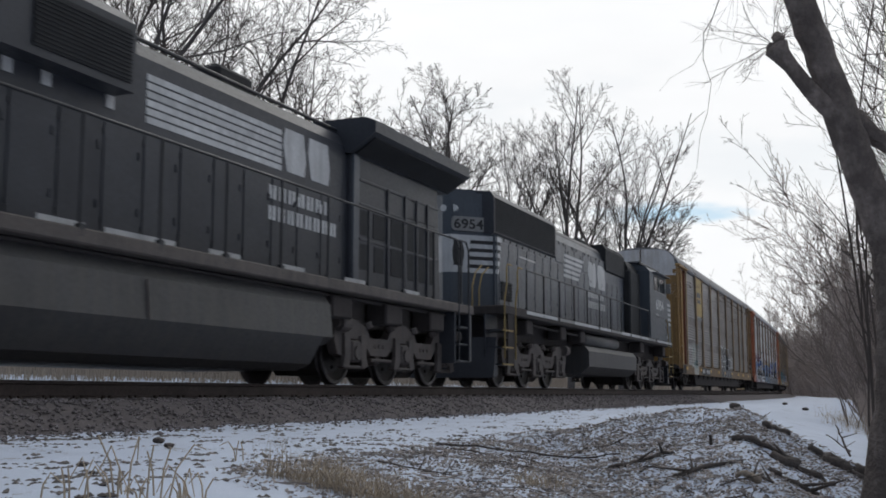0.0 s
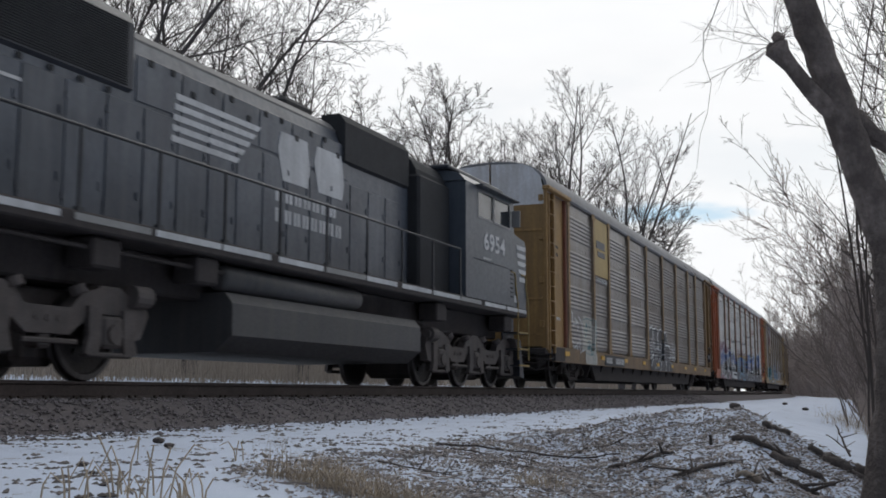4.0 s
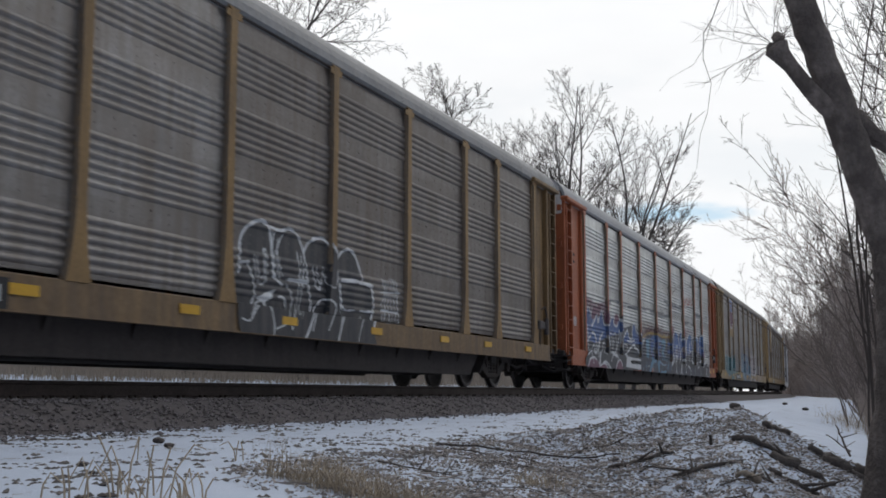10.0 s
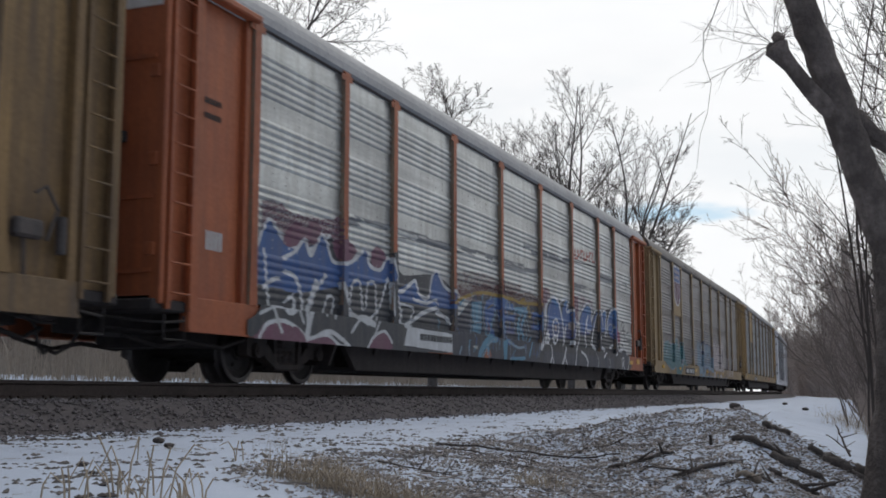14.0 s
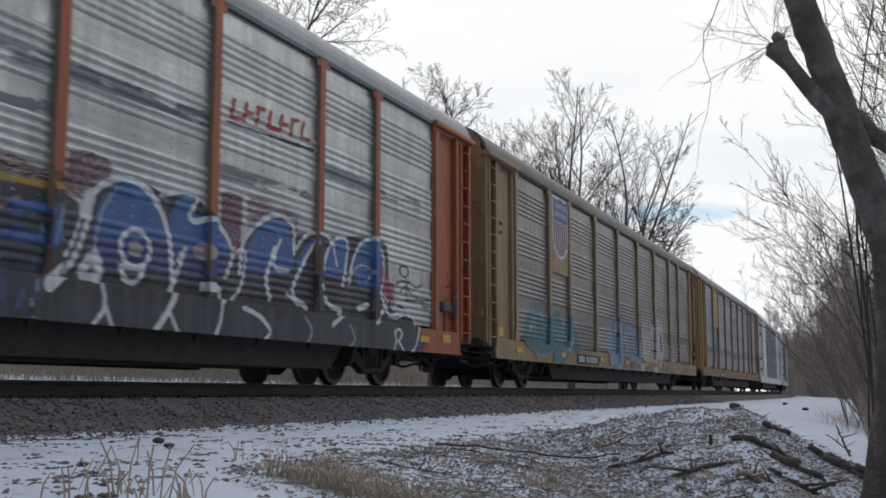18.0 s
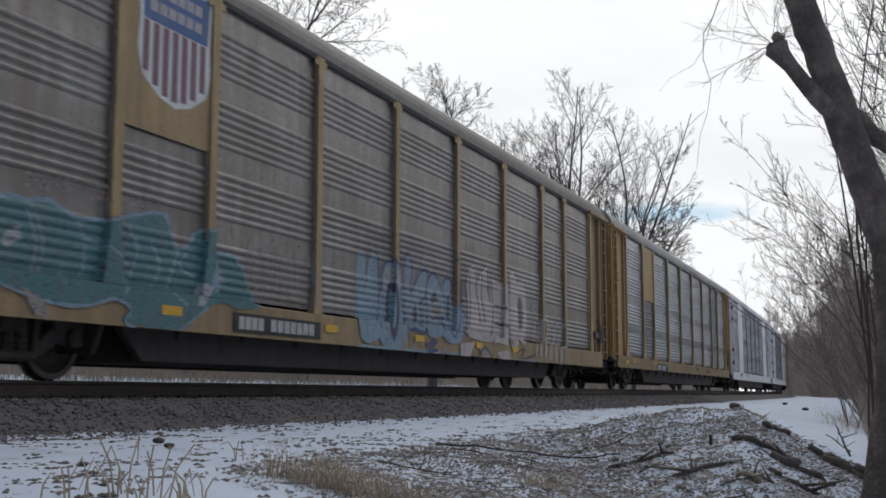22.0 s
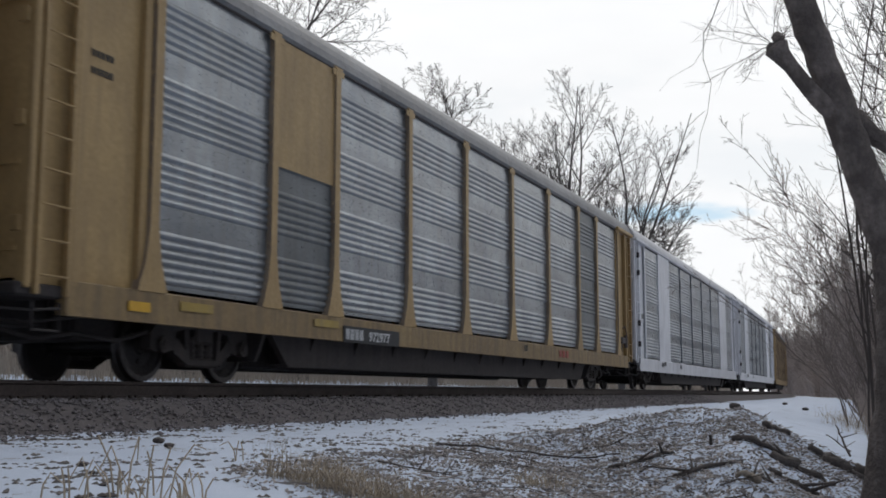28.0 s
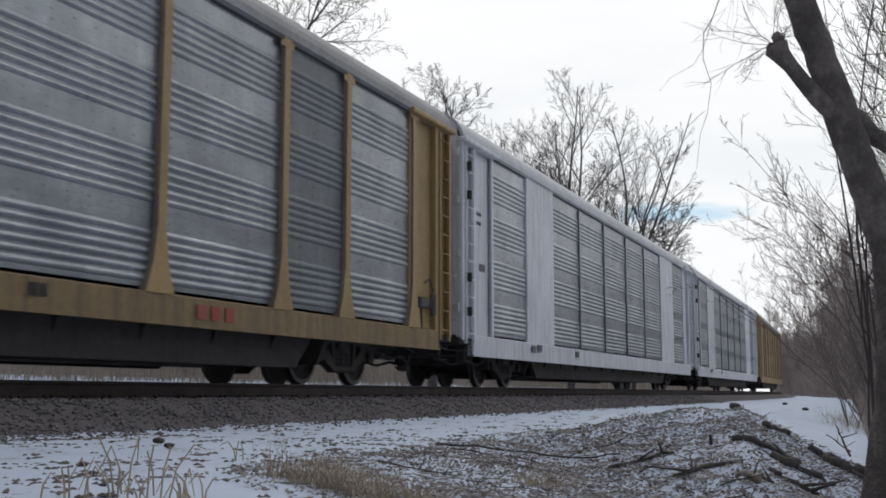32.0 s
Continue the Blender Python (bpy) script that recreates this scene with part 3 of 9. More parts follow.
def rib_profile():
    """Four bands of rounded ribs with plain strips between, from the foot of a panel to its head: (depth, z)."""
    pts = [(0.0, 1.10)]
    for z0 in (1.16, 2.12, 3.08, 4.04):
        for k in range(6):
            z = z0 + 0.110 * k
            pts += [(0.0, z), (0.010, z + 0.010), (0.021, z + 0.026), (0.025, z + 0.045), (0.021, z + 0.062), (0.010, z + 0.082), (0.0, z + 0.094)]
        pts.append((0.0, z0 + 0.67))
    return pts + [(0.0, 4.99)]


RIBS = rib_profile()


def panel_geo(w, ribs=True):
    def make():
        g = Geo()
        prof = RIBS if ribs else [(0.0, 1.10), (0.0, 4.99)]
        g.sheet(prof, -w / 2, w / 2, 0, -1)
        g.sheet([(0.03, 1.10), (0.03, 4.99)], -w / 2, w / 2, 0, 1)
        for zz in (1.84, 2.80, 3.76):
            for k in range(max(2, int(w / 0.36))):
                x = -w / 2 + 0.2 + k * 0.36
                if x < w / 2 - 0.05:
                    g.box(x - 0.010, x + 0.010, -0.007, 0.0, zz + 0.05, zz + 0.070)
                    g.box(x - 0.010, x + 0.010, -0.007, 0.0, zz + 0.17, zz + 0.190)
        return g
    return make


def post_geo(flare):
    def make():
        g = Geo()
        w, f = 0.082, 0.082 + flare
        g.prism([(-f, 1.04), (f, 1.04), (w + flare * 0.35, 1.4), (w, 1.85), (w, 5.0), (0.15, 5.04), (-0.15, 5.04), (-w, 5.0), (-w, 1.85), (-w - flare * 0.35, 1.4)], "y", -0.065, 0.05)
        g.prism([(-0.19, 4.90), (0.19, 4.90), (0.19, 5.0), (-0.19, 5.0)], "y", -0.06, -0.045)
        for k in range(13):
            for s in (-1, 1):
                z = 1.35 + k * 0.29
                g.box(s * w - 0.016 * (s < 0), s * w + 0.016 * (s > 0), -0.035, -0.005, z, z + 0.04)
        return g
    return make


def ladder_geo():
    g = Geo()
    for s in (-1, 1):
        g.box(s * 0.23 - 0.03, s * 0.23 + 0.03, -0.03, 0.035, 0.86, 4.92, 0.006)
    for k in range(11):
        z = 1.06 + k * 0.37
        g.tube([(-0.23, 0, z), (-0.2, -0.035, z), (0.2, -0.035, z), (0.23, 0, z)], 0.013, 6)
    return g


def roof_geo():
    """One stretch of the rounded roof."""
    g = Geo()
    prof = [(-1.49, 5.025)] + [(-1.52 * math.cos(a) ** 0.74, 5.04 + 0.76 * math.sin(a)) for a in np.linspace(0.02, math.pi / 2, 10)]
    prof = prof + [(-y, z) for y, z in prof[-2::-1]]
    inner = [(y * 0.96, z - 0.05) for y, z in prof[::-1]]
    g.prism(prof + inner, "x", -0.693, 0.693)
    return g


def door_geo(s):
    """One half of an end door: a slightly bowed sheet with stiffeners, rounded to the roof."""
    g = Geo()
    prof = [(0.02, 1.02), (1.42, 1.02), (1.42, 5.0), (1.34, 5.35), (1.14, 5.56), (0.88, 5.68), (0.02, 5.73)]
    g.prism([(s * y, z) for y, z in prof], "x", -0.03, 0.03)
    return g


def door_rib_geo(s):
    g = Geo()
    g.box(-0.05, -0.03, min(s * 0.1, s * 1.36), max(s * 0.1, s * 1.36), 0, 0.05)
    return g


def door_top_geo(s):
    g = Geo()
    g.prism([(s * y, z) for y, z in [(0.025, 4.62), (1.424, 4.62), (1.424, 5.0), (1.343, 5.35), (1.14, 5.565), (0.88, 5.685), (0.025, 5.733)]], "x", -0.036, -0.03)
    return g


def autorack(u0, label, paint, sheet, roof, plain=(), board=None, swaps=None, flare=0.12, white_top=False, post=None, spans=None, mullions=(), sill=None, rear=None, foot=0.62):
    """A covered motor-vehicle rack car, front coupling at u0 along the train."""
    car = thing("autorack_car", label, "freight car", "rack cars of the train")
    sets = []
    swaps = swaps or {}
    post = post or paint
    for s in (-1, 1):
        m = Matrix.Diagonal((1, -s, 1, 1))
        flip = Matrix.Identity(4) if s < 0 else Matrix.Rotation(math.pi, 4, "Z")
        cells = spans or tuple(zip(POSTS[:-1], POSTS[1:]))
        for k, (a, c) in enumerate(cells):
            w = c - a - 0.08
            x = ((a + c) / 2 - MID) * (1 if s < 0 else -1)
            ms = swaps.get(k, sheet) if s < 0 else sheet
            at = Matrix.Translation((x, s * 1.43, 0)) @ flip
            part("panel", shared("panel_%d" % round(w * 100), ms, panel_geo(w)), None, car, at=at)
            if s < 0 and k in plain:
                z0, mp = plain[k]
                g = Geo()
                g.box(x - w / 2, x + w / 2, -1.478, -1.466, z0, 4.985)
                part("blank_panel", g, mp, car, "flat painted sign panel")
        if spans:
            edges = [2.2] + [v for c in spans for v in c] + [26.4]
            for a, c in zip(edges[0::2], edges[1::2]):
                if c - a > 0.3:
                    x = ((a + c) / 2 - MID) * (1 if s < 0 else -1)
                    g = Geo()
                    g.box(x - (c - a) / 2 - 0.05, x + (c - a) / 2 + 0.05, min(s * 1.40, s * 1.478), max(s * 1.40, s * 1.478), 1.04, 5.03, 0.012)
                    part("wide_post", g, paint, car, "broad flat white post")
            for a in mullions:
                x = (a - MID) * (1 if s < 0 else -1)
                g = Geo()
                g.box(x - 0.05, x + 0.05, min(s * 1.42, s * 1.482), max(s * 1.42, s * 1.482), 1.1, 5.0, 0.01)
                part("mullion", g, sheet, car)
        for a in () if spans else POSTS:
            x = (a - MID) * (1 if s < 0 else -1)
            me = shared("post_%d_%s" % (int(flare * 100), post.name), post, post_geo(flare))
            # faces that point along the car get one buff tone on every post
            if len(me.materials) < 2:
                me.materials.append(M_post_side)
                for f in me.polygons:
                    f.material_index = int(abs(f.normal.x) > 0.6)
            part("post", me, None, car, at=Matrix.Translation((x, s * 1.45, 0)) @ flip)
        g = Geo()
        lo, hi = sorted((s * 1.36, s * 1.50))
        g.box(-13.3, 13.3, lo, hi, foot, 1.05, 0.015)
        g.box(-13.3, 13.3, min(s * 1.44, s * 1.515), max(s * 1.44, s * 1.515), foot - 0.01, foot + 0.025)
        part("side_sill", g, sill or paint, car)
        # dark strip put in for the shaded slot under the roof edge
        g = Geo()
        g.box(-12.0, 12.2, min(s * 1.44, s * 1.475), max(s * 1.44, s * 1.475), 4.985, 5.03)
        part("top_rail", g, M_under, car)
        for e in (-1, 1):
            coat = rear if rear and e > 0 else paint
            g = Geo()
            x0, x1 = sorted((e * 13.1, e * 11.92))
            g.box(x0, x1, min(s * 1.34, s * 1.39), max(s * 1.34, s * 1.39), 1.04, 5.02, 0.01)
            part("end_panel", g, coat, car)
            g = Geo()
            g.box(x1 - 0.14 if e < 0 else x0, x1 if e < 0 else x0 + 0.14, min(s * 1.36, s * 1.47), max(s * 1.36, s * 1.47), 1.04, 5.02, 0.012)
            part("end_strip", g, M_rust if coat == M_tan else coat, car)
            g = Geo()
            xa, xb = sorted((e * 13.1, e * 13.24))
            g.box(xa, xb, min(s * 1.34, s * 1.50), max(s * 1.34, s * 1.50), 0.98, 5.0, 0.012)
            part("door_jamb", g, coat, car)
            g = Geo()
            xa, xb = sorted((e * 13.82, e * 13.91))
            g.box(xa, xb, min(s * 1.34, s * 1.50), max(s * 1.34, s * 1.50), 0.92, 5.06, 0.015)
            g.box(min(e * 13.82, e * 13.24), max(e * 13.82, e * 13.24), min(s * 1.36, s * 1.39), max(s * 1.36, s * 1.39), 0.98, 5.0)
            part("corner_post", g, coat, car)
            part("ladder", shared("ladder", coat, ladder_geo), None, car, at=Matrix.Translation((e * 13.53, s * 1.50, 0)) @ flip)
            g = Geo()
            xa, xb = sorted((e * 13.95, e * 11.85))
            g.box(xa, xb, min(s * 1.40, s * 1.60), max(s * 1.40, s * 1.60), 4.99, 5.09, 0.02)
            part("eave_lip", g, coat, car)
            door = part("end_door", shared("door_%d" % s, coat, lambda: door_geo(s)), None, car, at=pose(e * 13.88, 0, 0, 0, 0, 0 if e < 0 else 0))
            for z in (1.3, 2.2, 3.95):
                part("door_rib", shared("door_rib_%d" % s, coat, lambda: door_rib_geo(s)), None, door, at=Matrix.Translation((0, 0, z)))
            if white_top and e < 0:
                part("door_top", shared("door_top_%d" % s, M_door_white, lambda: door_top_geo(s)), None, car, "white-painted upper door", at=pose(e * 13.88, 0, 0))
            g = Geo()
            xa, xb = sorted((e * 13.3, e * 14.0))
            g.box(xa, xb, min(s * 0.3, s * 1.46), max(s * 0.3, s * 1.46), 0.84, 0.98, 0.02)
            g.tube([(e * 13.35, s * 1.46, 0.8), (e * 13.35, s * 1.46, 0.5), (e * 13.75, s * 1.46, 0.5), (e * 13.75, s * 1.46, 0.8)], 0.018, 6)
            part("end_platform", g, M_under, car)
    for k in range(20):
        part("roof_panel", shared("roof_panel", roof, roof_geo), None, car, at=Matrix.Translation((-13.9 + 1.39 * (k + 0.5), 0, 0)))
    g = Geo()
    g.box(-13.6, 13.6, -0.38, 0.38, 0.62, 1.0, 0.02)
    g.prism([(-8.9, 0.62), (-8.3, 0.25), (8.3, 0.25), (8.9, 0.62), (8.9, 0.9), (-8.9, 0.9)], "y", -0.55, 0.55)
    for y in (-1.22, 1.22):
        g.prism([(-8.7, 0.70), (-8.2, 0.235), (8.2, 0.235), (8.7, 0.70)], "y", y - 0.05, y + 0.05)
    for k in range(13):
        x = -9 + k * 1.5
        g.prism([(-1.36, 0.98), (-1.36, 0.70), (-1.2, 0.30), (1.2, 0.30), (1.36, 0.70), (1.36, 0.98)], "x", x - 0.04, x + 0.04)
    g.box(-13.4, 13.4, -1.36, 1.36, 0.98, 1.03)
    part("underframe", g, M_under, car)
    g = Geo()
    g.tube([(1.5, -0.9, 0.62), (2.5, -0.9, 0.62)], 0.2, 12)
    g.tube([(-7.6, -1.1, 0.66), (8.0, -1.1, 0.62)], 0.022, 6)
    g.box(-3.2, -2.7, -1.1, -0.8, 0.45, 0.8, 0.03)
    part("brake_gear", g, M_under, car)
    for e in (-1, 1):
        freight_truck(car, e * 10.13, sets)
        coupler(car, e * 13.9, e)
        g = Geo()
        x0, x1 = sorted((e * 11.5, e * 12.3))
        g.box(x0, x1, -0.75, 0.75, 0.48, 0.95, 0.04)
        for y in (-1.02, 0.7):
            g.tube([(e * 11.2, y, 0.62), (e * 11.9, y - 0.04, 0.47), (e * 12.6, y + 0.02, 0.53), (e * 13.1, y + 0.1, 0.44), (e * 13.6, y + 0.3, 0.58)], 0.03, 6)
        g.tube([(e * 12.5, -1.1, 0.72), (e * 13.3, -1.0, 0.62), (e * 13.85, -0.7, 0.66)], 0.022, 6)
        part("brake_rigging", g, M_under, car)
    TRAIN.append((car, u0 + MID, 10.13, sets))
    return car


def plate(parent, name, x0, x1, z0, z1, material, y=-1.512, label=""):
    """A thin painted patch or metal plate on the side."""
    g = Geo()
    g.box(x0, x1, y - 0.004, y + 0.004, z0, z1)
    return part(name, g, material, parent, label)


def bars(parent, name, x0, x1, z0, z1, n, material, y=-1.512, seed=0):
    """Small lettering that cannot be read: a row of plain upright bars."""
    g = Geo()
    step = (x1 - x0) / n
    for k in range(n):
        a = x0 + k * step
        g.box(a, a + step * 0.3, y - 0.003, y, z0, z1)
        g.box(a + step * 0.42, a + step * 0.72, y - 0.003, y, z0, z1)
    return part(name, g, material, parent)


G0, PITCH_L = 45.24, 28.55
WHITE_SPANS = ((2.14, 4.79), (6.99, 9.69), (9.69, 12.59), (12.59, 15.59), (15.59, 18.49), (18.49, 21.44), (23.84, 26.54))
CARS = [
    autorack(G0 - 0.05, "weathered yellow rack car with dull ribbed galvanised sides and graffiti", M_tan, M_galv, M_roof, {1: (3.3, M_board)}, swaps={k: M_galv_brown for k in (4, 5, 6, 7, 8)}, white_top=True, post=M_post_brown, sill=M_sill, rear=M_rear, foot=0.665),
    autorack(G0 + PITCH_L, "orange rack car with pale ribbed sides covered in blue graffiti", M_orange, M_galv_pale, M_roof_pale, flare=0.02, white_top=True),
    autorack(G0 + 2 * PITCH_L + 0.15, "ochre rack car with dull ribbed sides and a shield panel", M_tan2, M_galv, M_roof_dark, {1: (2.95, M_tan2)}, flare=0.06, post=M_post_ochre),
    autorack(G0 + 3 * PITCH_L + 0.15, "buff yellow rack car with bright ribbed galvanised sides", M_tan3, M_galv_new, M_roof, {1: (3.1, M_tan3)}, swaps={1: M_galv_dark, 7: M_galv_dark}, flare=0.2, sill=M_sill2, foot=0.68),
    autorack(G0 + 4 * PITCH_L, "white rack car with wide white posts and ribbed screens", M_whitecar, M_galv_new, M_roof_white, flare=0.0, spans=WHITE_SPANS, mullions=(9.69, 12.59, 15.59, 18.49)),
    autorack(G0 + 5 * PITCH_L, "white rack car with wide white posts and ribbed screens", M_whitecar, M_galv_new, M_roof_white, flare=0.0, spans=WHITE_SPANS, mullions=(9.69, 12.59, 15.59, 18.49)),
    autorack(G0 + 6 * PITCH_L + 1.3, "yellow rack car with flat yellow sides", M_tan3, M_tan3, M_roof, flare=0.02),
]


# locomotives: built in train metres, then moved to their middle
def loco_truck(parent, xs, sets, axle=0.53):
    """A three-axle truck: cast frame with rounded pockets, axle boxes, springs, brake cylinder."""
    mid = xs[1]

    def make():
        g = Geo()
        for s in (-1, 1):
            lo, hi = sorted((s * 0.98, s * 1.14))
            front = sorted((s * 1.12, s * 1.19))
            for a in (xs[0] - mid, 0.0, xs[2] - mid):
                g.prism([(a - 0.42, 0.80), (a - 0.34, 1.0), (a - 0.16, 1.09), (a + 0.16, 1.09), (a + 0.34, 1.0), (a + 0.42, 0.80), (a + 0.22, 0.76), (a - 0.22, 0.76)], "y", lo, hi)
                for d in (-1, 1):
                    g.prism([(a + d * 0.19, 0.82), (a + d * 0.42, 0.84), (a + d * 0.40, 0.50), (a + d * 0.46, 0.30), (a + d * 0.24, 0.28), (a + d * 0.20, 0.48)], "y", *front)
                g.box(a - 0.18, a + 0.18, min(s * 1.0, s * 1.21), max(s * 1.0, s * 1.21), 0.37, 0.74, 0.04)
                g.tube([(a, s * 1.21, axle), (a, s * 1.245, axle)], 0.12, 12)
                g.box(a - 0.40, a + 0.40, min(s * 1.04, s * 1.18), max(s * 1.04, s * 1.18), 0.26, 0.32, 0.02)
            for a, c in ((xs[0] - mid, 0.0), (0.0, xs[2] - mid)):
                q = (a + c) / 2
                g.prism([(a + 0.30, 1.03), (a + 0.50, 0.97), (q - 0.36, 0.80), (q + 0.36, 0.80), (c - 0.50, 0.97), (c - 0.30, 1.03), (c - 0.34, 0.80), (c - 0.46, 0.66), (q + 0.34, 0.50), (q - 0.34, 0.50), (a + 0.46, 0.66), (a + 0.34, 0.80)], "y", lo, hi)
                for k in range(3):
                    g.tube([(q + (k - 1) * 0.17, s * 1.13, 0.67), (q + (k - 1) * 0.17, s * 1.155, 0.67)], 0.042, 8)
                g.box(q - 0.10, q + 0.10, min(s * 0.9, s * 1.12), max(s * 0.9, s * 1.12), 0.34, 0.52, 0.03)
                g.tube([(q - 0.42, s * 1.17, 0.42), (q + 0.42, s * 1.17, 0.42)], 0.03, 6)
            for e in (-1, 1):
                q = (xs[0] if e < 0 else xs[2]) - mid + e * 0.42
                g.prism([(q - 0.12 * e, 1.0), (q + 0.22 * e, 0.96), (q + 0.30 * e, 0.78), (q + 0.16 * e, 0.50), (q - 0.02 * e, 0.46), (q - 0.12 * e, 0.62)], "y", lo, hi)
                g.tube([(q - 0.10 * e, s * 1.16, 1.0), (q + 0.22 * e, s * 1.16, 1.0)], 0.14, 14)
                g.tube([(q + 0.22 * e, s * 1.16, 1.0), (q + 0.28 * e, s * 1.16, 1.0)], 0.08, 10)
            for a in (xs[0] - mid + 0.55, -0.5, 0.5, xs[2] - mid - 0.55):
                g.tube([(a, s * 1.10, 1.06), (a + 0.03, s * 1.13, 0.96)], 0.10, 10)
        g.box(xs[0] - mid - 0.5, xs[2] - mid + 0.5, -0.66, 0.66, 0.62, 1.05, 0.03)
        for a in (xs[0] - mid + 0.55, 0.6, xs[2] - mid - 0.55):
            g.box(a - 0.38, a + 0.38, -0.6, 0.6, 0.16, 0.75, 0.1)
        return g
    tr = part("truck", shared("loco_truck_%d" % int(mid * 10), M_truck, make), None, parent, at=Matrix.Translation((mid, 0, 0)))
    for a in xs:
        w = part("wheelset", wheelset_geo(axle), None, tr, at=Matrix.Translation((a - mid, 0, axle)))
        sets.append((w, (a - mid, 0, axle), axle))


def handrail(parent, x0, x1, z, floor_z, step, material, y=-1.47):
    g = Geo()
    g.tube([(x0, y, z), (x1, y, z)], 0.02, 8)
    part("handrail", g, material, parent, "long pipe handrail")
    k = int((x1 - x0) / step)
    for i in range(k + 1):
        x = x0 + (x1 - x0) * i / k
        g = Geo()
        g.box(x - 0.022, x + 0.022, y - 0.018, y + 0.018, floor_z, z + 0.01, 0.006)
        g.box(x - 0.05, x + 0.05, y - 0.03, y + 0.03, floor_z - 0.12, floor_z + 0.02)
        part("stanchion", g, material, parent)


def letters(parent, name, text, x, z, h, material, y, turn=0.0, w=1.0):
    """Readable figures from the built-in font, given some thickness."""
    cu = bpy.data.curves.new(name, "FONT")
    cu.body, cu.size, cu.extrude = text, h / 0.7, 0.004
    cu.space_character, cu.offset = 1.06, 0.009 * h / 0.3
    ob = new("drawn_figures", cu)
    dg = bpy.context.evaluated_depsgraph_get()
    me = bpy.data.meshes.new_from_object(ob.evaluated_get(dg))
    bpy.data.objects.remove(ob)
    me.materials.clear()
    me.materials.append(material)
    return part(name, me, None, parent, at=Matrix.Translation((x, y, z)) @ Matrix.Rotation(turn, 4, "Z") @ Matrix.Rotation(math.pi / 2, 4, "X") @ Matrix.Diagonal((w, 1, 1, 1)))


def hood_geo(x0, x1, hw, z0, z1, cut=0.25):
    g = Geo()
    g.prism([(-hw, z0), (hw, z0), (hw, z1 - cut), (hw - 0.12, z1 - cut * 0.35), (hw - 0.4, z1), (-hw + 0.4, z1), (-hw + 0.12, z1 - cut * 0.35), (-hw, z1 - cut)], "x", x0, x1)
    return g


def door_row(parent, xs, z0, z1, y, material, latch=True):
    """Hinged hood doors, each a thin pressed sheet with latches."""
    for a, c in zip(xs[:-1], xs[1:]):
        g = Geo()
        g.box(a + 0.02, c - 0.02, y - 0.018, y, z0, z1, 0.008)
        if latch:
            for z in (z0 + 0.25 * (z1 - z0), z0 + 0.75 * (z1 - z0)):
                g.box(c - 0.11, c - 0.06, y - 0.035, y - 0.016, z - 0.05, z + 0.05)
            for z in (z0 + 0.12 * (z1 - z0), z0 + 0.88 * (z1 - z0)):
                g.box(a + 0.0, a + 0.05, y - 0.03, y - 0.01, z - 0.04, z + 0.04)
        part("hood_door", g, material, parent)


def louvre(parent, name, x0, x1, z0, z1, y, n, label="", upright=False):
    g = Geo()
    g.box(x0, x1, y - 0.012, y, z0, z1)
    for k in range(n):
        if upright:
            x = x0 + (x1 - x0) * (k + 0.5) / n
            g.box(x - 0.012, x + 0.012, y - 0.035, y - 0.01, z0, z1)
        else:
            z = z0 + (z1 - z0) * (k + 0.5) / n
            g.box(x0, x1, y - 0.035, y - 0.01, z - 0.012, z + 0.012)
    part(name, g, M_screen, parent, label)


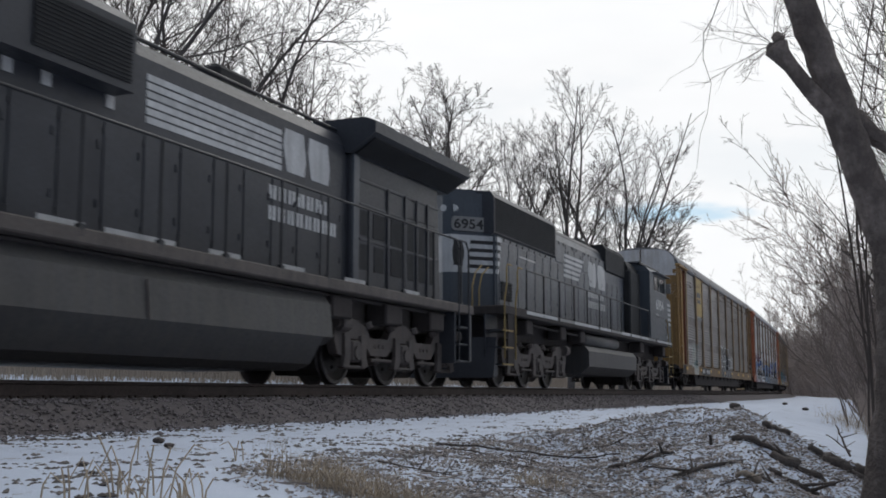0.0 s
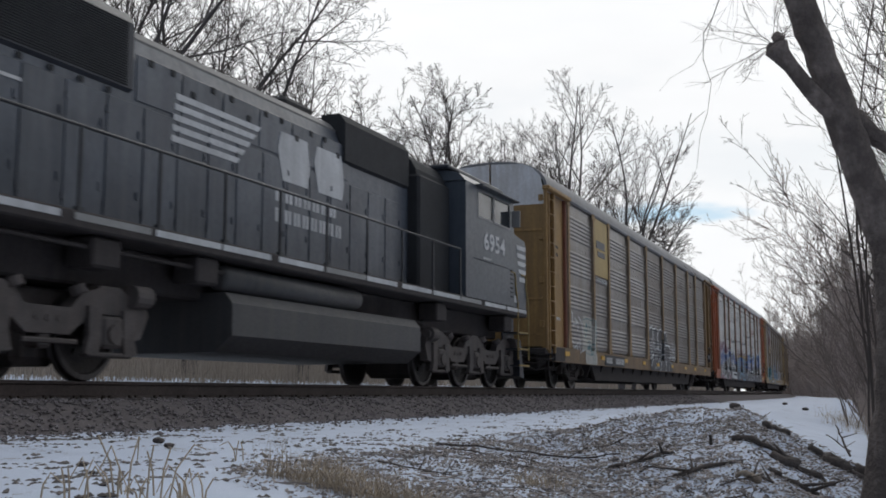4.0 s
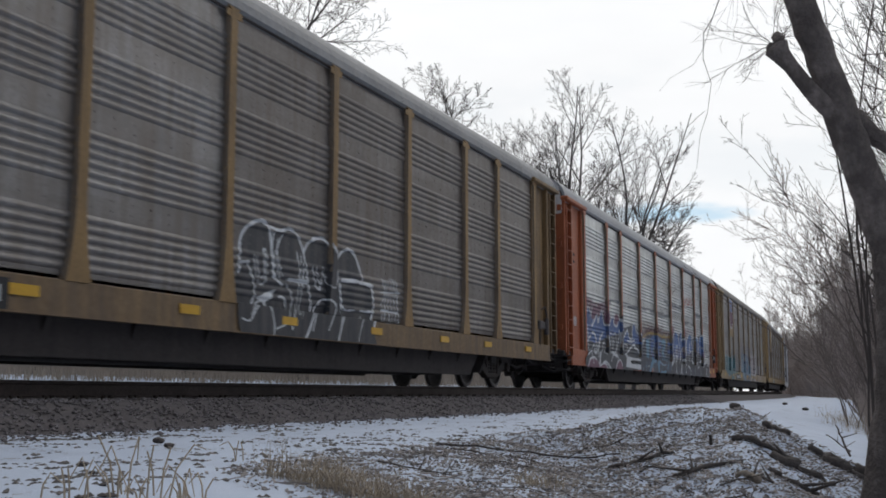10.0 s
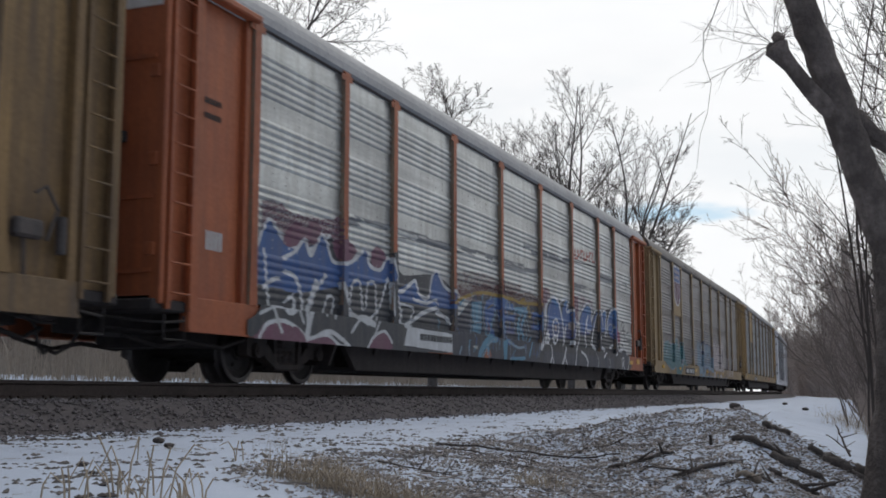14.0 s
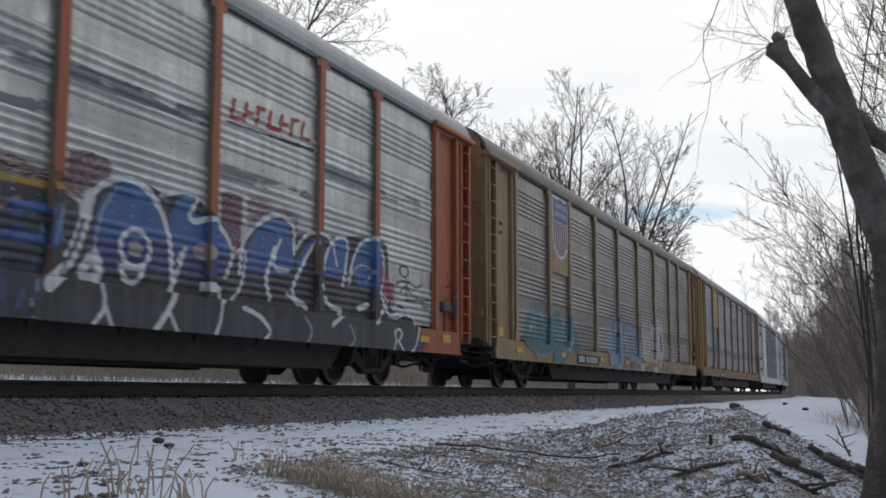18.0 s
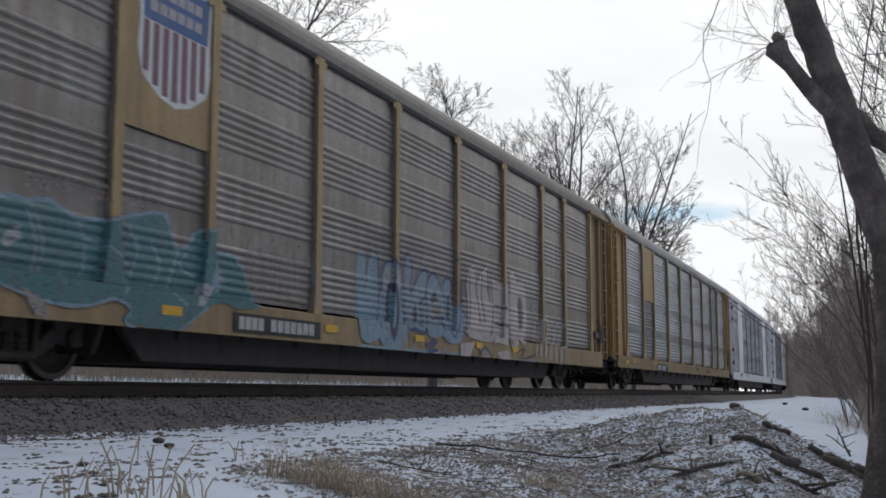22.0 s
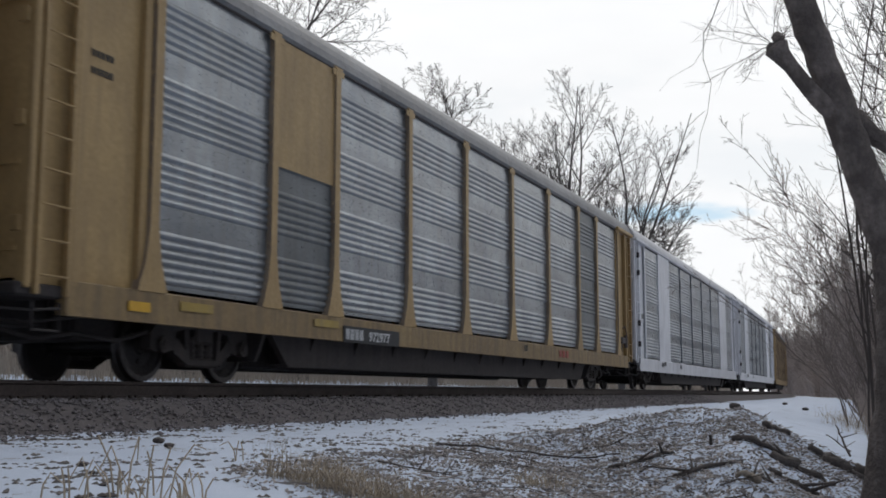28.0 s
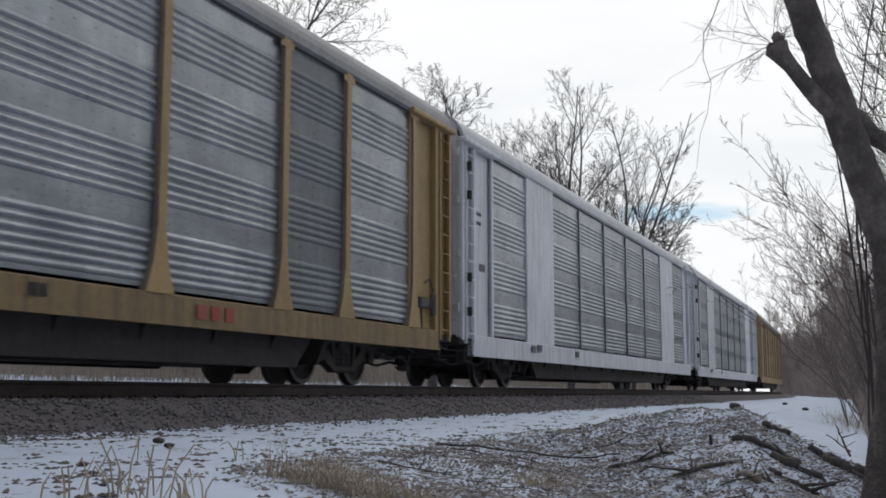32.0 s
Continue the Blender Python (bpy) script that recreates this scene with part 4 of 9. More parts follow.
def loco_second():
    """The older unit, running long hood first with its cab at the rear."""
    C = 33.85
    lo = thing("locomotive", "dusty black diesel locomotive with a white-striped cab and hood end", "locomotive", "locomotives of the train")
    X = lambda u: u - C
    sets = []
    g = Geo()
    g.box(X(23.75), X(43.95), -1.5, 1.5, 1.62, 1.82, 0.02)
    g.box(X(24.4), X(43.4), -0.9, 0.9, 1.1, 1.62, 0.03)
    part("frame", g, M_under, lo)
    for k in range(13):
        a = 25.3 + k * 1.43
        plate(lo, "sill_stripe", X(a), X(a + (1.38, 1.2, 1.33)[k % 3]), 1.71, 1.79, (M_lwhite, M_plate)[k % 4 == 2], -1.504, "worn white sill stripe")
    part("hood", hood_geo(X(24.75), X(38.3), 0.9, 1.82, 4.5, 0.5), M_black2, lo)
    part("hood_roof", hood_geo(X(24.72), X(38.32), 0.78, 4.30, 4.56, 0.2), M_lgrey, lo, "dull grey hood roof")
    for s in (-1, 1):
        g = Geo()
        g.prism([(s * 0.9, 3.56), (s * 0.955, 3.60), (s * 0.955, 4.44), (s * 0.86, 4.58), (s * 0.5, 4.60), (s * 0.5, 3.6)], "x", X(24.55), X(29.75))
        part("radiator_housing", g, M_black, lo)
        g = Geo()
        g.sheet([(0.004 + 0.012 * (k % 2), 3.62 + 0.0163 * k) for k in range(51)], X(24.62), X(29.62), s * 0.955, s)
        part("radiator_screen", g, M_screen, lo, "dark radiator screen")
        g = Geo()
        g.prism([(s * 0.9, 3.78), (s * 0.97, 3.82), (s * 0.97, 4.5), (s * 0.85, 4.66), (s * 0.5, 4.66), (s * 0.5, 3.8)], "x", X(35.5), X(38.2))
        part("brake_grid_housing", g, M_screen, lo)
    for k in range(3):
        g = Geo()
        g.tube([(X(25.6 + k * 1.45), 0, 4.54), (X(25.6 + k * 1.45), 0, 4.66)], 0.62, 20)
        part("radiator_fan", g, M_lgrey, lo)
    g = Geo()
    g.box(X(34.3), X(35.3), -0.45, 0.45, 4.5, 4.75, 0.08)
    part("exhaust_stack", g, M_screen, lo)
    door_row(lo, [X(25.0 + 0.72 * k) for k in range(19)], 1.9, 3.45, -0.9, M_black2)
    door_row(lo, [X(29.85 + 0.98 * k) for k in range(7)], 3.5, 4.1, -0.9, M_black2, False)
    # long hood end, facing the way it runs, with wide bevelled corners
    A, B = Vector((24.84 - C, -0.93, 0)), Vector((23.95 - C, -0.10, 0))
    out = Vector((-0.83, -0.89, 0)).normalized()
    g = Geo()
    g.prism([(A.x, -0.93), (B.x, -0.10), (B.x, 0.10), (A.x, 0.93), (X(24.9), 0.5), (X(24.9), -0.5)], "z", 1.85, 4.52)
    g.prism([(A.x + 0.02, -0.8), (B.x + 0.14, -0.08), (B.x + 0.14, 0.08), (A.x + 0.02, 0.8), (X(24.95), 0.5), (X(24.95), -0.5)], "z", 4.52, 4.62)
    part("hood_end", g, M_cab, lo)

    def on_bevel(f0, f1, z0, z1, lift=0.006, skew=0.0, round_=0.0):
        """A flat shape on the angled corner, f from the side of the hood to its middle."""
        ol = [(f0, z0), (f1, z0), (f1 + skew, z1), (f0, z1)]
        if round_:
            w = f1 - f0
            ol = [(f0, z0 + round_), (f0 + 0.03, z0 + 0.3 * round_), (f0 + 0.08 * w, z0), (f1 - 0.08 * w, z0), (f1 - 0.03, z0 + 0.3 * round_), (f1, z0 + round_), (f1, z1 - round_), (f1 - 0.03, z1 - 0.3 * round_), (f1 - 0.08 * w, z1), (f0 + 0.08 * w, z1), (f0 + 0.03, z1 - 0.3 * round_), (f0, z1 - round_)]
        n = len(ol)
        vs = [tuple(A.lerp(B, f) + out * lift * k + Vector((0, 0, z))) for k in (0.2, 1.0) for f, z in ol]
        return Geo().add(vs, [tuple(range(n, 2 * n)), tuple(range(n - 1, -1, -1))] + [(i, (i + 1) % n, n + (i + 1) % n, n + i) for i in range(n)])

    part("stripe_field", on_bevel(0.0, 1.0, 2.64, 3.52), M_lwhite, lo, "white field with black stripes")
    g = Geo()
    g.prism([(B.x - 0.006, -0.1), (B.x - 0.006, 0.1), (A.x - 0.012, 0.93), (A.x, 0.93), (B.x, 0.1), (B.x, -0.1)], "z", 2.64, 3.52)
    part("stripe_field", g, M_lwhite, lo, "white field beside the stripes")
    g = Geo()
    g.prism([(X(24.80), 2.64), (X(24.90), 2.64), (X(25.12), 3.51), (X(24.80), 3.51)], "y", -0.946, -0.935)
    part("stripe_field", g, M_lwhite, lo, "slanting end of the white field")
    for k in range(4):
        z = 2.75 + k * 0.19
        g = Geo()
        g.prism([(X(24.80), z), (X(24.90 + 0.045 * k), z), (X(24.92 + 0.045 * k), z + 0.085), (X(24.80), z + 0.085)], "y", -0.952, -0.947)
        part("stripe", g, M_blackpanel, lo)
    for k in range(4):
        z = 2.75 + k * 0.19
        part("stripe", on_bevel(0.02, 0.60 + 0.02 * (3 - k), z, z + 0.085, 0.012, -0.03), M_blackpanel, lo)
    part("emblem", on_bevel(0.72, 0.97, 2.80, 3.38, 0.012, 0, 0.22), M_blackpanel, lo, "dark plain rounded emblem")
    part("number_board", on_bevel(0.17, 0.99, 3.61, 3.95, 0.03, 0, 0.1), M_plate, lo, "pale rounded number board")
    p = A.lerp(B, 0.95) + out * 0.034
    letters(lo, "road_number", "6954", p.x, 3.67, 0.22, M_blackpanel, p.y, math.atan2(-0.83, 0.89), 1.18)
    for y in (-0.16, 0.08):
        g = Geo()
        g.tube([(B.x - 0.05 + 0.6 * abs(y), y, 4.14), (B.x + 0.3, y, 4.14)], 0.08, 14)
        part("headlight", g, M_stencil, lo, "unlit round headlight")
    for u in (23.35, 23.8):
        for s in (-1, 1):
            g = Geo()
            g.tube([(X(u), s * 0.85, 1.7), (X(u), s * 0.85, 2.2), (X(u + 0.2), s * 0.85, 2.55), (X(u + 0.55), s * 0.88, 2.75)], 0.018, 7)
            part("grab_rail", g, M_steps, lo, "dull yellow end handrail")
    # logo field and name on the hood side
    for k in range(5):
        z = 3.14 + k * 0.145
        g = Geo()
        g.prism([(X(30.62 + 0.02 * k), z), (X(32.2 + 0.14 * k), z), (X(32.28 + 0.14 * k), z + 0.085), (X(30.62 + 0.02 * k), z + 0.085)], "y", -0.926, -0.92)
        part("logo_stripe", g, M_lwhite, lo)
    for x0, x1 in ((33.4, 34.3), (34.55, 35.5)):
        g = Geo()
        g.prism([(X(x0 + 0.1), 3.12), (X(x1), 3.12), (X(x1 + 0.06), 3.4), (X(x1 - 0.05), 3.88), (X(x0 + 0.02), 3.88), (X(x0 - 0.06), 3.6)], "y", -0.926, -0.92)
        part("logo_block", g, M_lwhite, lo, "plain white emblem block")
    bars(lo, "name_line", X(33.3), X(35.35), 2.78, 2.98, 7, M_lwhite, -0.92, 3)
    bars(lo, "name_line", X(33.3), X(35.55), 2.46, 2.67, 8, M_lwhite, -0.92, 4)
    for k in range(17):
        u = 30.1 + 0.47 * k
        plate(lo, "hood_latch", X(u), X(u + 0.10), 4.0 - (0.18 if k % 3 == 2 else 0), 4.09 - (0.18 if k % 3 == 2 else 0), M_screen, -0.925)
    for k in range(9):
        plate(lo, "hood_latch", X(25.3 + 0.5 * k), X(25.38 + 0.5 * k), 3.47, 3.54, M_screen, -0.925)
    plate(lo, "notice_plate", X(26.6), X(27.9), 3.22, 3.26, M_stencil, -0.925)
    for k in range(5):
        louvre(lo, "louvre", X(25.1), X(25.9), 2.05 + 0.0, 2.5, -0.92, 6, "dark louvred vent") if k == 0 else None
    # filter box behind the cab, cab and nose
    g = Geo()
    g.box(X(38.3), X(39.9), -1.15, 1.15, 1.85, 4.1, 0.05)
    g.tube([(X(38.35), -0.55, 4.05), (X(39.85), -0.55, 4.05)], 0.52, 16)
    g.tube([(X(38.35), 0.55, 4.05), (X(39.85), 0.55, 4.05)], 0.52, 16)
    part("filter_housing", g, M_screen, lo, "sooty black air filter housing")
    g = Geo()
    W0, W1, Z0, Z1 = X(40.6), X(42.72), 3.55, 4.16
    cab_prof = [(-1.5, 1.82), (-1.5, 4.22), (-1.36, 4.38), (-0.8, 4.52), (0.8, 4.52), (1.36, 4.38), (1.5, 4.22), (1.5, 1.82)]
    g.box(X(39.9), W0, -1.5, 1.5, 1.82, 4.22)
    g.box(W0, X(43.0), -1.5, 1.5, 1.82, Z0)
    g.box(W0, X(43.0), -1.5, 1.5, Z1, 4.22)
    g.box(W1, X(43.0), -1.5, -1.44, Z0, Z1)
    g.box(X(42.9), X(43.0), -1.5, 1.5, Z0, Z1)
    cab = part("cab", g, M_cab, lo)
    g = Geo()
    g.prism([(-1.5, 4.224), (1.5, 4.224), (1.36, 4.38), (0.8, 4.52), (-0.8, 4.52), (-1.36, 4.38)], "x", X(39.85), X(43.05))
    part("cab_roof", g, M_cab, cab)
    for k, (a, c) in enumerate(((W0, W0 + 0.98), (W0 + 1.02, W1))):
        g = Geo()
        g.box(a, c, -1.51, -1.50, Z0, Z0 + 0.04)
        g.box(a, c, -1.51, -1.50, Z1 - 0.04, Z1)
        g.box(a, a + 0.04, -1.51, -1.50, Z0, Z1)
        g.box(c - 0.04, c, -1.51, -1.50, Z0, Z1)
        part("window_frame", g, M_plate, cab, "pale window frame")
        g = Geo()
        g.box(a + 0.02, c - 0.02, -1.485, -1.478, Z0, Z1)
        part("window_pane", g, M_glass, cab, "dark reflective side window")
    g = Geo()
    g.box(X(40.45), X(42.95), -1.68, -1.5, 4.20, 4.23)
    part("sunshade", g, M_black, cab)
    g = Geo()
    g.box(X(42.78), X(42.82), -1.72, -1.52, 3.62, 4.0, 0.01)
    g.tube([(X(42.8), -1.5, 3.7), (X(42.8), -1.6, 3.7)], 0.012, 6)
    part("mirror", g, M_plate, cab, "side mirror")
    g = Geo()
    g.box(X(39.7), X(43.15), -1.2, 1.2, 4.46, 4.56, 0.03)
    part("cab_roof_cap", g, M_black, cab)
    g = Geo()
    g.prism([(X(43.0), 1.82), (X(43.92), 1.82), (X(43.92), 3.30), (X(43.84), 3.42), (X(43.0), 3.52)], "y", -1.48, 1.48)
    part("nose", g, M_cab, lo)
    for k in range(5):
        z = 2.44 + k * 0.185
        g = Geo()
        g.prism([(X(43.45 - 0.055 * k), z), (X(43.90), z), (X(43.90), z + 0.1), (X(43.42 - 0.055 * k), z + 0.1)], "y", -1.486, -1.479)
        g.box(X(43.92), X(43.928), -1.46, 1.46, z, z + 0.1)
        part("nose_stripe", g, M_lwhite, lo, "white nose stripe")
    letters(lo, "road_number", "6954", X(40.95), 2.92, 0.36, M_stencil, -1.506, 0, 1.3)
    bars(lo, "small_lettering", X(40.95), X(41.5), 2.70, 2.75, 7, M_stencil, -1.502, 5)
    g = Geo()
    for k in range(7):
        g.box(X(42.72), X(42.9), -1.51, -1.5, 2.02 + k * 0.1, 2.05 + k * 0.1)
    part("vent", g, M_screen, cab)
    plate(lo, "warning_plate", X(43.02), X(43.25), 1.93, 2.08, M_stencil, -1.486)
    g = Geo()
    g.tube([(X(40.4), -1.506, 2.66), (X(42.5), -1.506, 2.66)], 0.012, 5)
    part("seam", g, M_black, cab)
    # fuel tank, air reservoir, walkways, steps
    g = Geo()
    g.prism([(-1.42, 1.05), (-1.30, 1.20), (1.30, 1.20), (1.42, 1.05), (1.42, 0.62), (1.15, 0.40), (-1.15, 0.40), (-1.42, 0.62)], "x", X(31.4), X(37.75))
    part("fuel_tank", g, M_tank, lo, "grey fuel tank with sloping lower side")
    g = Geo()
    g.tube([(X(31.35), -1.2, 1.40), (X(31.4), -1.2, 1.40), (X(35.4), -1.2, 1.40), (X(35.45), -1.2, 1.40)], [0.12, 0.18, 0.18, 0.12], 16)
    part("air_reservoir", g, M_tank, lo, smooth=True)
    handrail(lo, X(25.4), X(39.65), 2.76, 1.84, 1.40, M_rail_h)
    for e, u in ((-1, 23.95), (1, 43.75)):
        for s in (-1, 1):
            for d in (-0.28, 0.5):
                q = u - e * (d + 0.0)
                g = Geo()
                y = s * 1.5
                zt = 2.75 if e < 0 else 2.6
                g.tube([(X(q), y, 0.62), (X(q), y, 1.9), (X(q) - e * 0.16, y, 2.3), (X(q) - e * 0.16, y, zt - 0.1), (X(q) - e * 0.06 - e * 0.16, y, zt), (X(q) - e * 0.5, y, zt)], 0.019, 7)
                part("grab_rail", g, M_steps, lo, "yellow step handrail")
            g = Geo()
            g.box(X(u) - 0.4, X(u) + 0.42, min(s * 1.05, s * 1.08), max(s * 1.05, s * 1.08), 0.5, 1.62)
            for z in (0.48, 0.86, 1.24):
                g.box(X(u) - 0.35, X(u) + 0.38, min(s * 1.08, s * 1.46), max(s * 1.08, s * 1.46), z, z + 0.03)
            part("steps", g, M_black, lo)
            for z in (0.48, 0.86, 1.24):
                g = Geo()
                g.box(X(u) - 0.35, X(u) + 0.38, min(s * 1.46, s * 1.49), max(s * 1.46, s * 1.49), z - 0.005, z + 0.035)
                part("step_edge", g, M_steps, lo, "yellow step edge")
        g = Geo()
        g.prism([(X(u) + e * 0.2, 0.25), (X(u) + e * 0.5, 0.2), (X(u) + e * 0.3, 1.1), (X(u) + e * 0.2, 1.1)], "y", -1.3, 1.3)
        part("pilot", g, M_black, lo)
        coupler(lo, X(u) + e * 0.45, e)
    g = Geo()
    g.tube([(X(26.0), -1.3, 1.5), (X(31.2), -1.3, 1.45), (X(35.8), -1.3, 1.5)], 0.03, 6)
    part("air_pipe", g, M_under, lo)
    for u in (25.6, 28.6, 30.6, 38.6, 42.6):
        g = Geo()
        g.box(X(u), X(u + 0.5), -1.4, -1.0, 1.25, 1.6, 0.03)
        part("equipment_box", g, M_under, lo)
    g = Geo()
    g.prism([(X(23.98), 0.52), (X(24.42), 0.52), (X(24.5), 1.7), (X(23.98), 1.7)], "y", -1.475, -1.455)
    part("step_plate", g, M_under, lo, "dark step well side plate")
    loco_truck(lo, (X(25.2), X(27.2), X(29.25)), sets)
    loco_truck(lo, (X(39.3), X(41.35), X(43.4) - 0.1), sets)
    TRAIN.append((lo, C, 7.1, sets))
    return lo


def loco_first():
    """The leading unit: long engine hood, winged radiators at its rear."""
    C = 11.45
    lo = thing("locomotive", "black diesel locomotive with white side stripes and winged radiators", "locomotive", "locomotives of the train")
    X = lambda u: u - C
    sets = []
    g = Geo()
    g.box(X(1.2), X(21.75), -1.5, 1.5, 1.46, 1.64, 0.02)
    g.box(X(2.0), X(21.2), -0.9, 0.9, 1.0, 1.46, 0.03)
    part("frame", g, M_dusty, lo)
    part("hood", hood_geo(X(4.5), X(17.1), 0.9, 1.64, 4.42, 0.32), M_black, lo)
    g = Geo()
    g.prism([(-1.22, 3.45), (1.22, 3.45), (1.22, 4.3), (1.0, 4.5), (-1.0, 4.5), (-1.22, 4.3)], "x", X(5.5), X(10.85))
    part("blower_housing", g, M_black, lo)
    g = Geo()
    g.box(X(9.1), X(10.75), -1.24, -1.22, 3.55, 4.2)
    for k in range(12):
        g.box(X(9.1), X(10.75), -1.255, -1.235, 3.58 + k * 0.05, 3.60 + k * 0.05)
    part("grille", g, M_screen, lo, "dark intake grille")
    g = Geo()
    g.tube([(X(4.5), 0.87, 4.33), (X(17.0), 0.87, 4.33)], 0.02, 6)
    g.tube([(X(10.9), -0.72, 4.40), (X(17.0), -0.72, 4.40)], 0.03, 6)
    part("hood_seam", g, M_rail_h, lo)
    g = Geo()
    g.box(X(13.7), X(14.7), -0.5, 0.4, 4.4, 4.72, 0.06)
    part("exhaust_stack", g, M_screen, lo)
    # cab, ahead and out of sight for most of the way
    g = Geo()
    g.box(X(2.4), X(4.6), -1.5, 1.5, 1.64, 4.3, 0.15)
    g.prism([(X(1.3), 1.64), (X(2.4), 1.64), (X(2.4), 3.3), (X(1.5), 3.1)], "y", -0.9, 0.9)
    part("cab", g, M_black, lo)
    door_row(lo, [X(6.0 + 0.78 * k) for k in range(15)], 1.72, 3.15, -0.9, M_black)
    for k in range(6):
        z = 3.27 + k * 0.111
        g = Geo()
        g.box(X(11.5), X(14.88), -0.908, -0.902, z, z + 0.084)
        part("logo_stripe", g, M_lwhite, lo, "white painted stripe")
    for x0, x1 in ((14.98, 15.6), (15.76, 16.42)):
        g = Geo()
        g.prism([(X(x0 + 0.07), 3.29), (X(x1), 3.29), (X(x1 + 0.05), 3.55), (X(x1 - 0.04), 3.97), (X(x0), 3.97), (X(x0 - 0.05), 3.7)], "y", -0.908, -0.902)
        part("logo_block", g, M_lwhite, lo, "plain white emblem block")
    bars(lo, "name_line", X(14.5), X(16.55), 2.78, 3.0, 7, M_lwhite, -0.921, 6)
    bars(lo, "name_line", X(14.5), X(16.75), 2.46, 2.68, 8, M_lwhite, -0.921, 7)
    for u in (9.0, 9.6, 10.7):
        plate(lo, "notice_plate", X(u), X(u + 0.16), 3.28, 3.44, M_stencil, -0.915)
    for u in (9.2, 10.3, 10.9, 12.4, 14.2, 16.3, 18.6):
        plate(lo, "sill_plate", X(u), X(u + 0.75), 1.66, 1.74, M_lwhite, -1.3, "worn pale sill patch")
    # radiator cab and its wings
    g = Geo()
    g.box(X(17.1), X(21.0), -1.0, 1.0, 1.64, 4.0, 0.04)
    part("radiator_cab", g, M_black, lo)
    g = Geo()
    g.box(X(17.12), X(17.36), -1.03, -0.98, 1.7, 4.0, 0.02)
    part("corner_post", g, M_black2, lo, "pale grey worn corner post")
    for u in (18.52, 19.3, 19.85, 20.38):
        g = Geo()
        g.box(X(u), X(u + 0.09), -1.035, -1.0, 1.7, 3.6, 0.01)
        part("frame_rib", g, M_black, lo)
    for z in (2.5, 3.12, 3.55):
        g = Geo()
        g.box(X(17.4), X(21.0), -1.02, -1.0, z, z + 0.05, 0.008)
        part("panel_seam", g, M_black, lo)
    g = Geo()
    g.prism([(-1.5, 4.30), (-1.5, 4.50), (-1.3, 4.58), (1.3, 4.58), (1.5, 4.50), (1.5, 4.30), (1.45, 4.27), (1.0, 3.98), (-1.0, 3.98), (-1.45, 4.27)], "x", X(17.0), X(21.55))
    part("radiator_wing", g, M_black, lo, "wide overhanging radiator wings")
    g = Geo()
    for k in range(14):
        a = k / 13
        y, z = -1.04 - 0.36 * a, 3.99 + 0.23 * a
        g.box(X(17.15), X(21.4), y - 0.03, y - 0.005, z - 0.012, z + 0.012)
    part("radiator_grille", g, M_screen, lo, "dark slatted radiator intake")
    # flat dark plates stand in for the shade inside the openings
    for k, (a, c, z0, z1) in enumerate(((17.25, 17.75, 2.0, 2.45), (17.25, 17.75, 2.6, 3.05), (17.95, 18.45, 2.6, 3.05), (18.0, 18.4, 2.0, 2.45), (18.7, 19.2, 2.0, 3.1), (19.45, 19.75, 2.0, 3.2), (20.0, 20.3, 2.0, 3.2), (20.5, 20.8, 2.0, 3.2))):
        louvre(lo, "opening", X(a), X(c), z0, z1, -1.0, 0, "flat dark plate in place of a shaded opening")
    g = Geo()
    g.prism([(X(21.0), 1.64), (X(21.35), 1.64), (X(21.25), 3.6), (X(21.0), 3.7)], "y", -0.9, 0.9)
    part("rear_wall", g, M_black, lo)
    for z in (3.2, 3.9):
        g = Geo()
        g.tube([(X(21.3), -0.55, z), (X(21.42), -0.55, z)], 0.09, 10)
        part("rear_lamp", g, M_stencil, lo, "unlit rear lamp")
    # fuel tank
    g = Geo()
    g.prism([(-1.40, 1.22), (-1.28, 1.40), (1.28, 1.40), (1.40, 1.22), (1.46, 0.72), (1.22, 0.30), (1.0, 0.20), (-1.0, 0.20), (-1.22, 0.30), (-1.46, 0.72)], "x", X(7.3), X(15.3))
    g.prism([(-1.40, 1.22), (-1.28, 1.40), (1.28, 1.40), (1.40, 1.22), (1.45, 0.72), (1.3, 0.6), (-1.3, 0.6), (-1.45, 0.72)], "x", X(15.3), X(15.62))
    part("fuel_tank", g, M_tank, lo, "grey fuel tank with sloping lower side")
    g = Geo()
    g.tube([(X(10.95), -1.42, 1.2), (X(10.95), -1.47, 0.72)], 0.015, 5)
    part("tank_seam", g, M_truck, lo)
    handrail(lo, X(5.4), X(21.1), 2.92, 1.66, 1.42, M_rail_h)
    for e, u in ((1, 21.45),):
        for s in (-1, 1):
            g = Geo()
            for d in (0.0, 0.55):
                g.tube([(X(u - d), s * 1.5, 0.5), (X(u - d), s * 1.5, 2.75), (X(u - d - 0.15), s * 1.5, 2.92), (X(u - d - 0.5), s * 1.5, 2.92)], 0.02, 7)
            part("grab_rail", g, M_rail_h, lo)
            g = Geo()
            for z in (0.48, 0.82, 1.16):
                g.box(X(u) - 0.65, X(u) + 0.1, min(s * 1.0, s * 1.48), max(s * 1.0, s * 1.48), z, z + 0.035)
            g.box(X(u) - 0.7, X(u) - 0.62, min(s * 1.0, s * 1.46), max(s * 1.0, s * 1.46), 0.45, 1.46)
            part("steps", g, M_black, lo)
        g = Geo()
        g.box(X(u) + 0.15, X(u) + 0.3, -1.45, 1.45, 0.5, 1.64, 0.02)
        part("pilot", g, M_black, lo)
        coupler(lo, X(u) + 0.5, 1)
    g = Geo()
    for u in (15.8, 17.8, 19.8):
        b = Geo()
        b.box(X(u), X(u + 0.7), -1.35, -0.95, 1.05, 1.42, 0.03)
        part("equipment_box", b, M_under, lo)
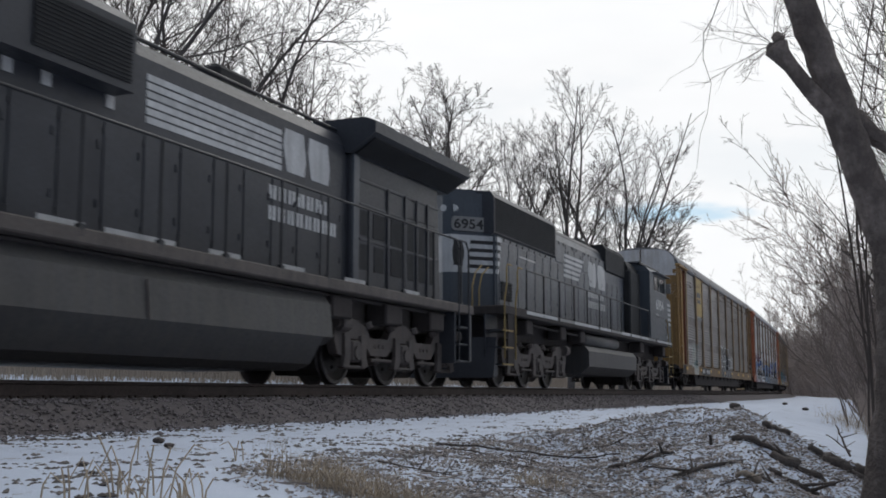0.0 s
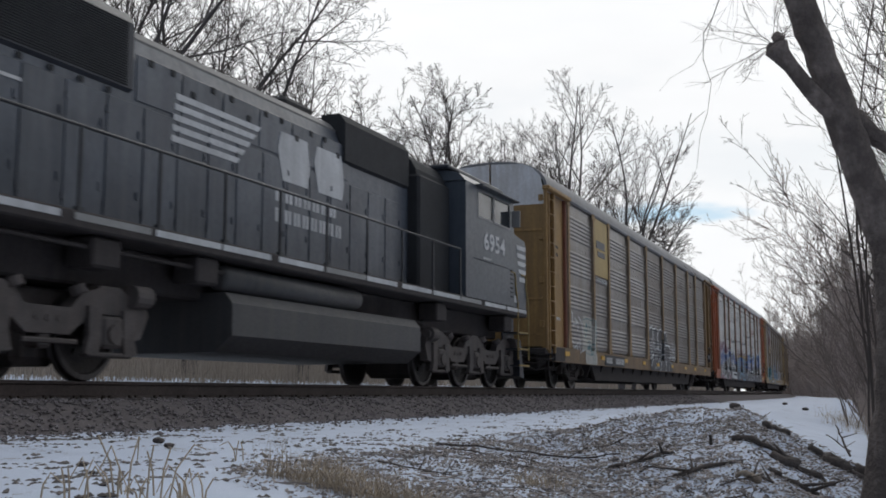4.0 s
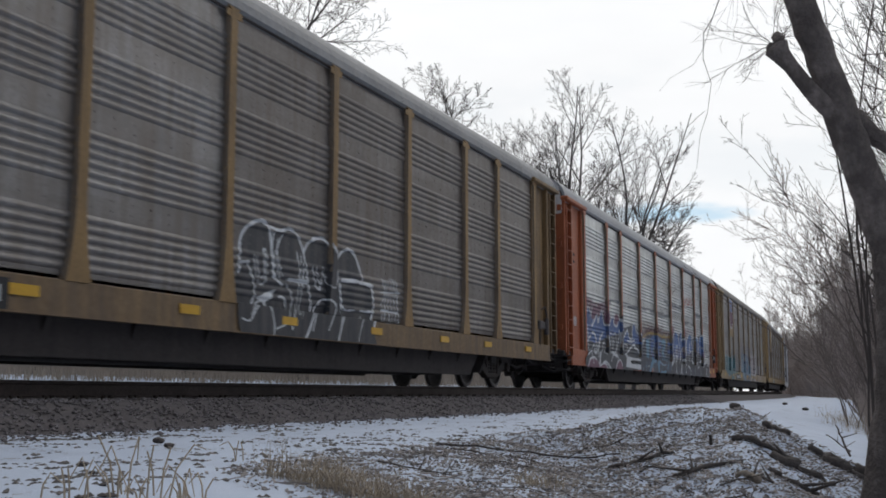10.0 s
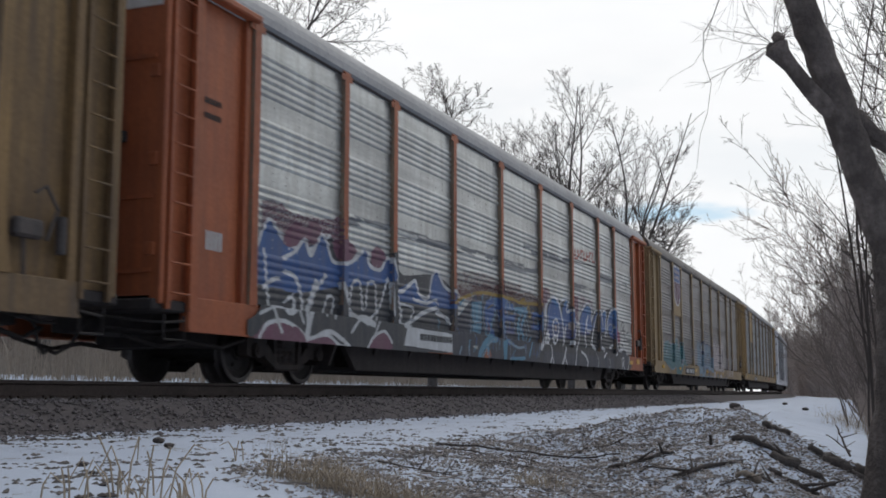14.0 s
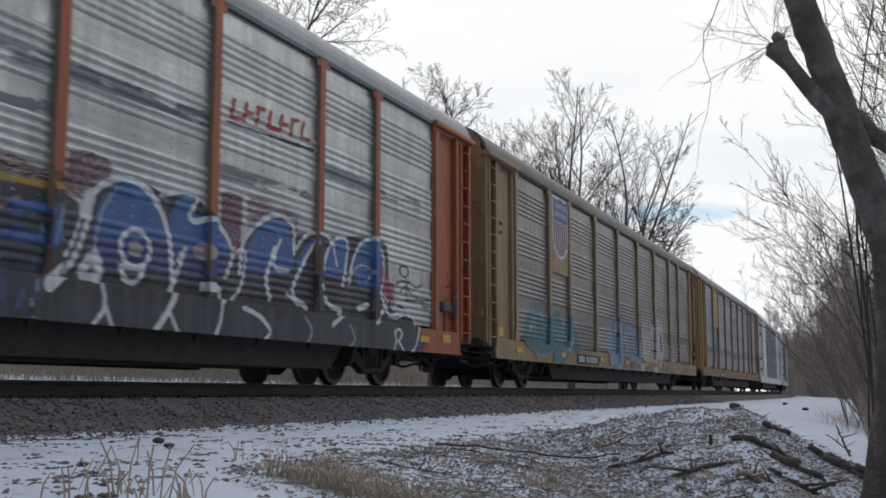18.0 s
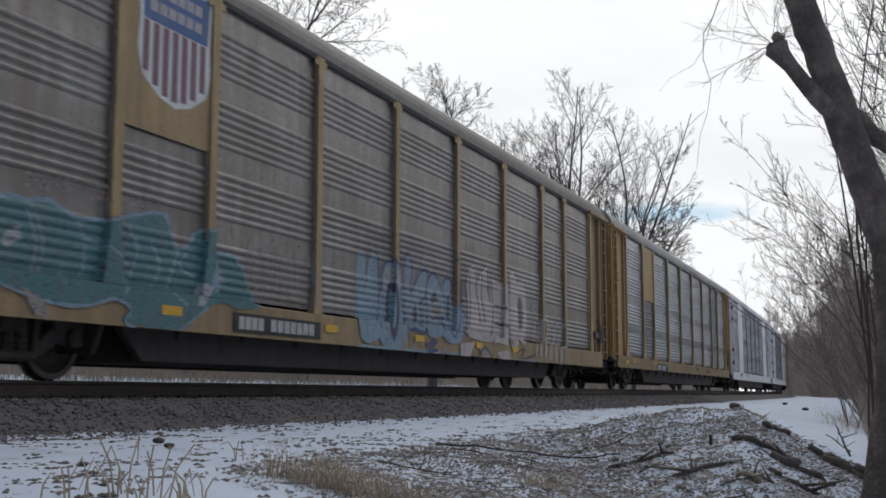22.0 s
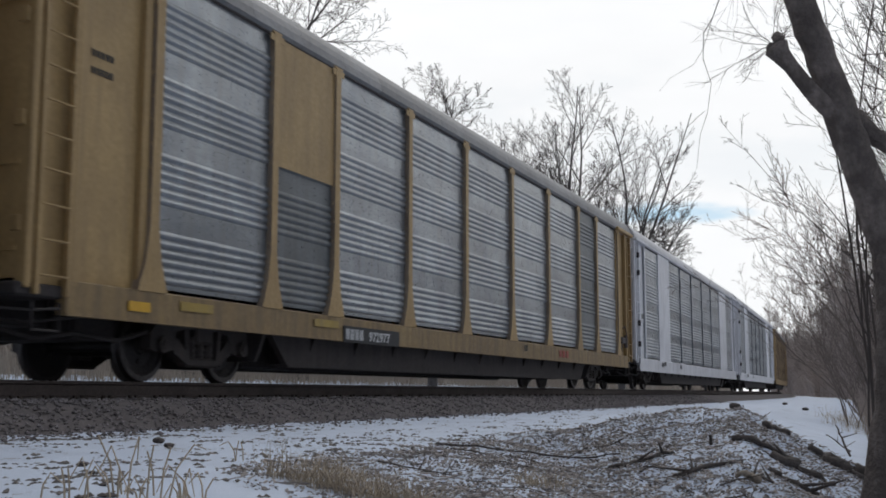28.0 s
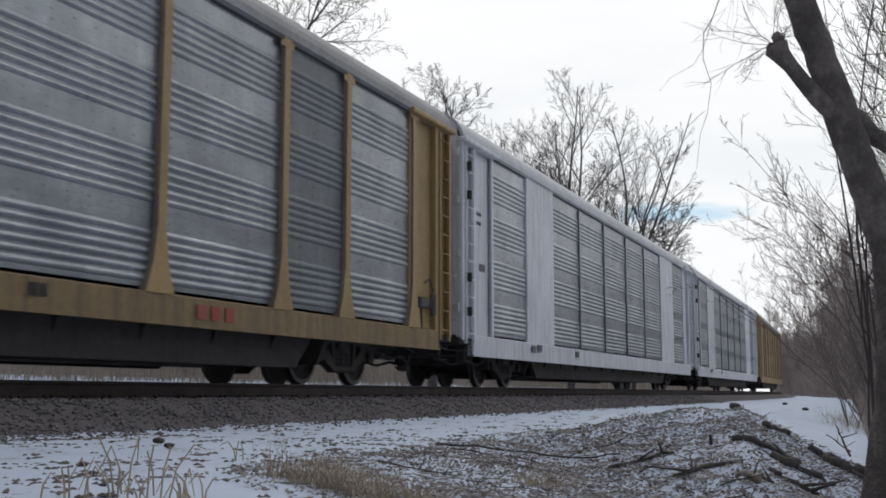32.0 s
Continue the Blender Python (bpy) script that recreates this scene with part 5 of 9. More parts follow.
    g.tube([(X(7.4), -1.25, 1.43), (X(21.0), -1.25, 1.40)], 0.035, 6)
    part("air_pipe", g, M_under, lo)
    loco_truck(lo, (X(2.0), X(4.0), X(6.0)), sets)
    loco_truck(lo, (X(16.95), X(18.95), X(20.95)), sets)
    TRAIN.append((lo, C, 7.0, sets))
    return lo


M_glass = bpy.data.materials.new("dark_window_glass")
M_glass.use_nodes = True
_gb = M_glass.node_tree.nodes["Principled BSDF"]
_gb.inputs["Base Color"].default_value, _gb.inputs["Roughness"].default_value = (0.02, 0.025, 0.03, 1), 0.06
_gb.inputs["Specular IOR Level"].default_value = 0.9
LOCO_A, LOCO_B = loco_first(), loco_second()


# ---- markings and graffiti on the rack cars ----
def flat_paint(name, col, rough=0.55):
    return mat(name, col, tuple(c * 0.8 for c in col), rough, 0.0, 2.2, 30, 0.03, (0.16, 0.14, 0.13), 0.35, contrast=(0.45, 0.8))


PAINTS = [flat_paint("spray_white", (0.70, 0.72, 0.74)), flat_paint("spray_blue", (0.052, 0.125, 0.33)), flat_paint("spray_navy", (0.05, 0.07, 0.20)), flat_paint("spray_charcoal", (0.055, 0.06, 0.07)),
          flat_paint("spray_mauve", (0.20, 0.085, 0.13)), flat_paint("spray_teal", (0.07, 0.20, 0.22)), flat_paint("spray_sky", (0.23, 0.34, 0.43)), flat_paint("spray_pink_grey", (0.36, 0.32, 0.32)),
          flat_paint("spray_ochre", (0.38, 0.26, 0.06)), flat_paint("spray_grey", (0.105, 0.105, 0.11)), flat_paint("spray_maroon", (0.13, 0.05, 0.05)), flat_paint("sign_red", (0.42, 0.07, 0.045)),
          flat_paint("spray_pale_green", (0.45, 0.44, 0.40)), flat_paint("spray_cyan", (0.10, 0.27, 0.40)), flat_paint("spray_rose_white", (0.54, 0.475, 0.475)), flat_paint("spray_fog", (0.40, 0.43, 0.45)),
          flat_paint("spray_soot", (0.040, 0.041, 0.047)), flat_paint("spray_slate", (0.046, 0.051, 0.070)), flat_paint("spray_wash", (0.30, 0.275, 0.26)), flat_paint("spray_rust", (0.34, 0.11, 0.05)), flat_paint("spray_azure", (0.065, 0.18, 0.40)), flat_paint("dull_grey_streak", (0.20, 0.215, 0.235)), flat_paint("spray_magenta", (0.30, 0.06, 0.12))]
WHITE, BLUE, NAVY, CHAR, MAUVE, TEAL, SKY, PINK, OCHRE, GREY, MAROON, RED, PALE, CYAN, ROSE, FOG, SOOT, SLATE, WASH, RUST, AZURE, DULLGREY, ROSEPINK = range(23)
RIB_Z, RIB_D = np.array([p[1] for p in RIBS]), np.array([p[0] for p in RIBS])


def curve(raw, closed=False, steps=5):
    """A smooth run through a few points."""
    n, pts = len(raw), []
    at = (lambda i: raw[i % n]) if closed else (lambda i: raw[min(max(i, 0), n - 1)])
    for i in range(n if closed else n - 1):
        p0, p1, p2, p3 = at(i - 1), at(i), at(i + 1), at(i + 2)
        for q in range(steps):
            t = q / steps
            pts.append(tuple(0.5 * (2 * b + (c - a) * t + (2 * a - 5 * b + 4 * c - d) * t * t + (3 * b - a - 3 * c + d) * t ** 3) for a, b, c, d in zip(p0, p1, p2, p3)))
    return pts if closed else pts + [raw[-1]]


class Wall:
    """Spray paint that lies on the ribbed side of a car: colours on a fine grid, laid over sill, posts and ribs."""

    def __init__(self, x0, x1, z0, z1, step=0.017):
        self.xs, self.zs, self.step = np.arange(x0, x1, step), np.arange(z0, z1, 0.0155), step
        self.X, self.Z = np.meshgrid(self.xs[:-1] + step / 2, self.zs[:-1] + 0.008, indexing="ij")
        self.c = np.full(self.X.shape, -1, int)
        self.wob = 0.007 * fbm(self.X * 9, self.Z * 9, 2.0, 3)

    def near(self, pts, w):
        """The stretch of the grid round some points."""
        x0, x1 = min(p[0] for p in pts) - w, max(p[0] for p in pts) + w
        z0, z1 = min(p[1] for p in pts) - w, max(p[1] for p in pts) + w
        i0, i1 = np.searchsorted(self.xs, (x0, x1))
        j0, j1 = np.searchsorted(self.zs, (z0, z1))
        k = np.s_[max(i0 - 2, 0):i1 + 1, max(j0 - 2, 0):j1 + 1]
        return self.X[k], self.Z[k], self.wob[k], self.c[k]

    def line(self, pts, w, col):
        for (ax, az), (bx, bz) in zip(pts[:-1], pts[1:]):
            X, Z, wob, c = self.near([(ax, az), (bx, bz)], w + 0.05)
            dx, dz = bx - ax, bz - az
            t = np.clip(((X - ax) * dx + (Z - az) * dz) / (dx * dx + dz * dz + 1e-9), 0, 1)
            c[np.hypot(X - ax - t * dx, Z - az - t * dz) + wob < w] = col

    def oval(self, x, z, rx, rz, col, ring=0.0):
        X, Z, wob, c = self.near([(x - rx, z - rz), (x + rx, z + rz)], 0.05)
        d = np.hypot((X - x) / rx, (Z - z) / rz) + wob * 2
        c[(d < 1) & (d > 1 - ring / min(rx, rz) if ring else True)] = col

    def poly(self, pts, col):
        X, Z, wob, c = self.near(pts, 0.05)
        X, Z = X + wob, Z + wob
        inside = np.zeros(X.shape, bool)
        for i in range(len(pts)):
            (ax, az), (bx, bz) = pts[i], pts[(i + 1) % len(pts)]
            inside ^= ((az > Z) != (bz > Z)) & (X < (bx - ax) * (Z - az) / (bz - az + 1e-9) + ax)
        c[inside] = col

    def wear(self, x0, x1, col, share, seed):
        """Worn specks of one colour in the paint between two places."""
        rng = np.random.RandomState(seed)
        self.c[(self.X > x0) & (self.X < x1) & (self.c >= 0) & (rng.rand(*self.X.shape) < share)] = col

    def haze(self, x0, x1, z0, z1, col, share, seed):
        """Thin overspray: speckles of one colour."""
        rng = np.random.RandomState(seed)
        m = (self.X > x0) & (self.X < x1) & (self.Z > z0) & (self.Z < z1 + 0.12 * fbm(self.X * 3, self.X * 0 + seed, 1.0))
        self.c[m & (rng.rand(*self.X.shape) < share)] = col

    def build(self, car, label, flare=0.12, sheet_y=1.43, posts=POSTS, cuts=()):
        """Lay the paint on the car, one part for each piece of work between the cuts."""
        X, Z = np.meshgrid(self.xs, self.zs, indexing="ij")
        y = sheet_y + np.interp(Z, RIB_Z, RIB_D) + 0.006
        for p in posts:
            half = 0.08 + flare * np.clip((1.85 - Z) / 0.8, 0, 1)
            y = np.where(np.abs(X - p) < half, 1.531, y)
        y = np.where(Z < 1.065, 1.522, y)
        nx, nz = X.shape
        edges = (-1e9,) + tuple(cuts) + (1e9,)
        for lo, hi in zip(edges[:-1], edges[1:]):
            used = (self.c >= 0) & (self.X >= lo) & (self.X < hi)
            if not used.any():
                continue
            idx, need = np.full(X.shape, -1, int), np.zeros(X.shape, bool)
            for a in (0, 1):
                for b in (0, 1):
                    need[a:nx - 1 + a, b:nz - 1 + b] |= used
            idx[need] = np.arange(int(need.sum()))
            i, j = np.nonzero(used)
            me = bpy.data.meshes.new("graffiti")
            me.from_pydata(np.stack([X[need] - MID, -y[need], Z[need]], 1).tolist(), [], np.stack([idx[i, j], idx[i + 1, j], idx[i + 1, j + 1], idx[i, j + 1]], 1).tolist())
            cols = sorted(set(self.c[used].tolist()))
            for c in cols:
                me.materials.append(PAINTS[c])
            lut = {c: k for k, c in enumerate(cols)}
            me.polygons.foreach_set("material_index", [lut[c] for c in self.c[used].tolist()])
            part("graffiti", me, None, car, label)


def strokes(w, x0, x1, z0, z1, n, cols, seed):
    """Short overlapping sprayed strokes, upright and slanting."""
    r = random.Random(seed)
    for k in range(n):
        x, z = r.uniform(x0, x1), r.uniform(z0, z1)
        dx, dz = r.gauss(0, 0.07), r.uniform(0.08, 0.24)
        w.line([(x, max(z - dz / 2, z0)), (x + dx, min(z + dz / 2, z1))], r.uniform(0.010, 0.030), r.choice(cols))


def tone_letters(w):
    """The big blue letters darken to navy below."""
    m = (w.c == BLUE) & (w.X > 15.9)
    w.c[m & (w.Z < 1.62 + 0.05 * np.sin(w.X * 4))] = NAVY
    w.c[m & (w.Z > 2.12 + 0.05 * np.sin(w.X * 6))] = AZURE


def reflectors(car, spots, w=0.42, z=0.79):
    for x in spots:
        plate(car, "reflector", x - MID, x + w - MID, z, z + 0.115, M_yellow, -1.522, "yellow reflector strip")


def number_board(car, x0, x1, groups, seed, z0=0.66, z1=0.92):
    plate(car, "number_board", x0 - MID, x1 - MID, z0, z1, M_blackpanel, -1.518, "black lettering board")
    for k, (a, c, n) in enumerate(groups):
        bars(car, "small_lettering", a - MID, c - MID, (z0 + z1) / 2 - 0.085, (z0 + z1) / 2 + 0.085, n, M_stencil, -1.523, seed + k)


def car_extras(car, paint, hand_brake=True):
    """Door bolts, stencils on the end panel, brake lever, uncoupling rod."""
    bars(car, "small_lettering", 1.35 - MID, 1.75 - MID, 3.62, 3.70, 5, M_blackpanel, -1.395, 31)
    bars(car, "small_lettering", 1.35 - MID, 1.75 - MID, 3.42, 3.50, 5, M_blackpanel, -1.395, 32)
    for e in (-1, 1):
        g = Geo()
        g.tube([(e * 13.35, -1.47, 0.74), (e * 13.75, -1.45, 0.70), (e * 14.0, -1.2, 0.72), (e * 14.02, -0.25, 0.86)], 0.016, 6)
        part("uncoupling_rod", g, M_under, car)
        for z in (1.5, 2.6, 3.7, 4.7):
            g = Geo()
            g.box(e * 13.94 - 0.02, e * 13.94 + 0.02, -1.42, -1.30, z, z + 0.16, 0.006)
            part("door_hinge", g, paint, car)
        g = Geo()
        g.box(e * 13.93 - 0.035, e * 13.93 + 0.035, -0.95, 0.0, 2.92, 3.06, 0.012)
        part("door_bar", g, M_under, car, "dark door locking bar")
    if hand_brake:
        g = Geo()
        g.box(26.55 - MID, 26.95 - MID, -1.56, -1.42, 1.42, 1.62, 0.03)
        g.tube([(27.0 - MID, -1.53, 1.42), (27.12 - MID, -1.56, 1.75), (26.95 - MID, -1.55, 1.98), (26.85 - MID, -1.5, 1.9)], 0.02, 7)
        g.tube([(27.25 - MID, -1.5, 1.3), (27.25 - MID, -1.5, 1.7)], 0.06, 8)
        g.tube([(26.7 - MID, -1.5, 1.42), (26.75 - MID, -1.48, 0.95)], 0.02, 6)
        part("hand_brake", g, M_truck, car, "rusty hand brake lever and housing")


# first car: white-outlined throw-up, a pale painted patch, faded shield panel
car = CARS[0]
w = Wall(2.2, 18.6, 0.668, 2.6)
w.poly(curve([(4.12, 0.66), (4.02, 1.0), (4.06, 1.5), (4.1, 1.98), (4.7, 2.02), (5.2, 1.95), (5.23, 1.5), (5.2, 1.12), (5.33, 0.9), (5.3, 0.66), (4.8, 0.62)], True), PALE)
w.oval(4.7, 1.14, 0.2, 0.2, TEAL, 0.035)
w.oval(4.72, 1.13, 0.12, 0.13, TEAL)
for pts, wide in (([(5.24, 1.92), (5.2, 1.3), (4.92, 1.02), (4.85, 0.7)], 0.016), ([(5.14, 1.9), (5.1, 1.35), (4.82, 1.08)], 0.012), ([(5.29, 1.15), (5.08, 0.95), (5.02, 0.68)], 0.014),
                  ([(4.12, 1.9), (4.5, 1.96), (5.25, 1.92)], 0.014), ([(4.15, 1.55), (4.3, 1.68), (4.42, 1.58), (4.55, 1.7)], 0.018), ([(4.2, 1.4), (4.36, 1.5), (4.5, 1.42)], 0.016),
                  ([(4.7, 1.9), (4.82, 1.7), (4.95, 1.82)], 0.016), ([(4.08, 0.98), (4.6, 0.93), (4.9, 0.97)], 0.012)):
    w.line(curve(pts), wide, TEAL)
w.poly([(4.3, 1.74), (4.42, 1.86), (4.55, 1.78), (4.4, 1.7)], TEAL)
for k, pts in enumerate(([(2.8, 2.05), (2.95, 2.02), (3.0, 1.7), (3.3, 1.75)], [(3.2, 1.9), (3.5, 1.8), (3.45, 1.6)], [(3.6, 1.95), (3.9, 1.85), (4.0, 1.5)], [(2.9, 1.3), (3.1, 1.05), (3.4, 1.2), (3.5, 0.95)], [(3.7, 1.3), (3.65, 1.0), (3.9, 1.05)])):
    w.line(pts, 0.028, WHITE)
w.poly(curve([(13.26, 0.6), (13.25, 1.89), (13.39, 2.1), (13.66, 2.23), (13.94, 2.21), (14.11, 2.12), (14.49, 2.22), (14.83, 2.16), (15.06, 1.99), (15.35, 2.18), (15.75, 2.19), (16.04, 1.96), (16.39, 2.14), (16.71, 2.08), (16.98, 1.71), (17.33, 1.62), (17.34, 0.86), (17.2, 0.61), (15, 0.6)], True), SOOT)
w.line(curve([(13.24, 1.49), (13.27, 1.89), (13.38, 2.08), (13.61, 2.21), (13.85, 2.25), (14.03, 2.13), (14.11, 1.85), (14.15, 1.5)]), 0.028, WHITE)
w.line(curve([(14, 2.2), (14.31, 2.18), (14.58, 2.24), (14.83, 2.16), (15.02, 1.94), (15.15, 1.49), (15.25, 1.11), (15.1, 0.81), (14.99, 0.68)]), 0.022, WHITE)
w.line(curve([(15.04, 1.97), (15.15, 2.1), (15.37, 2.2), (15.67, 2.21), (15.97, 2.02), (16.1, 1.71), (16.24, 1.21), (16.04, 0.69)]), 0.026, WHITE)
w.line(curve([(16.07, 1.94), (16.25, 2.09), (16.46, 2.16), (16.71, 2.1), (16.89, 1.91), (17.01, 1.7)]), 0.026, WHITE)
w.line(curve([(16.25, 1.64), (16.78, 1.67), (17.33, 1.65)]), 0.034, WHITE)
w.line(curve([(17.35, 1.64), (17.42, 1.31), (17.31, 0.97)]), 0.03, WHITE)
w.line(curve([(16.2, 1.62), (16.29, 1.21), (16.7, 1.19)]), 0.012, WHITE)
w.line(curve([(16.9, 1.19), (17.35, 1.21)]), 0.018, WHITE)
w.line(curve([(16.96, 1.11), (16.82, 0.9), (16.75, 0.69)]), 0.012, WHITE)
w.line(curve([(13.61, 1.74), (13.69, 1.46), (13.82, 1.36), (13.95, 1.48), (13.94, 1.84), (13.88, 1.85)]), 0.012, WHITE)
w.line(curve([(13.69, 1.74), (13.75, 1.5), (13.84, 1.45), (13.9, 1.55), (13.88, 1.84)]), 0.01, WHITE)
w.line(curve([(13.23, 1.61), (13.47, 1.64)]), 0.02, WHITE)
w.line(curve([(13.47, 1.6), (13.61, 1.4), (13.64, 1.19), (13.49, 0.92)]), 0.016, WHITE)
w.poly([(13.68, 1.17), (14.2, 1.33), (14.1, 1.19), (13.91, 1.1)], WHITE)
w.line(curve([(13.24, 0.85), (13.45, 0.84), (13.67, 1.07), (13.87, 1.13), (14.03, 0.97), (14.09, 0.74), (14.02, 0.61)]), 0.014, WHITE)
w.line(curve([(14.15, 2.12), (14.11, 1.85), (14.19, 1.5), (14.39, 1.4)]), 0.016, WHITE)
w.line(curve([(14.4, 2.13), (14.25, 1.87), (14.38, 1.54)]), 0.012, WHITE)
w.line(curve([(14.29, 2.07), (14.21, 1.79), (14.31, 1.49)]), 0.01, WHITE)
w.line(curve([(14.82, 1.93), (14.9, 1.59), (14.78, 1.01)]), 0.012, WHITE)
w.line(curve([(14.94, 1.91), (15, 1.57), (14.86, 0.95)]), 0.01, WHITE)
w.line(curve([(14.57, 1.5), (15.14, 1.51)]), 0.026, WHITE)
w.line(curve([(14.26, 1.22), (14.46, 1.2), (14.52, 1.02), (14.42, 0.85), (14.14, 0.76)]), 0.014, WHITE)
w.line(curve([(14.5, 1.42), (14.68, 1.22), (14.59, 0.78)]), 0.012, WHITE)
w.line(curve([(15.29, 1.77), (15.37, 1.52), (15.52, 1.43), (15.63, 1.69), (15.78, 1.49), (15.93, 1.53), (15.98, 1.79)]), 0.012, WHITE)
w.line(curve([(15.4, 1.76), (15.47, 1.56), (15.56, 1.54), (15.63, 1.79)]), 0.012, WHITE)
w.line(curve([(15.2, 0.79), (15.39, 1.16), (15.68, 1.29), (15.93, 1.18), (15.7, 0.81)]), 0.014, WHITE)
w.line(curve([(16.2, 1.17), (16.08, 0.78)]), 0.012, WHITE)
w.line(curve([(17.74, 1.8), (17.86, 1.58), (17.73, 1.34), (17.8, 1.04)]), 0.014, WHITE)
w.line(curve([(17.85, 1.79), (17.96, 1.59), (17.85, 1.35), (17.91, 1.05)]), 0.014, WHITE)
w.line(curve([(17.97, 1.78), (18.06, 1.61), (17.98, 1.36), (18.11, 1.06)]), 0.014, WHITE)
w.line(curve([(18.08, 1.84), (18.16, 1.62), (18.11, 1.38), (18.23, 1.07)]), 0.014, WHITE)
w.line(curve([(18.2, 1.83), (18.27, 1.63), (18.25, 1.39), (18.35, 1.08)]), 0.014, WHITE)
w.line(curve([(18.32, 1.82), (18.38, 1.64), (18.38, 1.4), (18.47, 1.09)]), 0.014, WHITE)
w.line(curve([(17.72, 1.57), (18.51, 1.62)]), 0.014, WHITE)
w.line(curve([(17.76, 1.27), (18.44, 1.25)]), 0.016, WHITE)
w.build(car, "white-outlined sooty graffiti beside a pale painted patch", cuts=(8.0,))
reflectors(car, (1.9, 5.85, 8.98, 11.83, 14.3, 17.2, 20.25, 22.7, 25.5), 0.42, 0.83)
number_board(car, 6.27, 8.97, ((6.5, 7.25, 6), (7.72, 8.9, 8)), 50, 0.675, 0.99)
g = Geo()
g.box(-13.303, 1.87 - MID, -1.519, -1.40, 0.662, 1.02, 0.01)
part("end_sill", g, M_under, car, "dark grimy steel end sill")
plate(car, "faded_emblem", 5.6 - MID, 6.65 - MID, 4.12, 4.35, PAINTS[GREY], -1.482, "faded brown emblem block")
plate(car, "faded_emblem", 5.75 - MID, 6.65 - MID, 3.88, 4.04, PAINTS[GREY], -1.482, "faded brown emblem block")
bars(car, "small_lettering", 5.5 - MID, 6.8 - MID, 3.12, 3.22, 9, PAINTS[FOG], -1.51, 36)
bars(car, "small_lettering", 1.35 - MID, 1.9 - MID, 1.75, 1.83, 6, M_stencil, -1.395, 33)

# second car: a full-length band of graffiti
car = CARS[1]
w = Wall(2.3, 26.3, 0.60, 2.85)
w.haze(2.72, 5.14, 1.4, 2.56, MAUVE, 0.55, 3)
w.poly(curve([(2.57, 0.6), (2.63, 1.04), (2.7, 2.03), (2.93, 2.28), (3.35, 2.05), (3.88, 1.97), (4.73, 2.31), (5.14, 2), (5.77, 1.98), (6.57, 2.15), (7.29, 2.33), (7.59, 1.97), (9.03, 2.1), (10.01, 1.88), (10.14, 1.15), (10.48, 0.67)], True), CHAR)
w.poly(curve([(2.6, 0.69), (2.79, 0.83), (3.34, 0.86), (3.8, 0.74), (3.92, 0.6), (2.54, 0.6)], True), MAUVE)
w.poly(curve([(2.68, 1.36), (2.66, 1.91), (2.91, 2.28), (3.29, 2.07), (3.84, 1.97), (4.37, 2.08), (4.38, 1.49)], True), BLUE)
w.line(curve([(2.66, 1.91), (2.93, 2.31), (3.33, 2.08), (3.88, 1.97), (4.41, 2.1), (4.78, 2.32)]), 0.03, WHITE)
w.line(curve([(2.82, 1.86), (2.95, 1.15), (3.22, 0.72)]), 0.03, WHITE)
w.line(curve([(3.54, 1.95), (3.64, 1.25), (3.84, 0.89)]), 0.026, WHITE)
w.line(curve([(2.8, 1.32), (3.18, 1.49), (3.55, 1.38)]), 0.03, WHITE)
w.line(curve([(2.6, 0.6), (2.83, 0.82), (3.34, 0.87), (3.8, 0.74), (3.98, 0.6)]), 0.03, WHITE)
w.line(curve([(2.63, 0.95), (3.07, 1.07), (3.59, 1.05)]), 0.024, WHITE)
w.poly(curve([(3.36, 2), (3.43, 2.21), (3.68, 2.36), (4, 2.34), (4.24, 2.47), (4.5, 2.34), (4.4, 2.09), (3.98, 2.16), (3.72, 2.01)], True), MAUVE)
w.poly(curve([(4.86, 2.21), (5.29, 2.3), (5.7, 2.2), (5.54, 2), (5.12, 1.95)], True), MAUVE)
w.poly(curve([(6.26, 2.19), (6.51, 2.35), (6.84, 2.22), (6.75, 2.01), (6.41, 1.95)], True), MAUVE)
w.poly(curve([(3.4, 1.32), (3.37, 1.88), (3.72, 1.95), (3.95, 2.14), (4.2, 1.93), (4.49, 2.28), (4.71, 2.15), (4.93, 1.93), (5.43, 1.95), (5.78, 2.08), (6.03, 2.23), (6.23, 2), (6.63, 1.96), (6.95, 2.19), (7.19, 1.86), (6.49, 1.7), (5.01, 1.51)], True), BLUE)
w.poly(curve([(7.24, 1.51), (7.47, 1.71), (8.15, 1.89), (8.3, 1.69), (8.75, 1.64), (8.97, 2.05), (9.2, 2.17), (9.64, 1.92), (10.19, 1.84), (10.25, 1.56), (9.16, 1.48), (8.05, 1.48)], True), BLUE)
w.line(curve([(3.35, 1.79), (3.72, 1.94), (3.98, 2.14), (4.2, 1.93), (4.49, 2.28), (4.71, 2.15), (4.93, 1.91), (5.46, 1.95), (5.78, 2.08), (6.07, 2.27), (6.23, 2), (6.66, 1.96), (6.97, 2.21), (7.23, 1.87), (7.47, 1.64), (8.15, 1.91), (8.3, 1.69), (8.75, 1.64), (8.97, 2.05), (9.2, 2.19), (9.64, 1.92), (10.24, 1.85)]), 0.034, WHITE)
w.line(curve([(3.38, 1.6), (3.72, 1.53), (3.92, 1.18), (4, 0.63)]), 0.036, WHITE)
w.line(curve([(4.65, 1.67), (4.18, 1.24), (4, 0.67), (4.63, 0.8), (5.08, 0.7), (5.34, 0.6)]), 0.036, WHITE)
w.line(curve([(4.34, 1.52), (4.13, 1.16), (3.97, 0.74)]), 0.07, WHITE)
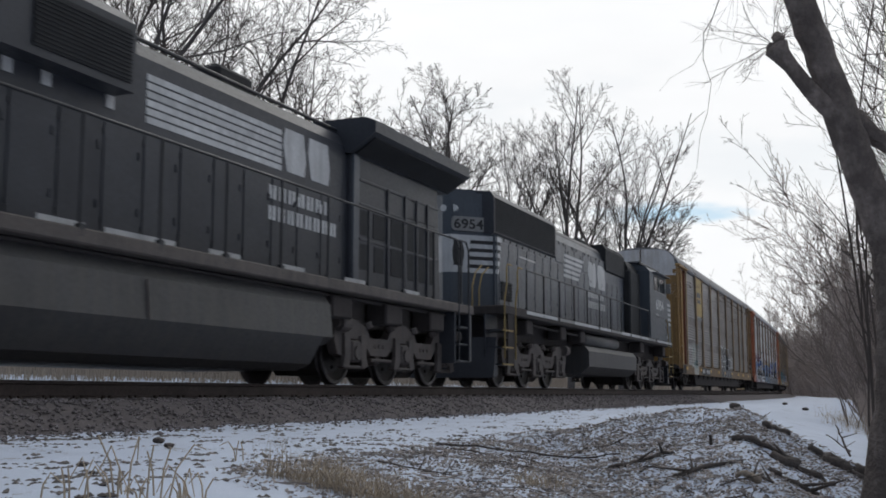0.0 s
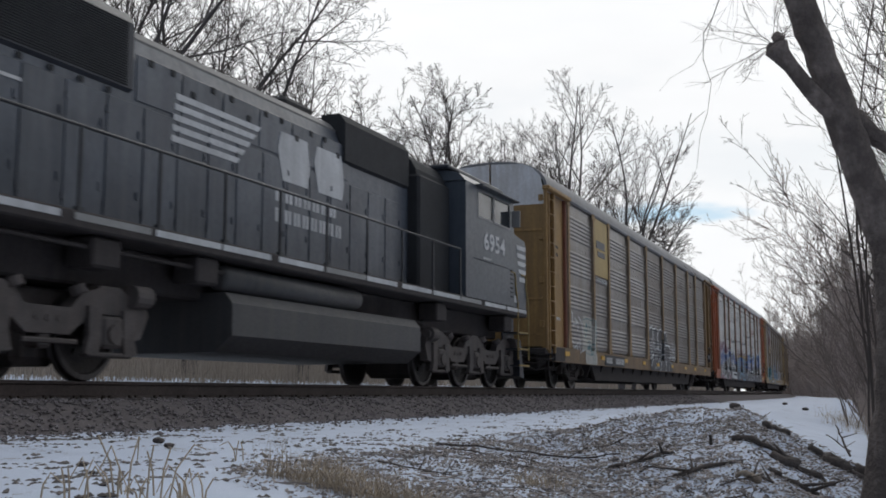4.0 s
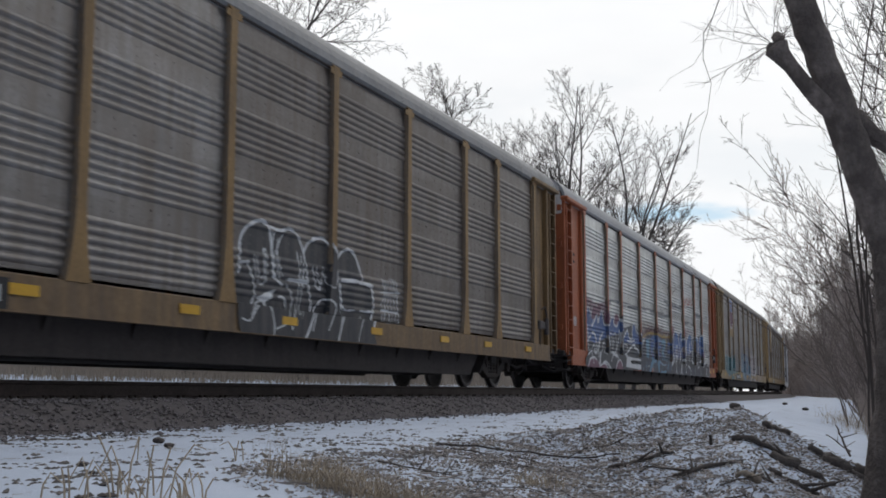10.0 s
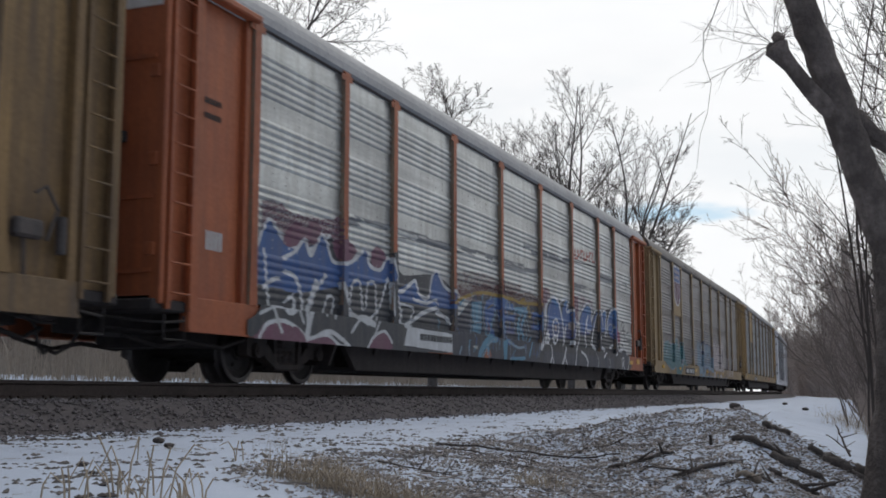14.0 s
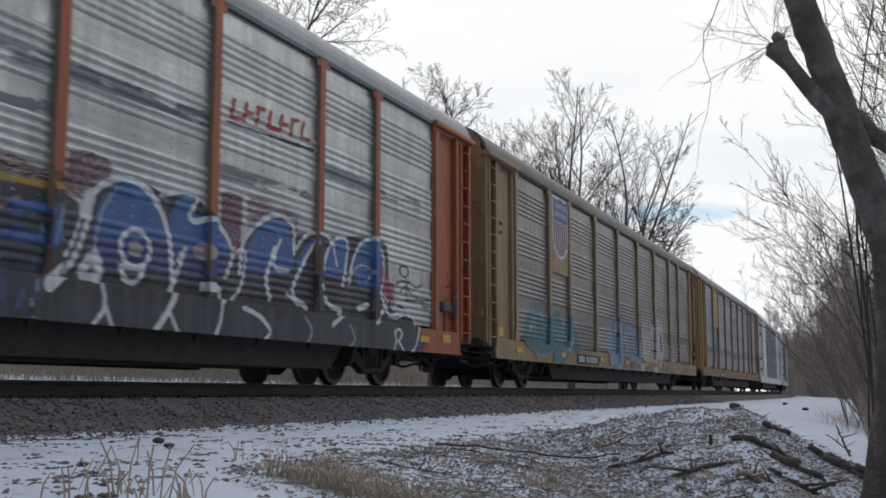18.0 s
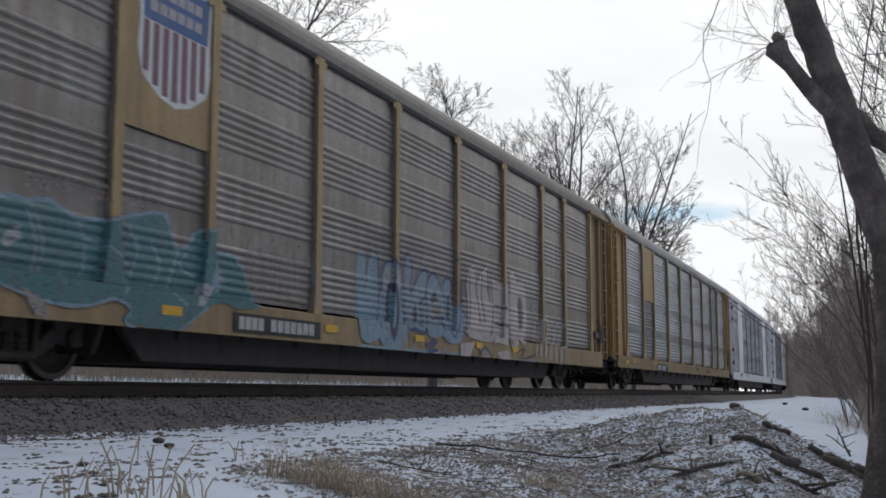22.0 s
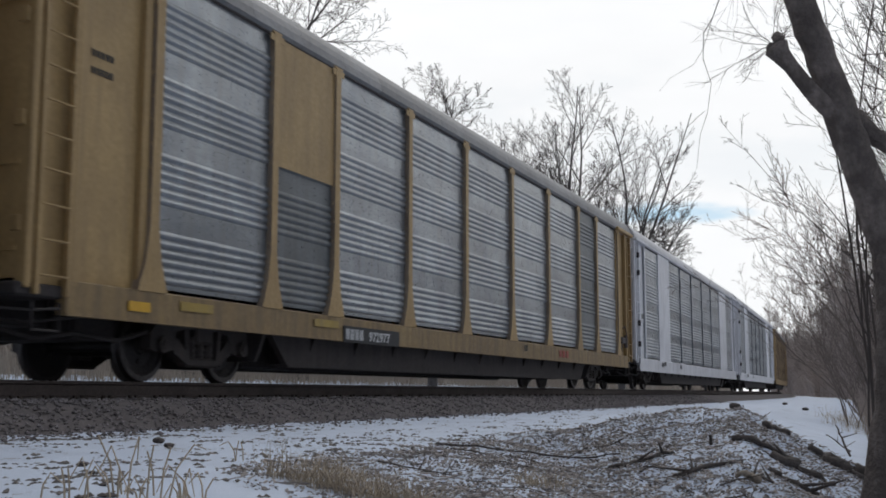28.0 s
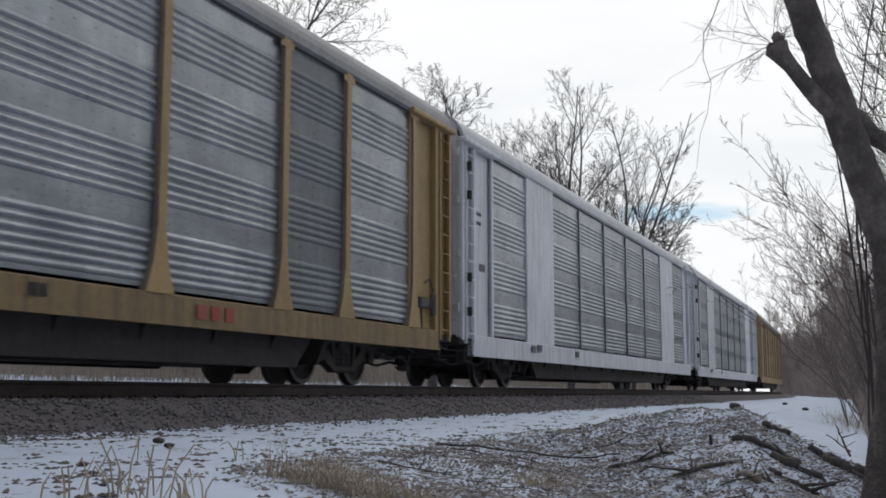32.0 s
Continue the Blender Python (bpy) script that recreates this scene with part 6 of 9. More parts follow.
w.line(curve([(3.4, 1.16), (3.58, 1.25), (3.71, 1.13), (3.51, 1), (3.34, 1.03)]), 0.028, WHITE)
w.line(curve([(4.58, 1.04), (4.69, 1.32), (4.9, 1.34), (4.86, 1.02)]), 0.025, WHITE)
w.line(curve([(5.13, 1.56), (5.49, 1.15), (6.28, 1)]), 0.056, WHITE)
w.line(curve([(5.49, 1.27), (5.57, 1.61), (5.83, 1.68), (5.95, 1.23)]), 0.025, WHITE)
w.line(curve([(6.08, 1.28), (6.14, 1.67), (6.42, 1.69), (6.47, 1.27)]), 0.025, WHITE)
w.line(curve([(6, 0.98), (6.57, 1.28), (6.96, 1.84), (7.06, 1.22)]), 0.031, WHITE)
w.line(curve([(6.54, 1.14), (6.18, 0.66), (6.29, 0.6)]), 0.025, WHITE)
w.line(curve([(5.42, 0.82), (5.82, 1.09), (6.33, 1.1)]), 0.028, WHITE)
w.line(curve([(7.19, 1.82), (7.48, 1.35), (7.59, 1.04), (8.48, 1.33), (9.16, 1.48)]), 0.042, WHITE)
w.line(curve([(8.05, 1.56), (8.66, 1.53), (9.16, 1.62), (9.26, 1.34)]), 0.028, WHITE)
w.line(curve([(9.16, 1.38), (9.79, 1.27), (10.03, 0.93), (10.56, 0.7)]), 0.042, WHITE)
w.line(curve([(7.44, 1.43), (8.05, 1.39), (7.89, 1.17)]), 0.022, WHITE)
w.poly(curve([(3.85, 0.6), (4.1, 0.67), (4.6, 0.72), (4.96, 0.6), (5.12, 0.6), (3.83, 0.6)], True), MAUVE)
w.line(curve([(3.8, 0.6), (4.08, 0.67), (4.6, 0.74), (4.99, 0.6), (5.18, 0.6)]), 0.028, WHITE)
w.poly(curve([(6.08, 0.6), (6.28, 0.81), (6.69, 0.89), (6.94, 0.73), (6.91, 0.6), (6.09, 0.6)], True), MAUVE)
w.line(curve([(6.02, 0.6), (6.25, 0.79), (6.67, 0.9), (6.97, 0.73)]), 0.025, WHITE)
w.poly(curve([(3.36, 0.6), (3.4, 0.71), (3.62, 0.82), (3.86, 0.71), (3.92, 0.6), (3.72, 0.6)], True), MAUVE)
w.poly([(7.63, 1.03), (10.24, 1.01), (9.99, 0.64), (7.48, 0.7)], WHITE)
w.haze(10.27, 14.37, 1.75, 2.37, MAROON, 0.35, 5)
w.poly([(9.81, 0.6), (9.8, 1.15), (10.8, 1.64), (11.26, 1.88), (12.51, 1.99), (13.93, 1.96), (15.97, 2.01), (16.29, 1.92), (16.26, 0.6)], SLATE)
w.haze(9.77, 10.35, 1.6, 1.81, MAROON, 0.55, 0)
w.haze(10.35, 11.09, 1.76, 2.01, MAROON, 0.55, 40)
w.haze(11.09, 11.75, 1.89, 2.14, MAROON, 0.55, 40)
w.haze(11.76, 12.49, 1.93, 2.19, MAROON, 0.55, 20)
w.haze(12.51, 13.22, 1.95, 2.21, MAROON, 0.55, 0)
w.haze(13.24, 14.04, 1.91, 2.19, MAROON, 0.55, 20)
w.haze(14.05, 15.08, 1.92, 2.22, MAROON, 0.55, 40)
w.haze(15.09, 16.12, 1.95, 2.26, MAROON, 0.55, 20)
w.line(curve([(9.96, 1.63), (11.17, 1.91), (12.03, 2), (13.02, 2), (13.92, 2), (14.3, 1.96), (15.09, 2), (16.15, 2.04)]), 0.034, OCHRE)
w.line(curve([(14.3, 1.96), (14.68, 2.07), (14.82, 1.82), (15.09, 2)]), 0.03, OCHRE)
w.line(curve([(13.37, 1.63), (13.73, 1.62)]), 0.028, OCHRE)
w.line(curve([(15.09, 1.87), (14.97, 1.65), (15.38, 1.82)]), 0.028, OCHRE)
w.poly([(11.09, 1.74), (11.68, 1.79), (11.67, 1.37), (11.64, 1.1), (11.14, 1.14)], CYAN)
w.line(curve([(11.19, 1.71), (11.23, 1.47), (11.21, 1.14)]), 0.016, SKY)
w.line(curve([(11.3, 1.73), (11.35, 1.48), (11.32, 1.16)]), 0.016, SKY)
w.line(curve([(11.41, 1.75), (11.46, 1.5), (11.43, 1.17)]), 0.016, SKY)
w.line(curve([(11.53, 1.76), (11.58, 1.51), (11.55, 1.18)]), 0.016, SKY)
w.poly(curve([(11.95, 1.77), (12.46, 1.93), (13.46, 1.95), (13.23, 1.69), (12.67, 1.7), (12.08, 1.24), (11.88, 1.4)], True), BLUE)
w.line(curve([(12.06, 1.48), (12.24, 1.25), (12.48, 1.06)]), 0.1, BLUE)
w.line(curve([(12.81, 1.64), (13.01, 1.33), (13.29, 1.02)]), 0.1, BLUE)
w.line(curve([(13.23, 1.78), (13.79, 1.82)]), 0.07, BLUE)
w.line(curve([(13.19, 1.54), (13.83, 1.58)]), 0.07, BLUE)
w.line(curve([(13.19, 1.27), (13.86, 1.27)]), 0.07, NAVY)
w.line(curve([(13.16, 1.79), (13.13, 1.48), (13.15, 1.21)]), 0.06, BLUE)
w.line(curve([(13.94, 1.76), (14.82, 1.81)]), 0.075, CYAN)
w.line(curve([(14.38, 1.76), (14.12, 1.38), (14.23, 1.14)]), 0.06, CYAN)
w.line(curve([(14.22, 1.39), (14.64, 1.1)]), 0.06, CYAN)
w.line(curve([(14.82, 1.82), (14.47, 1.49)]), 0.06, CYAN)
w.line(curve([(15.24, 1.74), (15.88, 1.78)]), 0.06, BLUE)
w.line(curve([(15.22, 1.43), (15.9, 1.46)]), 0.06, BLUE)
w.line(curve([(15.24, 1.74), (15.39, 1.58), (15.23, 1.41)]), 0.045, NAVY)
w.line(curve([(15.88, 1.78), (15.81, 1.39)]), 0.05, NAVY)
w.line(curve([(11.04, 1.53), (11.03, 1.24), (11.1, 1.02)]), 0.016, SKY)
w.line(curve([(11.91, 1.77), (11.79, 1.51), (11.9, 1.16)]), 0.016, SKY)
w.line(curve([(12.56, 1.96), (12.51, 1.67), (12.73, 1.57), (12.95, 1.26), (12.9, 0.99)]), 0.016, SKY)
w.line(curve([(12.63, 1.62), (12.21, 1.25), (12.36, 1.01)]), 0.016, SKY)
w.line(curve([(13.46, 1.95), (13.21, 1.67), (13.19, 1.15)]), 0.016, SKY)
w.line(curve([(13.83, 1.91), (13.95, 1.57), (13.87, 1.21)]), 0.016, SKY)
w.line(curve([(14.89, 1.91), (14.76, 1.67), (15.01, 1.32)]), 0.016, SKY)
w.line(curve([(15.97, 1.89), (15.92, 1.56), (16.12, 1.26)]), 0.016, SKY)
w.line(curve([(13.02, 1.97), (13.03, 1.74)]), 0.016, SKY)
w.line(curve([(13.25, 1.63), (13.82, 1.69)]), 0.018, SOOT)
w.line(curve([(13.2, 1.41), (13.86, 1.44)]), 0.018, SOOT)
w.line(curve([(12.05, 1.67), (12.42, 1.77)]), 0.018, SOOT)
w.line(curve([(14, 1.65), (14.31, 1.65)]), 0.018, SOOT)
w.line(curve([(15.25, 1.57), (15.83, 1.61)]), 0.018, SOOT)
w.line(curve([(11.17, 1.31), (11.62, 1.34)]), 0.018, SOOT)
w.line(curve([(13.27, 1.67), (13.43, 1.71)]), 0.035, MAUVE)
w.line(curve([(12.07, 1.33), (12.17, 1.25)]), 0.05, MAUVE)
w.line(curve([(12.19, 1.72), (12.34, 1.76)]), 0.02, OCHRE)
w.line(curve([(11.36, 0.64), (11.64, 0.86), (12.03, 1.01), (12.42, 1.04)]), 0.09, CYAN)
w.line(curve([(11.52, 0.6), (11.74, 0.75), (12.12, 0.98), (12.46, 1.02)]), 0.02, SKY)
w.poly(curve([(11.65, 0.62), (11.84, 0.8), (12.06, 0.73), (12.03, 0.62)], True), RUST)
w.poly([(12.86, 0.99), (13.2, 1.07), (13.12, 0.6), (12.93, 0.6)], CYAN)
w.line(curve([(13.22, 1.02), (13.91, 0.9), (14.4, 0.93)]), 0.03, SKY)
w.line(curve([(13.42, 0.63), (14.43, 0.67)]), 0.04, CYAN)
w.line(curve([(13.39, 1.17), (13.37, 0.6)]), 0.016, SKY)
w.line(curve([(15.12, 1.18), (14.79, 0.74)]), 0.04, CYAN)
w.line(curve([(11.02, 0.81), (11.21, 0.8)]), 0.03, PALE)
strokes(w, 9.2, 15.9, 1.05, 1.95, 70, (CYAN, BLUE, SKY, NAVY, SOOT, SKY), 5)
strokes(w, 9.6, 15.8, 0.64, 1.0, 26, (CYAN, SLATE, SKY, BLUE), 6)
w.haze(16.07, 16.78, 1.96, 2.5, MAUVE, 0.7, 7)
w.haze(19.02, 19.54, 1.81, 2.5, MAUVE, 0.8, 8)
w.haze(19.67, 21.06, 2.13, 2.56, MAUVE, 0.4, 9)
w.haze(24, 24.51, 1.36, 1.84, MAUVE, 0.7, 10)
w.poly(curve([(15.75, 0.6), (15.77, 0.88), (15.95, 1.08), (16.27, 1.47), (16.34, 1.88), (16.6, 2.2), (16.99, 2.33), (17.44, 2.32), (17.86, 2.26), (18.39, 2.4), (18.67, 2.19), (19.17, 1.98), (19.37, 1.78), (19.68, 1.97), (20.11, 2.28), (20.65, 2.43), (20.97, 2.21), (21.6, 2.29), (22.34, 2.33), (23.94, 2.48), (24.27, 2.07), (24.37, 1.33), (25.13, 1.27), (25.35, 1.04), (25.27, 0.6), (19.12, 0.6)], True), SOOT)
w.poly(curve([(16.47, 1.25), (16.49, 1.56), (16.6, 1.89), (16.8, 2.15), (17.12, 2.29), (17.46, 2.21), (17.74, 1.96), (17.87, 1.74), (17.93, 1.32), (17.26, 1.26)], True), BLUE)
w.poly(curve([(17.93, 1.82), (18.03, 2.19), (18.36, 2.33), (18.44, 2.12), (18.75, 2.09), (19.12, 1.94), (19.24, 1.69), (19.09, 1.4), (18.14, 1.32)], True), BLUE)
w.poly(curve([(19.7, 1.49), (19.79, 1.95), (20.23, 2.27), (20.71, 2.32), (20.91, 2.03), (20.86, 1.59)], True), BLUE)
w.poly(curve([(21.87, 1.71), (22.12, 2.18), (22.58, 2.33), (22.67, 1.77)], True), BLUE)
w.poly(curve([(22.91, 1.92), (23.15, 2.29), (23.76, 2.42), (24.04, 2.04), (24, 1.55), (23.17, 1.58)], True), BLUE)
w.line(curve([(21.09, 1.73), (21.34, 2.01), (21.6, 2.18)]), 0.05, BLUE)
tone_letters(w)
w.poly([(16.07, 0.9), (17.86, 0.91), (25.4, 0.94), (25.27, 0.6), (15.85, 0.6)], SLATE)
w.line(curve([(15.79, 0.98), (16.16, 1.3), (16.35, 1.68), (16.46, 2.01)]), 0.088, WHITE)
w.line(curve([(15.95, 1.1), (16.21, 1.4), (16.35, 1.73)]), 0.03, GREY)
w.line(curve([(16.35, 1.79), (16.48, 2.03), (16.72, 2.22), (17.06, 2.32), (17.44, 2.26), (17.76, 2.03), (17.91, 1.74), (17.98, 1.4), (17.99, 1.06), (17.78, 0.77), (17.61, 0.6)]), 0.045, WHITE)
w.line(curve([(16.55, 1.19), (16.57, 1.57), (16.68, 1.89), (16.88, 2.16)]), 0.014, FOG)
w.line(curve([(17.73, 2.24), (18.19, 2.36), (18.48, 2.32), (18.34, 2.1), (18.45, 2.01), (18.8, 2.09), (19.15, 1.95), (19.32, 1.7), (19.17, 1.38)]), 0.037, WHITE)
w.line(curve([(19.5, 1.46), (19.6, 1.88), (19.93, 2.18), (20.45, 2.39), (20.9, 2.3), (20.98, 1.9)]), 0.037, WHITE)
w.line(curve([(22.35, 1.86), (22.15, 2.22), (21.78, 2.29), (21.33, 2.22), (21.05, 1.98)]), 0.027, WHITE)
w.line(curve([(21.83, 1.63), (22.12, 2.18), (22.58, 2.34), (22.7, 2.08), (22.52, 1.56)]), 0.033, WHITE)
w.line(curve([(22.75, 1.63), (23.07, 2.24), (23.71, 2.45), (24.08, 2.09), (24, 1.5), (24.37, 1.14)]), 0.035, WHITE)
w.oval(17.27, 1.53, 0.31, 0.25, WHITE, 0.06)
w.oval(17.27, 1.53, 0.13, 0.1, PINK)
w.line(curve([(17.01, 1.3), (17.08, 1.17), (17.27, 1.13), (17.43, 1.28), (17.26, 1.3), (17.03, 1.29)]), 0.037, WHITE)
w.line(curve([(16.35, 1.18), (16.56, 1.38), (16.63, 1.14), (16.39, 1.12)]), 0.062, WHITE)
w.line(curve([(16.59, 1.11), (16.68, 0.82), (16.49, 0.6)]), 0.03, WHITE)
w.line(curve([(16.66, 0.85), (16.81, 0.6)]), 0.03, WHITE)
w.line(curve([(18.11, 1.49), (18.25, 1.64), (18.03, 1.2), (17.86, 0.88), (17.6, 0.6)]), 0.033, WHITE)
w.line(curve([(17.84, 0.87), (18.04, 0.6)]), 0.027, WHITE)
w.oval(18.64, 1.65, 0.22, 0.11, PINK)
w.line(curve([(18.64, 1.2), (18.97, 1.2), (19.03, 1.07)]), 0.062, WHITE)
w.line(curve([(19, 1.18), (18.99, 0.85), (18.87, 0.6)]), 0.03, WHITE)
w.line(curve([(19.3, 1.69), (19.63, 1.76), (19.56, 1.34), (19.35, 1.09)]), 0.03, WHITE)
w.line(curve([(20.43, 1.91), (20.2, 1.48), (20.3, 1.17)]), 0.04, WHITE)
w.line(curve([(20.59, 2.05), (20.38, 1.66), (20.8, 1.62)]), 0.03, WHITE)
w.line(curve([(21.6, 2.13), (21.13, 1.65), (20.94, 1.3), (21.38, 1.12)]), 0.037, WHITE)
w.line(curve([(21.11, 1.15), (20.77, 1.29)]), 0.027, WHITE)
w.line(curve([(21.73, 1.49), (22.07, 1.22), (22.49, 1.14), (22.09, 0.91)]), 0.04, WHITE)
w.line(curve([(23.09, 1.23), (23.43, 1.31)]), 0.05, WHITE)
w.line(curve([(19.52, 0.99), (19.93, 0.9), (20.21, 0.72), (20.09, 0.6)]), 0.033, WHITE)
w.line(curve([(21.2, 0.98), (21.41, 0.79), (21.3, 0.6)]), 0.018, FOG)
w.line(curve([(22.67, 0.94), (22.84, 0.72), (22.68, 0.6)]), 0.018, FOG)
w.line(curve([(24.18, 0.88), (24.46, 0.8), (24.42, 0.6)]), 0.02, FOG)
w.line(curve([(24.28, 1.18), (24.95, 1.26), (25.46, 1.09), (25.2, 0.6)]), 0.03, WHITE)
w.line(curve([(22.56, 1.61), (23.16, 1.95), (23.59, 1.9), (23.38, 1.69)]), 0.02, FOG)
w.poly(curve([(23.42, 0.6), (23.37, 1.01), (23.82, 0.95), (24.18, 1.11), (24.51, 1.19), (24.95, 1.25), (25.33, 1.19), (25.42, 1.02), (25.35, 0.77), (25.03, 0.6)], True), SOOT)
w.poly(curve([(24.41, 0.6), (24.4, 0.94), (24.87, 1.12), (25.3, 1.11), (25.36, 0.99), (25.28, 0.7), (24.94, 0.6)], True), SLATE)
w.poly(curve([(23.98, 2.01), (24.12, 2.01), (24.23, 1.87), (24.41, 1.63), (24.45, 1.51), (24.21, 1.43), (24.02, 1.54), (23.95, 1.76)], True), ROSEPINK)
w.line(curve([(23.66, 1.04), (24.01, 1.25), (24.16, 1.37), (24.27, 1.21), (24.6, 1.16), (24.95, 1.26), (25.35, 1.19), (25.44, 1), (25.3, 0.7), (25.1, 0.6)]), 0.024, WHITE)
w.line(curve([(23.99, 1.54), (24.21, 1.43), (23.94, 1.13), (23.66, 1.01)]), 0.02, WHITE)
w.line(curve([(24.12, 2.03), (24.06, 1.78), (23.91, 1.53)]), 0.02, WHITE)
w.line(curve([(24.36, 0.6), (24.44, 0.77), (24.4, 0.91), (24.57, 0.97), (24.68, 0.89), (24.58, 0.78), (24.46, 0.76)]), 0.026, WHITE)
w.line(curve([(24.55, 0.76), (24.77, 0.6)]), 0.024, WHITE)
w.oval(24.95, 2.03, 0.22, 0.11, CHAR, 0.03)
w.line(curve([(24.56, 1.77), (24.91, 1.85), (25.24, 1.84)]), 0.02, CHAR)
w.line(curve([(24.74, 1.64), (25.01, 1.77), (25.21, 1.64)]), 0.02, CHAR)
w.line(curve([(25.29, 1.81), (25.49, 1.78), (25.75, 1.85)]), 0.02, CHAR)
w.line(curve([(24.93, 1.51), (25.41, 1.54), (26.08, 1.59)]), 0.02, CHAR)
w.line(curve([(25.45, 1.61), (25.76, 1.52)]), 0.02, CHAR)
w.line(curve([(24.67, 1.39), (24.94, 1.36)]), 0.02, CHAR)
w.line(curve([(25.05, 1.9), (25.02, 1.62), (25.12, 1.5)]), 0.02, CHAR)
w.line(curve([(25.72, 1.45), (26.05, 1.45)]), 0.02, CHAR)
w.build(car, "blue, white and charcoal graffiti over the lower side", 0.02, cuts=(9.55, 15.75, 24.2))
w = Wall(18.9, 21.66, 3.4, 4.0)
for k in range(7):
    x, z = 19.2 + 0.32 * k, 3.56 + 0.018 * k
    w.line([(x, z), (x + 0.10, z + 0.24)], 0.04, RED)
    w.line([(x + 0.05, z + 0.12 * (k % 3)), (x + 0.26, z + 0.12 * (k % 3) + 0.02)], 0.03, RED)
w.line([(19.1, 3.46), (21.5, 3.55)], 0.02, CHAR)
w.build(car, "faded red sign strip", 0.02)
# long level strips of darker grey, broken up by noise
w = Wall(3.0, 26.0, 2.5, 3.6)
for x0, x1, z0, tilt in ((5.2, 9.9, 2.66, 0.02), (10.1, 15.8, 2.76, 0.012), (14.6, 18.7, 3.30, 0.02), (18.9, 21.6, 2.80, 0.0), (21.8, 25.6, 3.32, 0.0)):
    w.poly([(x0, z0 - 0.10), (x0, z0 + 0.09), (x1, z0 + 0.09 + tilt * (x1 - x0)), (x1, z0 - 0.09 + tilt * (x1 - x0))], DULLGREY)
w.c[fbm(w.X * 1.3, w.Z * 14, 3.0) + 0.35 * fbm(w.X * 9, w.Z * 30, 1.0) < -0.15] = -1
w.build(car, "ragged dark grey streaks along the panels", 0.02, posts=())
reflectors(car, (25.5,))
plate(car, "warning_plate", 26.6 - MID, 27.0 - MID, 0.82, 0.98, M_yellow, -1.512)
bars(car, "small_lettering", 8.2 - MID, 9.8 - MID, 0.82, 0.94, 10, M_blackpanel, -1.526, 70)
bars(car, "small_lettering", 1.45 - MID, 1.85 - MID, 1.7, 1.95, 4, M_stencil, -1.395, 71)

# third car: teal, pale blue and washed-out letters, a shield
car = CARS[2]
w = Wall(2.1, 25.6, 0.60, 2.75)
w.poly(curve([(3.04, 1), (3.08, 1.44), (3.25, 1.74), (3.47, 1.8), (3.7, 1.84), (3.88, 1.82), (4.19, 1.87), (4.46, 1.79), (4.66, 1.74), (5.2, 1.81), (5.71, 1.94), (6.12, 2.02), (6.29, 1.94), (6.42, 1.62), (6.63, 1.64), (6.86, 1.89), (7.27, 1.94), (7.2, 1.71), (7.41, 1.66), (7.74, 1.66), (8.09, 1.35), (8.28, 1.04), (7.74, 0.97), (7.47, 1.03), (7.08, 0.94), (6.79, 0.79), (6.49, 0.62), (5.43, 0.65), (5.5, 0.82), (5.19, 0.9), (4.73, 0.79), (4.12, 0.8), (3.48, 0.92)], True), TEAL)
w.line(curve([(3.08, 1.33), (3.25, 1.74), (3.47, 1.8), (3.7, 1.84), (3.88, 1.82), (4.19, 1.87), (4.46, 1.79), (4.66, 1.74), (5.2, 1.81), (5.71, 1.94), (6.12, 2.02), (6.29, 1.94), (6.42, 1.63), (6.65, 1.66), (6.89, 1.89), (7.29, 1.95)]), 0.026, SKY)
w.line(curve([(7.33, 1.67), (7.77, 1.66), (8.09, 1.35), (8.28, 1.04)]), 0.02, SKY)
w.line(curve([(3.48, 0.92), (4.12, 0.8), (4.73, 0.79), (5.19, 0.9), (5.5, 0.82), (5.43, 0.65), (5.61, 0.6)]), 0.02, SKY)
w.line(curve([(7.08, 0.94), (6.79, 0.79), (6.49, 0.62)]), 0.02, SKY)
w.poly([(3.54, 1.4), (3.77, 1.58), (3.81, 1.41), (3.58, 1.29)], FOG)
w.line(curve([(3.95, 1.76), (4.12, 1.46), (4.09, 1.11)]), 0.02, SKY)
w.line(curve([(3.89, 1.72), (4.02, 1.39), (3.99, 1.1)]), 0.02, SKY)
w.line(curve([(4.66, 1.72), (4.77, 1.42), (4.73, 1.11)]), 0.02, SKY)
w.line(curve([(5.53, 1.76), (5.69, 1.47), (5.41, 0.98)]), 0.02, SKY)
w.line(curve([(4.42, 1.2), (4.41, 1.02)]), 0.02, SKY)
w.line(curve([(6.49, 1.59), (6.3, 1.12), (6.62, 0.94)]), 0.02, SKY)
w.line(curve([(4.74, 1.54), (5.13, 1.47), (5.53, 1.32)]), 0.02, SKY)
w.line(curve([(5.94, 1.63), (6.12, 1.38), (5.97, 1.09)]), 0.02, SKY)
w.line(curve([(6.75, 1.66), (6.52, 1.42), (6.83, 1.31)]), 0.02, SKY)
w.line(curve([(5.26, 1.74), (5.44, 1.5)]), 0.02, SKY)
w.poly([(7.26, 1.63), (7.56, 1.32), (7.25, 1.13), (7.1, 1.19)], SKY)
w.poly([(6.92, 1.25), (7.17, 1.21), (6.98, 0.93), (6.83, 0.95)], FOG)
w.poly([(3.76, 0.93), (4.12, 0.81), (4.18, 0.6), (3.98, 0.63)], WASH)
w.line(curve([(3.87, 1.96), (3.88, 2.1), (3.93, 2.1), (3.91, 2.04)]), 0.013, PINK)
w.line(curve([(3.91, 2.04), (3.95, 1.98)]), 0.012, PINK)
w.line(curve([(3.98, 1.97), (3.98, 2.11), (4.04, 2.11), (4.01, 2.04)]), 0.013, PINK)
